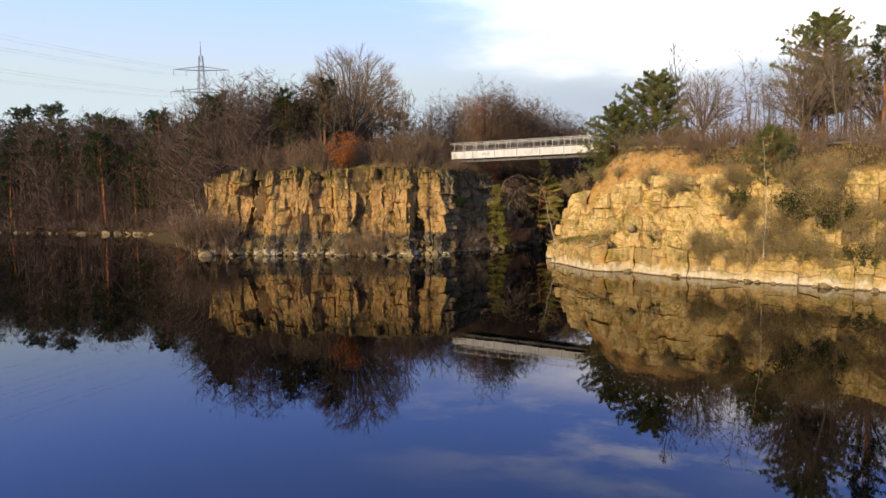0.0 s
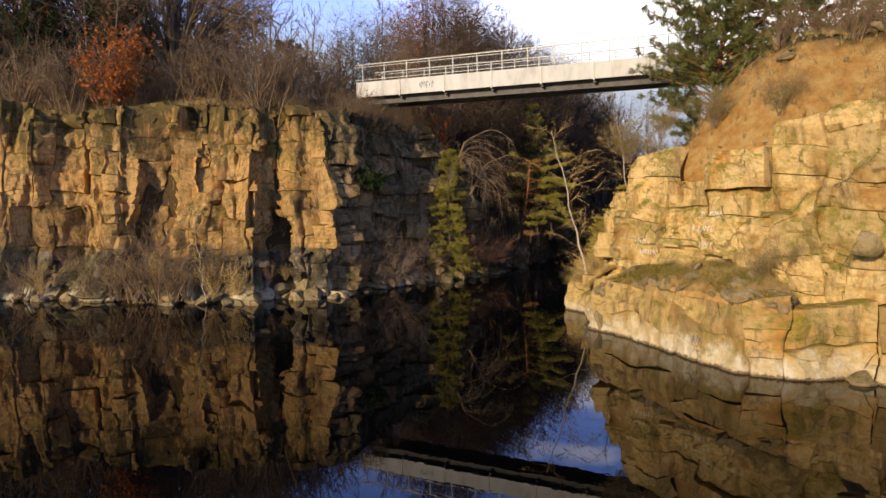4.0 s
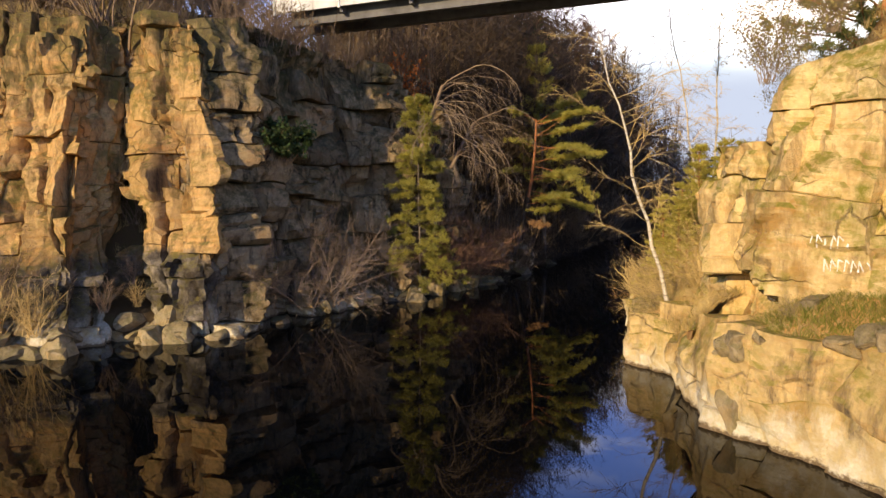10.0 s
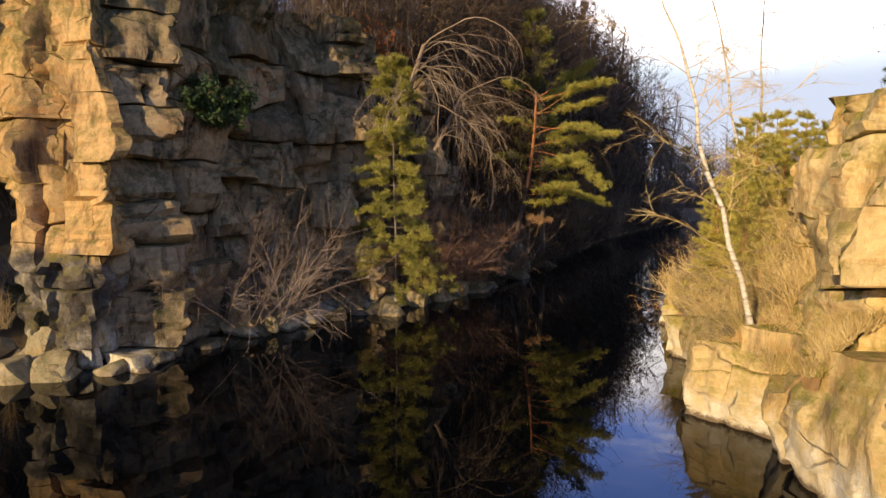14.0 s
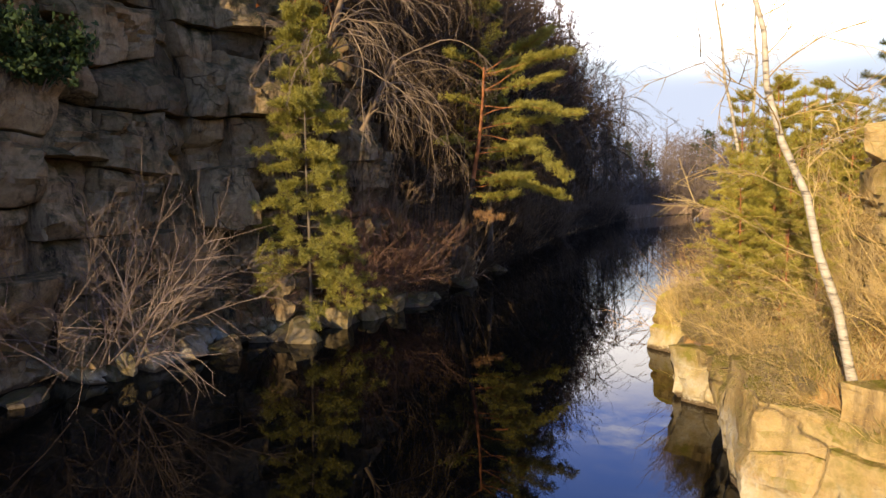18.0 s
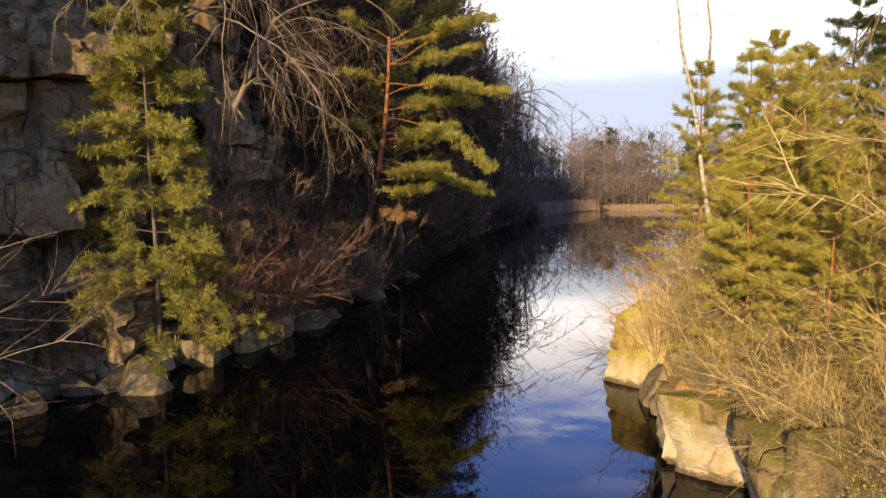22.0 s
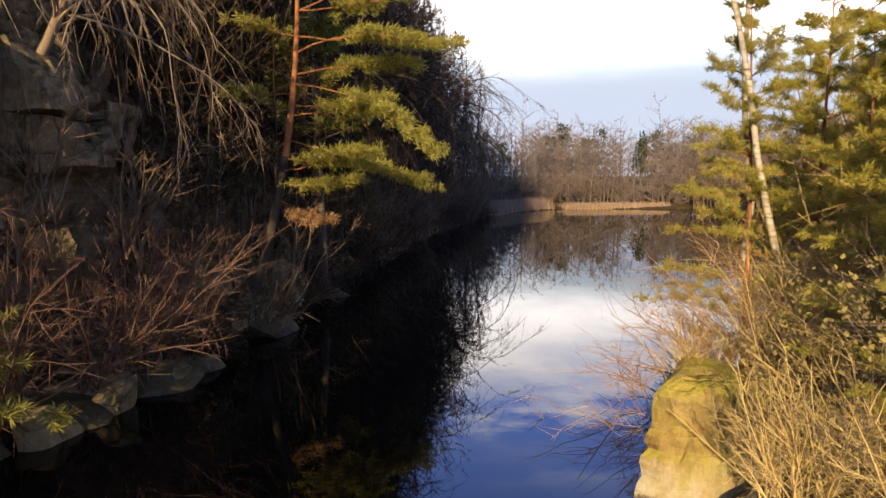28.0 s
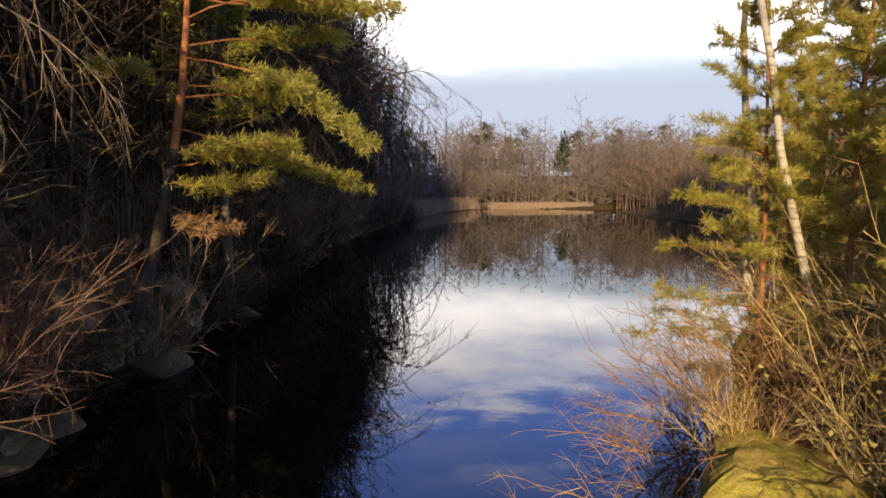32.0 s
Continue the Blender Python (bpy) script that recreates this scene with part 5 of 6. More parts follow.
def scatter(protos, n, xr, yr, rng, smin=0.75, smax=1.2, dmin=0.0, dmax=1e9, label="", hold=None):
    done = 0
    for _ in range(n * 12):
        if done >= n:
            break
        x, y = rng.uniform(*xr), rng.uniform(*yr)
        d, _p = shore_distance(np.array([x]), np.array([y]))
        if d[0] < dmin or d[0] > dmax or on_bridge(x, y) or (hold and not hold(x, y)):
            continue
        put(rng.choice(protos), x, y, rng.uniform(0, 360), rng.uniform(smin, smax), label=label)
        done += 1


# ---- woods ----
rng = random.Random(5)
OAK = place(dome_tree("oak_tree", rng, 8.8, 18.4, 3.2, 0.5, "large bare spreading oak on the cliff plateau", "", 30, 14, 11, 0.02), -15.4, 104.5)
BARE = [bare_tree("bare_tree", rng, h, s, r, "slender bare deciduous tree in winter woodland", "woodland trees", 13, 7, 6, f, twig_r=0.014) for h, s, r, f in ((13, 3.6, 0.14, 0.25), (15, 3.2, 0.15, 0.35), (11, 4.0, 0.13, 0.15))]
PINES = [fine_pine("pine_tree", rng, h, s, r, "dark green pine with layered crown in the wood", "woodland pines", n, b, 11, 5, 7, 8, ln=0.38, w=0.05, rounded=True) for h, s, r, b, n in ((11, 2.9, 0.16, 0.25, NEEDLE_DARK), (13, 3.0, 0.2, 0.45, NEEDLE_DARK))]
place(BARE[0], -24, 98), place(BARE[1], 0.5, 112), place(BARE[2], -7, 101)
place(PINES[0], -30, 103), place(PINES[1], -9.0, 122, 0, 0.95)
BROWN_BUSH = place(bush("brown_bush", rng, 2.8, 2.2, 14, "tangle of bare brown shrubs along the cliff rim", "rim shrubs", TWIG, 7, r=0.026), -12, 91.5)
RUST_BUSH = place(bush("beech_sapling", rng, 3.4, 1.6, 14, "young beech holding rust-orange winter leaves", "rust-leaved saplings", BARK, 10, LEAF_RUST, 12, 0.0, 0.018, 0.16), -14.5, 90.0, 0, 1.45, z=11.0)
GREEN_BUSH = place(bush("evergreen_shrub", rng, 1.5, 1.1, 16, "low evergreen shrub on rock", "evergreen shrubs", TWIG, 9, LEAF_GREEN, 16, 0.02, 0.01, 0.10), 23.0, 67.6)
put(RUST_BUSH, 4.4, 97.5, 80, 1.25)
put(RUST_BUSH, 6.5, 104, 200, 1.1)
put(RUST_BUSH, -1.2, 91.6, 130, 0.5, label="low rust-leaved sapling at the bridge end")
put(RUST_BUSH, -44, 108, 10, 1.2)
scatter(BARE, 16, (2, 24), (103, 120), rng, 0.75, 1.05, 3)
RED_TREE = place(bare_tree("oak_tree", rng, 13.5, 3.0, 0.16, "slim tree with sparse reddish-brown leaves", "", 12, 6, 5, 0.45, twig_mat=TWIG_RED), 5, 110.7)
lf = Soup()
for _ in range(1600):
    p = Vector((rng.gauss(0, 1.4), rng.gauss(0, 1.4), rng.uniform(6.0, 13.5)))
    dl = rnd_dir(rng) * 0.2
    lf.blade(p, dl, dl.cross(rnd_dir(rng)).normalized(), 0.08)
lf.object("leaves", LEAF_RUST, RED_TREE)

scatter(BARE, 44, (-36, 16), (92, 128), rng, 0.5, 0.8, 6.5, hold=lambda x, y: math.hypot(x + 15.4, y - 104) > 8)
scatter(PINES, 13, (-36, -18), (97, 122), rng, 0.6, 1.0, 7)
scatter([BROWN_BUSH], 60, (-35, 0), (88, 97), rng, 0.9, 1.6, 4.4, 9)
scatter([BROWN_BUSH], 34, (-56, -33.5), (88, 124), rng, 0.7, 1.2, -0.3, 2.2)
scatter([BROWN_BUSH], 60, (-33, 0), (86, 92), rng, 0.5, 0.85, 3.4, 4.8)
scatter(BARE, 44, (12, 42), (104, 150), rng, 0.85, 1.3, 1.0, 12)
scatter(BARE, 14, (14, 40), (104, 142), rng, 0.4, 0.7, 0.2, 2.5)
scatter([BROWN_BUSH], 30, (12, 40), (101, 142), rng, 0.9, 1.4, 0.1, 2.2)
scatter(PINES, 16, (9, 26), (102, 124), rng, 0.65, 1.0, 2.5, 12)
scatter([BROWN_BUSH], 26, (10, 40), (100, 145), rng, 0.8, 1.4, 0.6, 8)
scatter(PINES, 46, (-110, -36), (98, 150), rng, 1.15, 1.75, 1.5, 16)
scatter(PINES, 6, (-36, -22), (98, 110), rng, 0.9, 1.1, 7)
scatter(BARE, 16, (24, 60), (64, 90), rng, 0.6, 0.95, 10)
scatter(PINES, 5, (30, 60), (66, 84), rng, 0.6, 0.8, 12)
scatter([BROWN_BUSH], 60, (17, 46), (54, 86), rng, 0.45, 0.9, 6.5, 13)
scatter([BROWN_BUSH], 60, (19, 48), (56, 88), rng, 0.6, 1.05, 9.0, 15)
rng = random.Random(21)
wood_strip("far_wood", "dense bare brown woodland on the far lake shore", rng, 1700, along_line([(-150, 131), (-95, 137), (-61, 129.5), (-52, 121), (-40, 101), (-33, 91)][::1], 30, rng), 15, 25, 3.4, 24, 0.05, TWIG_FAR)
wood_strip("far_wood", "dark brown scrub hanging over the far shore", rng, 700, along_line([(-150, 130), (-95, 136.3), (-61, 128.3), (-52, 119.8), (-40, 99.8), (-33, 90)], 2.2, rng), 0.9, 2.6, 1.5, 9, 0.035, TWIG_FAR, -0.3)
wood_strip("far_wood", "dense bare brown undergrowth on the far lake shore", rng, 1100, along_line([(-150, 130), (-95, 136), (-61, 128.5), (-52, 120), (-40, 100), (-33, 90)], 14, rng), 2.0, 7, 2.0, 12, 0.05, TWIG_FAR, 0.1)
wood_strip("far_wood", "bare brown woodland closing the plateau behind the cliff", rng, 800, lambda: (rng.uniform(-60, 20), rng.uniform(112, 170)), 9, 15, 2.8, 16, 0.05, TWIG, 6)
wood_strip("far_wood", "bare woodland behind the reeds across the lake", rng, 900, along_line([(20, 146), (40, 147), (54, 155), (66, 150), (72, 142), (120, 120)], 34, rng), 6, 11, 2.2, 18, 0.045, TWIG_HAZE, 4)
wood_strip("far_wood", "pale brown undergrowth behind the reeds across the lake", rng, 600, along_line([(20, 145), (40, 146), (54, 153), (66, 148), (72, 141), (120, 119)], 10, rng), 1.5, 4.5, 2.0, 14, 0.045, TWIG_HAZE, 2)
wood_strip("far_wood", "bare woodland on the lake's low shore", rng, 800, along_line([(68, 144), (62, 130), (61, 120), (55, 112), (46, 105.5), (33, 99.5), (25, 95)][::-1], -26, rng), 4, 8, 2.0, 15, 0.03, TWIG, 1.0)
wood_strip("far_wood", "brown undergrowth under the trees beside the narrow inlet", rng, 500, along_line([(10, 99.5), (15, 107), (21, 117), (25, 123), (36, 138)], 12, rng), 2, 5, 1.6, 18, 0.018, TWIG, 0.4)
wood_strip("far_wood", "bare woodland behind the sunlit cliff plateau", rng, 900, lambda: (rng.uniform(27, 110), rng.uniform(66, 108)), 6, 12, 2.4, 14, 0.035, TWIG, 11)
wood_strip("far_wood", "brown scrub along the plateau above the sunlit cliff", rng, 700, lambda: (rng.uniform(18, 62), rng.uniform(50, 90)), 1.0, 2.4, 1.3, 11, 0.018, TWIG, 9.5)
wood_strip("far_wood", "distant bare woodland round the quarry", rng, 1200, lambda: (rng.uniform(-330, 330), rng.uniform(170, 300)), 9, 16, 3.5, 16, 0.06, TWIG, 20)
wood_strip("far_wood", "bare woodland behind the open lake", rng, 500, lambda: (rng.uniform(-210, 190), rng.uniform(-160, 40)), 9, 14, 3.5, 14, 0.06, TWIG, 3)
wood_strip("far_wood", "dense dark woodland on the steep bank above the inlet", rng, 850, along_line([(7, 103), (13, 107.5), (20, 117.5), (24, 124), (31, 133)], 22, rng), 12, 18, 2.8, 20, 0.022, TWIG, 1.5)
wood_strip("far_wood", "leafless thicket close along the inlet shore, coloured dark for its shade", rng, 650, along_line([(10, 100), (15, 106.5), (21, 116.8), (25, 123), (32, 131.5)], 8, rng), 13, 19, 2.6, 26, 0.024, TWIG_SHADED, 0.8)
wood_strip("far_wood", "low scrub hanging over the inlet's edge, coloured dark for its shade", rng, 420, along_line([(10.2, 97.6), (15, 105), (21, 115.2), (25, 121.7), (36, 135.8), (40, 140.6)], 1.6, rng), 0.7, 2.4, 1.2, 10, 0.016, TWIG_SHADED, -0.4)
far_pines = Soup()
for _ in range(40):
    x, y = rng.uniform(20, 120), rng.uniform(164, 196)
    h = rng.uniform(7, 11)
    z = height_at(x, y)
    far_pines.twig(Vector((x, y, z)), Vector((x, y, z + h)), 0.12)
    for k in range(26):
        s = rng.uniform(0.3, 1.0)
        clump(far_pines, rng, Vector((x, y, z + h * s)) + rnd_dir(rng, 0.1) * (1.9 * (1.05 - s)), 0.6, 0.3, 14, 0.7, 0.12)
tagged(far_pines.object("far_pine_wood", NEEDLE_DARK), "dark pines standing among the distant bare wood", "woodland", kind="stuff")

# reed belt across the lake
reeds = Soup()
for _ in range(9000):
    t = rng.random()
    gap = 0.47 < t < 0.54
    x, y = (40 + 26 * t, 141.5 + 9 * math.sin(t * 2.4)) if t < 0.49 else (40 + 27 * t, 149 - 6 * (t - 0.5))
    x, y = x + rng.gauss(0, 0.4), y + abs(rng.gauss(0, 1.8)) - 0.5
    if gap:
        continue
    p = Vector((x, y, -0.1))
    q = p + Vector((rng.gauss(0, 0.14), rng.gauss(0, 0.14), rng.uniform(0.9, 1.7) * (1.0 if t < 0.5 else 0.6)))
    reeds.twig(p, q, 0.035)
tagged(reeds.object("reed_belt", REED), "pale tan winter reed belt in shallow water", "reeds", kind="stuff")

# ---- plateau beside the bridge and above the sunlit cliff ----
rng = random.Random(31)
RIM_PINE = place(fine_pine("pine_tree", rng, 12.0, 4.3, 0.2, "bushy green pine leaning over the footbridge", "rim pines", NEEDLE, 0.27, 19, 8, 13, 40, ln=0.25, w=0.0125, lift=0.0, gaps=0.1, rounded=True), 20.2, 83.6, 0, 1.08)
put(RIM_PINE, 25.0, 82.2, 70, 1.25)
put(RIM_PINE, 40.5, 74.5, 70, 1.2, label="tall green pine above the sunlit cliff")
put(RIM_PINE, 30.5, 64.2, 200, 0.62, dz=-0.5, label="low pine clinging to the cliff rim")
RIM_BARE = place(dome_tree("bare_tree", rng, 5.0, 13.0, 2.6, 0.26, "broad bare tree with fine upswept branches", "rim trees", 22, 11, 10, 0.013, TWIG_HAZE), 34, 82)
put(RIM_BARE, 29.5, 79, 50, 0.7)
put(RIM_BARE, 37, 72, 150, 0.85)
put(PINES[1], 44, 70, 30, 0.9)
put(PINES[1], 49, 66, 130, 0.9)
put(RIM_BARE, 41, 82, 100, 0.9)
put(RIM_BARE, 47, 76, 220, 1.0)

# ---- gorge plants ----
rng = random.Random(41)
place(fine_pine("pine_tree", rng, 8.6, 2.0, 0.055, "slim yellow-green pine at the foot of the shaded wall", "", NEEDLE_MID, 0.05, 23, 7, 12, 44, ln=0.16, w=0.0085, lift=-0.09, gaps=0.42, bark=BARK), 6.55, 93.9, z=0.8)


def hanging_tree(rng, mat=TWIG_GREY):
    """A bare tree rooted on the wall whose branches sweep out and hang over the water."""
    tree = thing("hanging_tree", "bare pale-barked tree arching from the rock wall with hanging twigs", "tree")
    wood, crown = Soup(), Soup()
    pts, rad = grow(rng, Vector((-1.8, 1.8, -3.2)), Vector((0.55, -0.5, 1)), 4.6, 0.13, 7, 0.08, 0.02, 0.6)
    wood.tube(pts, rad, 7)
    for i in range(24):
        p, d = along(pts, 0.45 + 0.55 * rng.random())
        az = rng.uniform(-2.2, 1.1)
        out = Vector((math.cos(az), math.sin(az), rng.uniform(0.0, 1.5)))
        ln = rng.uniform(2.0, 5.2)
        lp, lr = grow(rng, p, out, ln, rng.uniform(0.014, 0.036), 12, 0.2, -0.15, 0.25)
        wood.tube(lp, lr, 4)
        for j in range(8):
            bp, bd = along(lp, 0.2 + 0.8 * rng.random())
            cp, cr = grow(rng, bp, (bd + rnd_dir(rng) * 0.6), rng.uniform(0.5, 1.5), 0.008, 7, 0.26, -0.14, 0.3)
            crown.tube(cp, cr, 3)
            for k in range(5):
                tp, td = along(cp, rng.random())
                crown.twig(tp, tp + (td + rnd_dir(rng) * 0.6 + Vector((0, 0, -0.4))).normalized() * rng.uniform(0.2, 0.6), 0.0045)
    wood.object("trunk", mat, tree, True)
    crown.object("crown", mat, tree)
    return tree


HANG = hanging_tree(rng)
HANG.matrix_basis = pose(8.0, 94.9, 9.0)
GREY_BUSH = place(bush("bare_bush", rng, 2.4, 4.4, 28, "spreading bare brown bush above the water", "", TWIG_PINK, 20, r=0.009, droop=0.02), 2.0, 89.9, 0, 1.6, z=1.2)
RED_BUSH = place(bush("bare_bush", rng, 2.6, 2.8, 26, "reddish bare bush over the shore rocks", "reddish shore bushes", TWIG_RED, 14, r=0.013, droop=0.07), 10.1, 98.0, z=0.6)
put(RED_BUSH, 9.0, 96.9, 120, 1.3, z=0.6)
put(RED_BUSH, 7.9, 95.7, 200, 1.2, z=0.6)
put(RED_BUSH, 7.2, 95.0, 250, 0.75, z=0.6)
put(RED_BUSH, 5.4, 94.0, 20, 0.7, z=0.7)
put(BROWN_BUSH, 9.6, 98.6, 90, 0.9, z=2.5)
put(BROWN_BUSH, 8.2, 97.4, 10, 0.7, z=3.4)
for x, y, a, s in ((-1.0, 92.0, 30, 0.8), (0.1, 92.4, 140, 0.9), (1.1, 92.6, 260, 0.8), (0.6, 91.6, 330, 0.7), (-0.2, 89.4, 0, 0.5), (0.4, 90.8, 60, 0.6), (1.4, 92.4, 130, 0.6), (2.4, 93.9, 200, 0.7), (3.4, 95.2, 290, 0.7), (4.6, 96.6, 20, 0.8), (5.8, 97.8, 100, 0.8), (7.0, 99.0, 170, 0.9)):
    put(BROWN_BUSH, x, y, a, s, z=10.6, label="dark scrub over the rim of the shaded wall")
for x, y, a, s in ((-12.4, 85.2, 0, 1.0), (-11.2, 85.0, 70, 1.25), (-10.2, 84.9, 150, 1.2), (-9.3, 84.8, 250, 1.05), (-8.6, 84.7, 20, 0.8), (-14.0, 85.4, 20, 0.8), (-18, 86, 60, 0.8), (-23, 86.2, 0, 0.8), (-28, 86.8, 0, 0.9)):
    put(BROWN_BUSH, x, y, a, s, z=0.4, label="bare brown scrub at the foot of the cliff")
place(bush("evergreen_shrub", rng, 1.5, 1.5, 20, "dark green ivy tuft on a ledge of the shaded wall", "", TWIG, 9, NEEDLE_DARK, 22, 0.03, 0.01, 0.14), 1.2, 89.9, z=6.2)


def plated_pine(rng):
    """A leaning pine with a bare red stem and flat sprays to one side."""
    tree = thing("pine_tree", "leaning red-stemmed pine with flat yellow-green sprays over the water", "pine tree")
    lower, upper, wood, crown, dead = Soup(), Soup(), Soup(), Soup(), Soup()
    pts = [Vector((0.366 * k - 0.0296 * k * k, -0.05 * k, -0.4 + 1.2 * k)) for k in (0, 0.9, 1.8, 2.7, 3.6, 4.5, 5.4, 6.3)]
    rad = [0.125 - 0.012 * k for k in range(8)]
    lower.tube(pts[:4], rad[:4], 9)
    upper.tube(pts[3:], rad[3:], 9)
    for s, ln, side in ((0.29, 2.0, 1), (0.33, 3.0, 1), (0.38, 2.6, 1), (0.42, 3.2, 1), (0.46, 2.4, 1), (0.51, 3.4, 1), (0.56, 2.6, 1), (0.6, 3.2, 1), (0.64, 2.0, -1), (0.67, 3.6, 1), (0.71, 3.0, 1), (0.76, 3.8, 1), (0.8, 3.0, 1), (0.84, 2.0, -1), (0.87, 3.6, 1), (0.91, 2.8, 1), (0.94, 3.6, 1), (0.97, 2.6, 1), (0.98, 3.2, 1), (0.99, 1.8, -1)):
        p, d = along(pts, min(0.99, s + rng.gauss(0, 0.018)))
        ln, bare = ln * rng.uniform(0.7, 1.2), rng.uniform(0.25, 0.6)
        az = (-0.45 if side > 0 else 2.4) + rng.gauss(0, 0.38)
        lp, lr = grow(rng, p, Vector((math.cos(az), math.sin(az), 0.75 * (s - 0.62) + rng.uniform(-0.2, 0.2))), ln, 0.02, 8, 0.16, rng.uniform(-0.03, 0.05), 0.3)
        wood.tube(lp, lr, 5)
        across = Vector((-math.sin(az), math.cos(az), 0))
        for j in range(int(12 * ln)):
            f = bare + (1 - bare) * (j + rng.random()) / int(12 * ln)
            cp, cd = along(lp, min(f, 0.999))
            off = across * rng.gauss(0, 0.42) * (1.25 - f * 0.6)
            wood.twig(cp, cp + off, 0.006)
            for _q in range(3):
                tuft(dead if s < 0.3 else crown, rng, cp + off + Vector((rng.gauss(0, 0.12), rng.gauss(0, 0.12), 0.06 + rng.gauss(0, 0.06))), (cd + across * rng.gauss(0, 0.4) + Vector((0, 0, 0.35))).normalized(), 20, 0.17, 0.010)
    lower.object("trunk", BARK_DARK, tree, True)
    upper.object("upper_stem", PINE_BARK, tree, True, "orange-red flaking upper stem")
    wood.object("branch_frame", PINE_BARK, tree)
    crown.object("crown", NEEDLE_MID, tree)
    dead.object("dead_spray", TWIG_RUSSET, tree, label="withered rust-brown spray")
    return tree


place(plated_pine(rng), 12.2, 101.0, z=1.5)
place(fine_pine("pine_tree", rng, 14.5, 2.7, 0.16, "tall yellow-green pine among bare trees above the inlet", "", NEEDLE_MID, 0.35, 15, 6, 9, 22, ln=0.26, w=0.018, gaps=0.3, bark=BARK), 15.0, 105.5)
INLET_TREE = place(bare_tree("bare_tree", rng, 17.5, 3.4, 0.15, "tall reddish-brown bare tree above the inlet", "inlet trees", 20, 9, 8, 0.3, twig_mat=TWIG_RED, twig_r=0.012), 18.4, 116.0, 100)
for x, y, a, k in ((20.6, 119.6, 40, 1.05), (22.6, 122.4, 160, 1.1), (24.6, 125.4, 250, 1.15), (26.6, 127.6, 330, 1.1), (29.5, 131.5, 210, 1.0), (16.4, 113.6, 300, 0.9)):
    put(INLET_TREE, x, y, a, k)
FAR_HANG = hanging_tree(rng, TWIG_SHADED)
FAR_HANG["label"] = "bare tree hanging over the far inlet, coloured dark for its shade"
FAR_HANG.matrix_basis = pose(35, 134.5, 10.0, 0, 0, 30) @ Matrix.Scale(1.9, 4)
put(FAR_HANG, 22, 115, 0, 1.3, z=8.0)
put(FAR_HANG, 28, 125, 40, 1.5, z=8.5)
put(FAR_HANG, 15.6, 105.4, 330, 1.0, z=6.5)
put(HANG, 9.6, 97.4, 20, 0.9, z=7.6, label="bare tree leaning from the wall with hanging twigs")

# ---- low bank with birches ----


def birch_tree(rng, foot, top, r, label, limbs, sparse=1.0, first=0.3, bend=0.2):
    tree = thing("birch_tree", label, "birch tree")
    wood, crown = Soup(), Soup()
    foot, top = Vector(foot), Vector(top)
    n = 12
    bow = Vector((rng.gauss(0, bend), rng.gauss(0, bend), 0))
    pts = [Vector((0, 0, -0.3)).lerp(top - foot, i / n) + bow * math.sin(math.pi * i / n) + rnd_dir(rng, 0.0) * 0.07 for i in range(n + 1)]
    wood.tube(pts, [r * (1 - 0.75 * i / n) * (1.25 if i == 0 else 1) for i in range(n + 1)], 9)
    for i in range(limbs):
        s = first + (0.98 - first) * (i + rng.random()) / limbs
        p, d = along(pts, s)
        az = rng.uniform(0, 6.283)
        ln = rng.uniform(0.9, 2.2) * sparse
        lp, lr = grow(rng, p, Vector((math.cos(az), math.sin(az), rng.uniform(0.2, 0.9))), ln, r * 0.14, 9, 0.22, 0.0, 0.2)
        crown.tube(lp, lr, 4)
        for j in range(8):
            bp, bd = along(lp, rng.uniform(0.15, 1))
            cp, cr = grow(rng, bp, bd + rnd_dir(rng) * 0.7, ln * rng.uniform(0.25, 0.5), 0.007, 4, 0.15, -0.08, 0.3)
            crown.tube(cp, cr, 3)
            for k in range(5):
                tp, td = along(cp, rng.random())
                crown.twig(tp, tp + (td + rnd_dir(rng) * 0.7 + Vector((0, 0, -0.25))).normalized() * 0.3, 0.004)
    wood.object("trunk", BIRCH, tree, True)
    crown.object("crown", TWIG_PALE, tree)
    tree.matrix_basis = pose(*foot)
    return tree


rng = random.Random(51)
birch_tree(rng, (13.0, 81.6, 1.75), (11.35, 83.2, 9.4), 0.062, "white-barked birch leaning over the low rocky bank", 26, 1.2, 0.24, 0.0)
birch_tree(rng, (18.9, 91.5, 1.6), (17.7, 93.5, 13.0), 0.062, "tall slender white birch beside the lake", 24, 0.9, 0.45, 0.05)
birch_tree(rng, (19.8, 93.0, 1.8), (20.4, 94.0, 12.5), 0.07, "thin white birch among pines", 16, 0.8, 0.5)
birch_tree(rng, (28.4, 60.6, 2.6), (28.7, 62.2, 13.0), 0.06, "thin pale birch rising before the sunlit cliff", 10, 0.6, 0.55)
birch_tree(rng, (-33.0, 88.4, 1.0), (-34.6, 89.4, 7.5), 0.09, "pale leaning birch stem at the cliff's end", 8, 0.8, 0.5)
birch_tree(rng, (-28.8, 86.4, 0.8), (-30.2, 86.6, 6.0), 0.08, "pale leaning birch stem at the cliff foot", 8, 0.7, 0.5)
birch_tree(rng, (-7.4, 84.6, 0.4), (-7.9, 84.5, 5.5), 0.03, "thin pale sapling at the cliff foot", 8, 0.6, 0.4)
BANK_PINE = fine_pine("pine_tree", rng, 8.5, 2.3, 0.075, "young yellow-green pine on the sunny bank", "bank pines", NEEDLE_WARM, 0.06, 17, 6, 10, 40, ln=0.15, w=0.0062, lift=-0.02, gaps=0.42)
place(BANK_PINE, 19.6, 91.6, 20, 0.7)
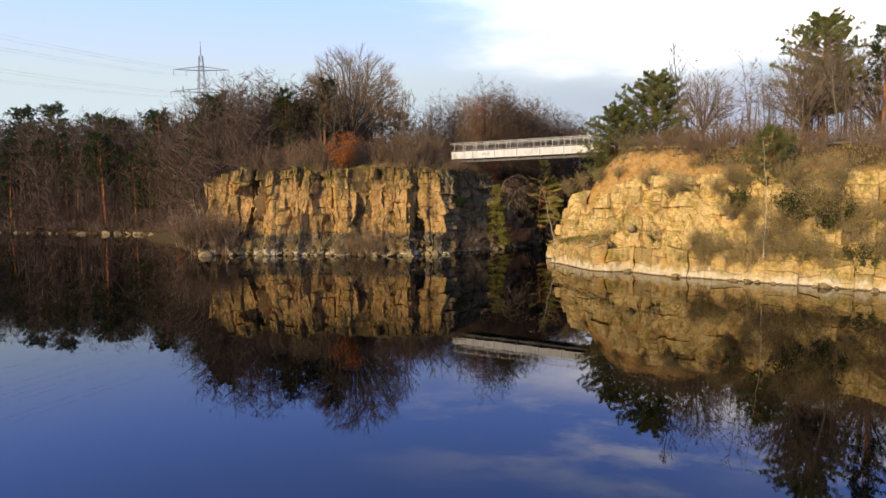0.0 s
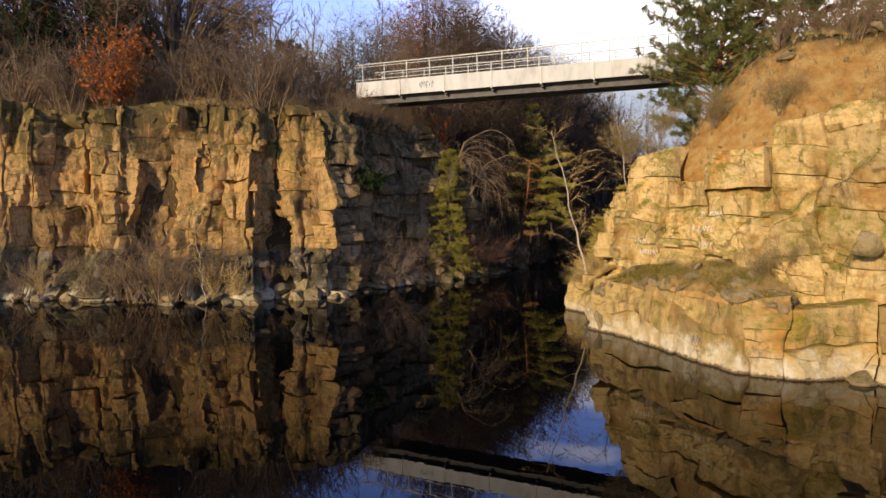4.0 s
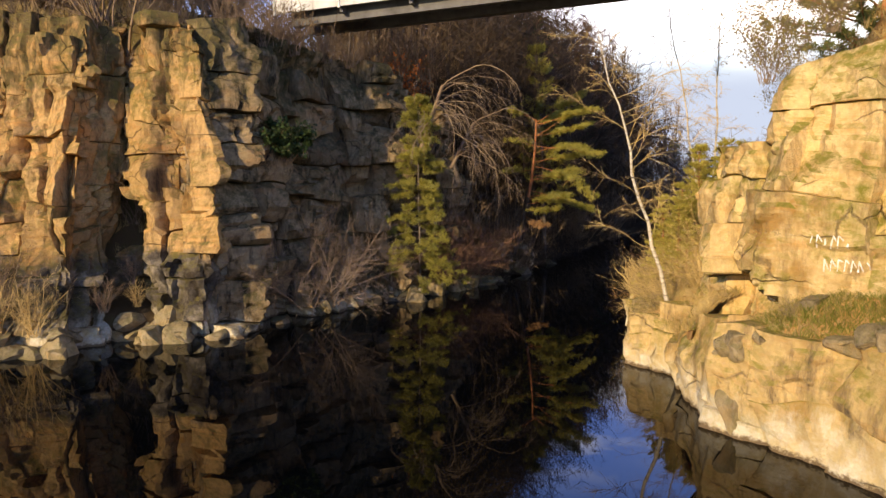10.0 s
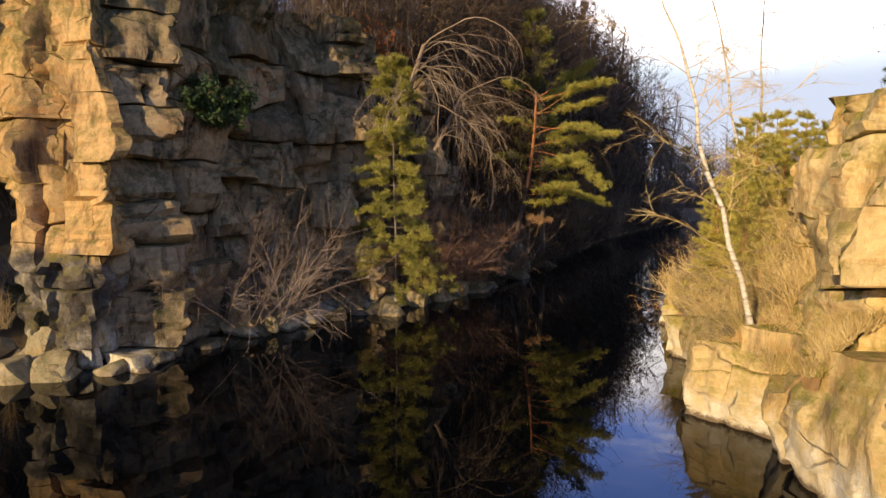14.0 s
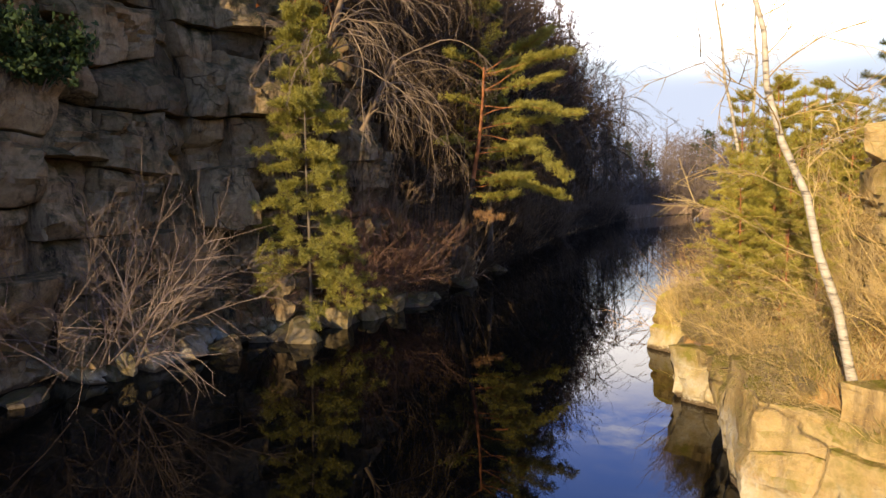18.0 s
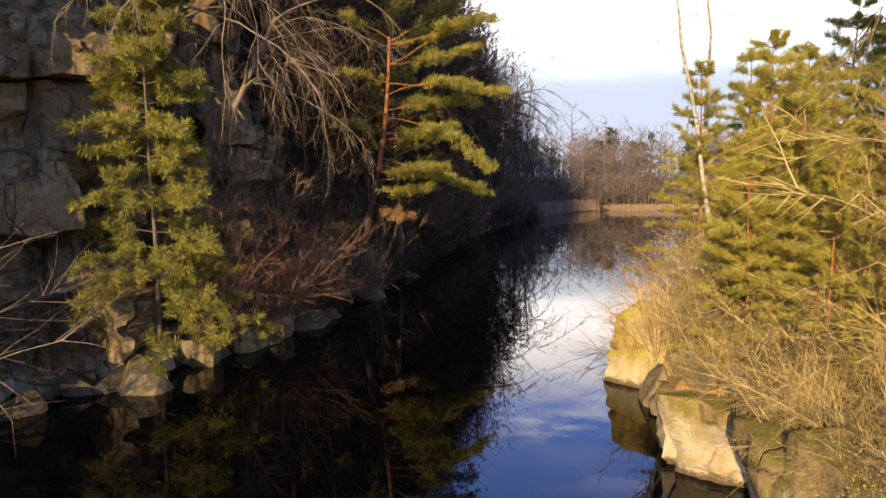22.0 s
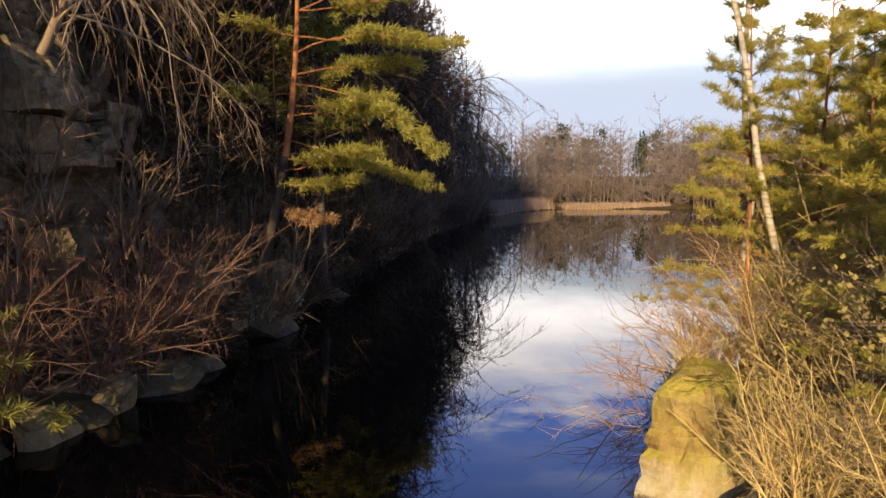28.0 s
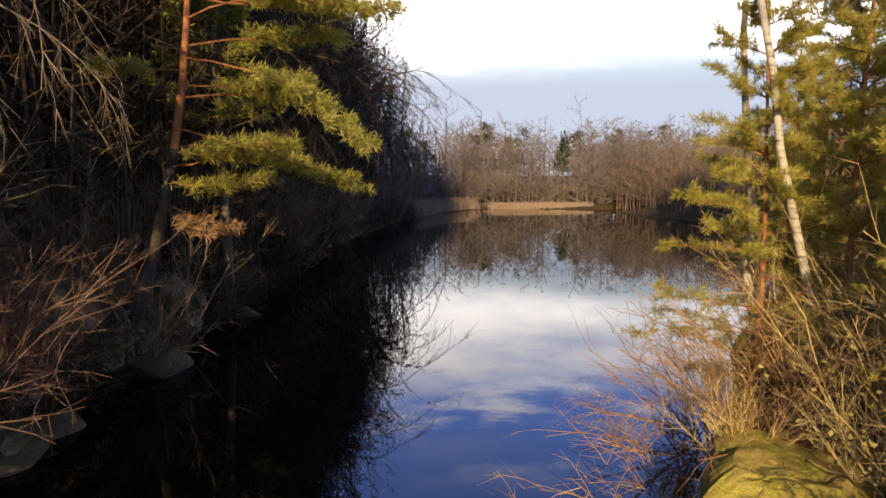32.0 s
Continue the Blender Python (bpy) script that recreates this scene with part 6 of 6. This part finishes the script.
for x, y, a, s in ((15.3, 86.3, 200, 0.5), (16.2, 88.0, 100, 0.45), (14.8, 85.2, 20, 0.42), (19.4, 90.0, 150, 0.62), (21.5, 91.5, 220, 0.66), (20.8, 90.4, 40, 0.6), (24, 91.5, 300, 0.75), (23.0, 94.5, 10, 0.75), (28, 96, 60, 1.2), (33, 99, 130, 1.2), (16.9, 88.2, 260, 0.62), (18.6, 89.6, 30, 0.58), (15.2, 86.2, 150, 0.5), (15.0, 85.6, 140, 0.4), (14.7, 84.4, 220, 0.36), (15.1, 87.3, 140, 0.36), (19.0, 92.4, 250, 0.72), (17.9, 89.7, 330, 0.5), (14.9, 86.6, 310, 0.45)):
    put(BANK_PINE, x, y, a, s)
OLIVE = plain("olive_leaves", [(0.35, (0.23, 0.18, 0.05)), (0.65, (0.37, 0.29, 0.10))], 2.0, 0.85, 0, 0.5)
OLIVE_BUSH = place(bush("scrub_bush", rng, 2.3, 1.7, 34, "soft olive-brown broom scrub rooted in the sunlit cliff", "cliff scrub", TWIG_GREY, 12, OLIVE, 5, 0.03, 0.007, 0.07), 24.6, 64.7, z=1.4)
put(OLIVE_BUSH, 16.75, 82.2, 30, 0.72, z=6.7, label="round olive-brown bush on the rock pinnacle")
put(OLIVE_BUSH, 17.0, 82.0, 140, 0.8, z=7.3, label="round olive-brown bush on the rock pinnacle")
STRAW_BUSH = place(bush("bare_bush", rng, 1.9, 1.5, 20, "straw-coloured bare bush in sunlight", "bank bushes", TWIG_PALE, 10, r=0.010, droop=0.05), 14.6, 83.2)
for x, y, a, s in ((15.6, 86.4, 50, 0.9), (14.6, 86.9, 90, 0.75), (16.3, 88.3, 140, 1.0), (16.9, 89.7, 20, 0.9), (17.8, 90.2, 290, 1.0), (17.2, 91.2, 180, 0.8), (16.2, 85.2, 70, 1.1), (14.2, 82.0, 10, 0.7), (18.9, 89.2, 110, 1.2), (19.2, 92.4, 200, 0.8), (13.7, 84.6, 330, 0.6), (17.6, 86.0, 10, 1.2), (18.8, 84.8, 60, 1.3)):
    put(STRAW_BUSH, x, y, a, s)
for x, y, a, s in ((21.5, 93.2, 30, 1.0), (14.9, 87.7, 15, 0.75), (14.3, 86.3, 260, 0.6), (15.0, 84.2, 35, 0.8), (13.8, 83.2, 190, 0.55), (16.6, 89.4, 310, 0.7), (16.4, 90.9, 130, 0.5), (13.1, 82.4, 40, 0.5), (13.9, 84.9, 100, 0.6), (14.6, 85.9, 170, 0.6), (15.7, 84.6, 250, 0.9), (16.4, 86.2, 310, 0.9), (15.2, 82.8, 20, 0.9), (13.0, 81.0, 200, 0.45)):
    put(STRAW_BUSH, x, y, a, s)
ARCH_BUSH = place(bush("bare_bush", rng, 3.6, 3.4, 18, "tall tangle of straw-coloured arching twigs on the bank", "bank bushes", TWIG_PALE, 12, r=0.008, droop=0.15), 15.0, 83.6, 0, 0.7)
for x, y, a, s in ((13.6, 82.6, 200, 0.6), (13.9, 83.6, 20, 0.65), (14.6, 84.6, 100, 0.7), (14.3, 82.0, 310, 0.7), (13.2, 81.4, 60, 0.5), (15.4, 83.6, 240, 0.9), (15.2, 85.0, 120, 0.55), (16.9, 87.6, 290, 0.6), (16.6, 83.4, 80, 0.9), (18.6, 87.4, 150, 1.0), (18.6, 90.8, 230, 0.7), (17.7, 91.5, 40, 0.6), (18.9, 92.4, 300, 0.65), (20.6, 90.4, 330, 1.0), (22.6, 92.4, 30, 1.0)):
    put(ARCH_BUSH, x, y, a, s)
for x, y, a, s in ((14.0, 86.5, 10, 0.35), (14.3, 85.9, 90, 0.35), (14.7, 87.8, 210, 0.4), (15.2, 88.4, 300, 0.4), (13.5, 84.3, 40, 0.3), (13.7, 85.0, 150, 0.4), (12.9, 83.2, 80, 0.3), (14.6, 85.6, 60, 0.7), (15.6, 87.2, 120, 0.8), (16.3, 88.8, 200, 0.7), (14.4, 83.0, 20, 0.6), (17.4, 88.4, 20, 0.9), (13.3, 82.9, 20, 0.45), (12.6, 82.5, 260, 0.35)):
    put(OLIVE_BUSH, x, y, a, s, label="yellow-green scrub over the low rock bank")
RUSSET_BUSH = place(bush("bare_bush", rng, 2.2, 2.2, 20, "arching russet bramble stems on the lake bank", "arching brambles", TWIG_RUSSET, 9, r=0.010, droop=0.12), 17.0, 91.9)
for x, y, a, s in ((18.6, 92.6, 100, 1.1), (16.8, 90.9, 210, 0.8), (20.4, 93.0, 300, 1.1), (18.0, 91.2, 30, 1.0), (17.4, 91.9, 80, 1.1), (19.2, 93.1, 170, 1.0)):
    put(RUSSET_BUSH, x, y, a, s)
for k in range(26):
    u = rng.uniform(4, LEFT.length - 6)
    zz = rng.choice((0.8, 1.2, 2.0, 3.0, 4.5))
    p, n = LEFT.plan(u, zz), LEFT.normal(u, zz, 1)
    put(rng.choice((BROWN_BUSH, BROWN_BUSH, STRAW_BUSH)), p[0] + n[0] * 0.3, p[1] + n[1] * 0.3, rng.uniform(0, 360), rng.uniform(0.4, 0.75), z=zz - 0.2, label="bare scrub rooted in the cliff clefts")
for x, y, a, s in ((-30, 87.2, 0, 0.7), (-24, 86.6, 60, 0.8), (-20.5, 86.6, 120, 0.7), (-17, 86.2, 200, 0.9), (-13, 86.2, 300, 0.9), (-10.6, 86.0, 40, 1.0), (-9.2, 85.4, 80, 0.9), (-7.2, 85.4, 170, 1.0), (-6.0, 85.3, 250, 0.8), (-26.5, 86.8, 10, 0.8)):
    put(STRAW_BUSH, x, y, a, s * 1.2, z=0.6, label="bare scrub at the foot of the cliff")

# shrubs and turf on the sunlit cliff
for x, y, z, s in ((20.9, 68.3, 3.2, 0.7), (23.0, 65.6, 0.8, 0.8), (26.8, 64.2, 5.6, 0.9), (28.4, 63.2, 5.2, 0.8), (30.2, 61.2, 4.2, 1.0), (31.4, 60.0, 1.4, 1.2), (33.2, 58.6, 0.9, 1.1), (34.6, 58.2, 4.2, 1.0), (28.0, 62.0, 0.9, 1.2), (25.6, 64.6, 8.0, 0.7), (29.6, 61.0, 1.6, 1.3), (32.4, 59.6, 5.8, 1.2), (36.2, 56.8, 2.0, 1.3), (38.4, 55.2, 5.0, 1.2), (34.0, 59.8, 8.2, 1.0), (31.0, 62.0, 8.6, 0.9), (22.2, 67.2, 7.6, 0.6), (16.8, 72.0, 3.0, 0.5), (17.8, 71.8, 3.3, 0.6), (14.2, 79.3, 7.7, 0.85), (15.9, 79.6, 8.9, 0.6), (21.4, 71.0, 9.2, 0.7), (13.6, 77.6, 3.6, 0.35), (18.9, 74.6, 9.4, 0.7), (17.2, 77.0, 9.2, 0.7), (40.5, 53.2, 1.2, 1.2), (27.0, 64.6, 8.9, 0.9)):
    put(OLIVE_BUSH, x, y, rng.uniform(0, 360), s * (1.45 if x > 27 else 1.1), z=z)
for k in range(30):
    u = rng.uniform(0, 24)
    zz = rng.choice((1.6, 2.4, 3.4, 4.6, 6.0, 7.4, 8.6))
    p, n = RIGHT_UP.plan(u, zz), RIGHT_UP.normal(u, zz, -1)
    put(rng.choice((OLIVE_BUSH, OLIVE_BUSH, BROWN_BUSH)), p[0] + n[0] * 0.25, p[1] + n[1] * 0.25, rng.uniform(0, 360), rng.uniform(0.5, 1.05), z=zz - 0.3, label="olive and brown scrub rooted in the sunlit cliff")
for k in range(16):
    put(BROWN_BUSH, rng.uniform(-35, -28.2), rng.uniform(85.6, 87.4), rng.uniform(0, 360), rng.uniform(0.9, 1.7), z=rng.uniform(0.2, 2.2), label="bare brown scrub covering the cliff's end")
for x, y, a, k in ((-32.5, 86.2, 0, 0.55), (-30.4, 85.9, 120, 0.5), (-34.2, 87.4, 220, 0.65), (-29.0, 85.8, 40, 0.4)):
    put(BARE[1], x, y, a, k, z=0.3, label="slender bare tree before the cliff's end")
put(GREEN_BUSH, 27.4, 63.9, 40, 1.3, z=6.4)
put(GREEN_BUSH, 21.0, 68.2, 90, 0.8, z=2.6)
put(GREEN_BUSH, 31.5, 61.2, 190, 2.0, z=5.4)
for x, y, z, s in ((24.6, 64.2, 0.9, 1.3), (25.4, 63.8, 1.6, 1.2), (24.0, 64.8, 2.6, 1.0), (26.4, 63.0, 0.8, 1.1), (22.6, 66.4, 8.2, 0.9), (20.6, 69.6, 8.6, 0.8)):
    put(OLIVE_BUSH, x, y, rng.uniform(0, 360), s, z=z)
put(GREEN_BUSH, 33.6, 59.6, 290, 1.9, z=4.8)
put(GREEN_BUSH, 35.2, 57.6, 20, 1.7, z=1.0)
for x, y, z, s in ((16.2, 73.6, 2.9, 0.35), (14.9, 75.6, 2.8, 0.3), (15.6, 71.2, 2.5, 0.25), (14.4, 74.0, 2.4, 0.3), (13.4, 76.6, 2.3, 0.3)):
    put(OLIVE_BUSH, x, y, rng.uniform(0, 360), s, z=z, label="low olive scrub on the grassy ledge")
put(STRAW_BUSH, 14.2, 87.6, 30, 0.6, z=1.3)
put(STRAW_BUSH, 14.6, 88.2, 130, 0.6, z=1.2)
put(OLIVE_BUSH, 14.5, 87.2, 130, 0.4, z=1.4, label="yellow-green scrub over the low rock bank")


def turf(name, label, rng, n, where, mat, hmin=0.12, hmax=0.35, w=0.010):
    s = Soup()
    pts = [where() for _ in range(n)]
    zs = ground_height(np.array([p[0] for p in pts]), np.array([p[1] for p in pts]))
    dist, _p = shore_distance(np.array([p[0] for p in pts]), np.array([p[1] for p in pts]))
    for (x, y), z, dd in zip(pts, zs, dist):
        if dd < 1.4:
            continue
        for k in range(5):
            p = Vector((x + rng.gauss(0, 0.04), y + rng.gauss(0, 0.04), float(z) - 0.03))
            d = Vector((rng.gauss(0, 0.35), rng.gauss(0, 0.35), 1)) * rng.uniform(hmin, hmax)
            s.twig(p, p + d, w)
    return tagged(s.object(name, mat), label, "grass", kind="stuff")


for mat, low, high, label, colour in ((GRASS, -0.15, 9, "green turf on the rock ledge", 5.0), (DRY_GRASS, -9, 0.12, "dry straw grass on the rock ledge", 5.0)):
    ledge = Soup()
    for _ in range(15000):
        s, f = rng.random(), rng.random()
        outer, inner = ((OUTER, INNER), (LOW_OUTER, LOW_INNER))[rng.random() < 0.6]
        q = bank_point(s, f, outer, inner)
        if not low < noise.noise((q[0] * 0.8, q[1] * 0.8, colour)) + rng.gauss(0, 0.1) + (-0.25 if outer is LOW_OUTER else 0) < high:
            continue
        for k in range(3):
            p = Vector((q[0] + rng.gauss(0, 0.05), q[1] + rng.gauss(0, 0.05), q[2] - 0.04))
            ledge.twig(p, p + Vector((rng.gauss(0, 0.5), rng.gauss(0, 0.5), 1)) * rng.uniform(0.06, 0.24), 0.008)
    tagged(ledge.object("ledge_grass", mat), label, "grass", kind="stuff")
turf("bank_grass", "dry straw grass on the low bank", rng, 3000, lambda: (rng.uniform(12.6, 20), rng.uniform(80.5, 92)), DRY_GRASS, 0.06, 0.22, 0.006)
turf("rim_grass", "dry grass along the cliff rim", rng, 6000, lambda: (rng.uniform(-32, 0), rng.uniform(89, 94)), DRY_GRASS, 0.15, 0.5, 0.016)
turf("rim_grass", "dry grass above the sunlit cliff", rng, 7000, lambda: (rng.uniform(15, 42), rng.uniform(56, 84)), DRY_GRASS, 0.15, 0.45, 0.014)

# ---- pylon ----


def build_pylon():
    py = thing("electricity_pylon", "grey steel lattice pylon with two cross arms beyond the wood", "pylon")
    legs = Soup()
    H = 55.0

    def half(z):
        return 3.2 * (1 - z / H) ** 0.8 * 0.75 + 0.28
    zs = np.linspace(0, H * 0.94, 19)
    for sx, sy in ((1, 1), (1, -1), (-1, 1), (-1, -1)):
        legs.tube([Vector((sx * half(z), sy * half(z), z)) for z in zs], [0.11] * len(zs), 4)
    legs.object("leg_frame", STEEL_DARK, py)
    brace = Soup()
    for z0, z1 in zip(zs[:-1], zs[1:]):
        a, b = half(z0), half(z1)
        for (x0, y0), (x1, y1) in (((1, 1), (-1, 1)), ((-1, 1), (-1, -1)), ((-1, -1), (1, -1)), ((1, -1), (1, 1))):
            brace.tube([Vector((x0 * a, y0 * a, z0)), Vector((x1 * b, y1 * b, z1))], [0.06, 0.06], 3)
            brace.tube([Vector((x1 * a, y1 * a, z0)), Vector((x0 * b, y0 * b, z1))], [0.06, 0.06], 3)
    brace.object("bracing", STEEL_DARK, py)
    for z, w in ((46.6, 9.2), (39.2, 10.4)):
        arm = Soup()
        for sy in (-0.7, 0.7):
            for sx in (-1, 1):
                arm.tube([Vector((0, sy, z)), Vector((sx * w, 0, z + 0.3))], [0.1, 0.08], 4)
                arm.tube([Vector((0, sy, z + 1.4)), Vector((sx * w, 0, z + 0.3))], [0.08, 0.06], 4)
        arm.object("cross_arm", STEEL_DARK, py)
        for x in (-w, -w * 0.55, w * 0.55, w):
            ins = Soup()
            ins.tube([Vector((x, 0, z + 0.2)), Vector((x, 0, z - 1.8))], [0.09, 0.09], 5)
            ins.object("insulator", STEEL_DARK, py)
    spire = Soup()
    spire.tube([Vector((0, 0, H * 0.94)), Vector((0, 0, H + 1.5))], [0.25, 0.06], 4)
    spire.object("spire", STEEL_DARK, py)
    py.matrix_basis = pose(-88.5, 230, 3.0, 0, 0, 8)
    return py


build_pylon()
for zz, xx in ((48.0, -9.1), (48.0, -5), (48.0, 5), (48.0, 9.1), (40.6, -10.3), (40.6, -5.7), (40.6, 5.7), (40.6, 10.3)):
    a, b = Vector((-88.5 + xx, 230, zz)), Vector((-150 + xx, -110, zz + 2))
    s = Soup()
    pts = [a.lerp(b, t) - Vector((0, 0, 4 * 9.0 * t * (1 - t))) for t in np.linspace(0, 1, 25)]
    s.tube(pts, [0.016] * 25, 3)
    tagged(s.object("power_cable", STEEL_DARK), "thin dark overhead power cable", "cable", "overhead cables")

# ---- sign and fence above the sunlit cliff ----


def build_sign():
    sg = thing("notice_board", "pale weathered notice board on two posts", "sign")
    for x in (-0.75, 0.75):
        bm = bmesh.new()
        box(bm, (x - 0.05, -0.05, -0.4), (x + 0.05, 0.05, 2.4))
        part("post", bm, WOOD_GREY, sg)
    bm = bmesh.new()
    box(bm, (-0.9, -0.09, 1.2), (0.9, -0.05, 2.5))
    bmesh.ops.bevel(bm, geom=bm.edges[:], offset=0.01, segments=1)
    part("panel", bm, CONCRETE, sg)
    sg.matrix_basis = at(36.2, 76.4, 25)
    return sg


build_sign()


def build_fence(x0, y0, x1, y1, n):
    fe = thing("wooden_fence", "dark weathered post-and-rail fence on the plateau", "fence")
    a, b = Vector((x0, y0, height_at(x0, y0))), Vector((x1, y1, height_at(x1, y1)))
    for k in range(n + 1):
        p = a.lerp(b, k / n)
        p.z = height_at(p.x, p.y)
        s = Soup()
        s.tube([p - Vector((0, 0, 0.4)), p + Vector((0, 0, 1.15))], [0.07, 0.065], 8, True)
        s.object("post", WOOD_GREY, fe)
    for h in (0.55, 1.0):
        s = Soup()
        s.tube([a + Vector((0, 0, h)), b + Vector((0, 0, h))], [0.05, 0.05], 6, True)
        s.object("rail", WOOD_GREY, fe)
    return fe


build_fence(36.5, 66.5, 49, 59.0, 7)

# ---- spray-painted marks ----
bpy.context.view_layer.update()


def spray(name, label, origin, right, strokes, mat, width, parent=None):
    """Strokes of paint laid on whatever surface lies behind the plane at origin."""
    deps = bpy.context.evaluated_depsgraph_get()
    right = Vector(right).normalized()
    out = Vector((0, 0, 1)).cross(right) * -1
    owner = parent or thing(name, label, "graffiti", "spray marks")
    for stroke in strokes:
        pts = []
        for (a, b), (a2, b2) in zip(stroke[:-1], stroke[1:]):
            for k in range(5):
                f = k / 4
                p = Vector(origin) + right * (a + (a2 - a) * f) + Vector((0, 0, b + (b2 - b) * f))
                hit, place_, nrm, _i, ob, _m = scene.ray_cast(deps, p + out * 2.0, -out)
                if hit and (place_ - p).length < 1.6:
                    pts.append(place_ + out * 0.010)
        runs = [[]]
        for p, q in zip(pts[:-1], pts[1:]):
            if (q - p).length >= 0.4:
                runs.append([])
            elif (q - p).length > 1e-4:
                runs[-1].append((p, q))
        for run in runs:
            s = Soup()
            sides = []
            for i, (p, q) in enumerate(run):
                n = (q - p).normalized().cross(out).normalized() * width * rng.uniform(0.6, 1.2)
                sides += [(p, n)] if i == 0 else []
                sides.append((q, n))
            for p, n in sides:
                s.v += [p - n, p + n, p - n - out * 0.01, p + n - out * 0.01]
            for i in range(len(sides) - 1):
                k = 4 * i
                s.f += [(k, k + 1, k + 5, k + 4), (k + 1, k + 3, k + 7, k + 5), (k + 3, k + 2, k + 6, k + 7), (k + 2, k, k + 4, k + 6)]
            if len(sides) > 1:
                s.object("paint_stroke", mat, owner)
    return owner


rng = random.Random(61)


def bars(n, w, h):
    """Letter-like scrawls without meaning."""
    out = []
    for i in range(n):
        x, q = i * w / n, w / n * 0.75
        out.append([(x + q * rng.uniform(0, 1), h * rng.uniform(0, 1)) for _ in range(rng.choice((3, 3, 4)))] if rng.random() < 0.5 else [(x, h * rng.uniform(0, 0.15)), (x + q * rng.uniform(-0.1, 0.4), h), (x + q, h * rng.uniform(0.1, 0.9))])
    return out


right_dir = (0.72, -0.69, 0)
for (x, y, z), n, w, h in (((13.3, 76.3, 3.9), 6, 0.75, 0.28), ((13.5, 76.1, 3.45), 7, 0.8, 0.26), ((15.2, 74.8, 4.5), 8, 0.9, 0.3), ((15.3, 74.7, 5.1), 8, 1.0, 0.3), ((15.5, 74.5, 3.9), 5, 0.6, 0.3)):
    spray("spray_mark", "white spray-painted scrawl on the sandstone", (x, y, z), right_dir, bars(n, w, h), SPRAY_WHITE, 0.013)
for (x, y, z), n, w, h in (((15.4, 69.75, 0.7), 3, 0.5, 0.3), ((14.0, 71.6, 0.6), 3, 0.5, 0.3)):
    spray("spray_mark", "faint dark spray-painted scrawl on the pale rock band", (x, y, z), right_dir, bars(n, w, h), SPRAY_DARK, 0.012)
tag_at = BRIDGE_M @ Vector((3.6, -0.12, 0.35))
spray("spray_mark", "dark spray-painted scrawl", tag_at, (BR_B - BR_A).normalized(), bars(6, 1.1, 0.5), SPRAY_DARK, 0.018, bridge)
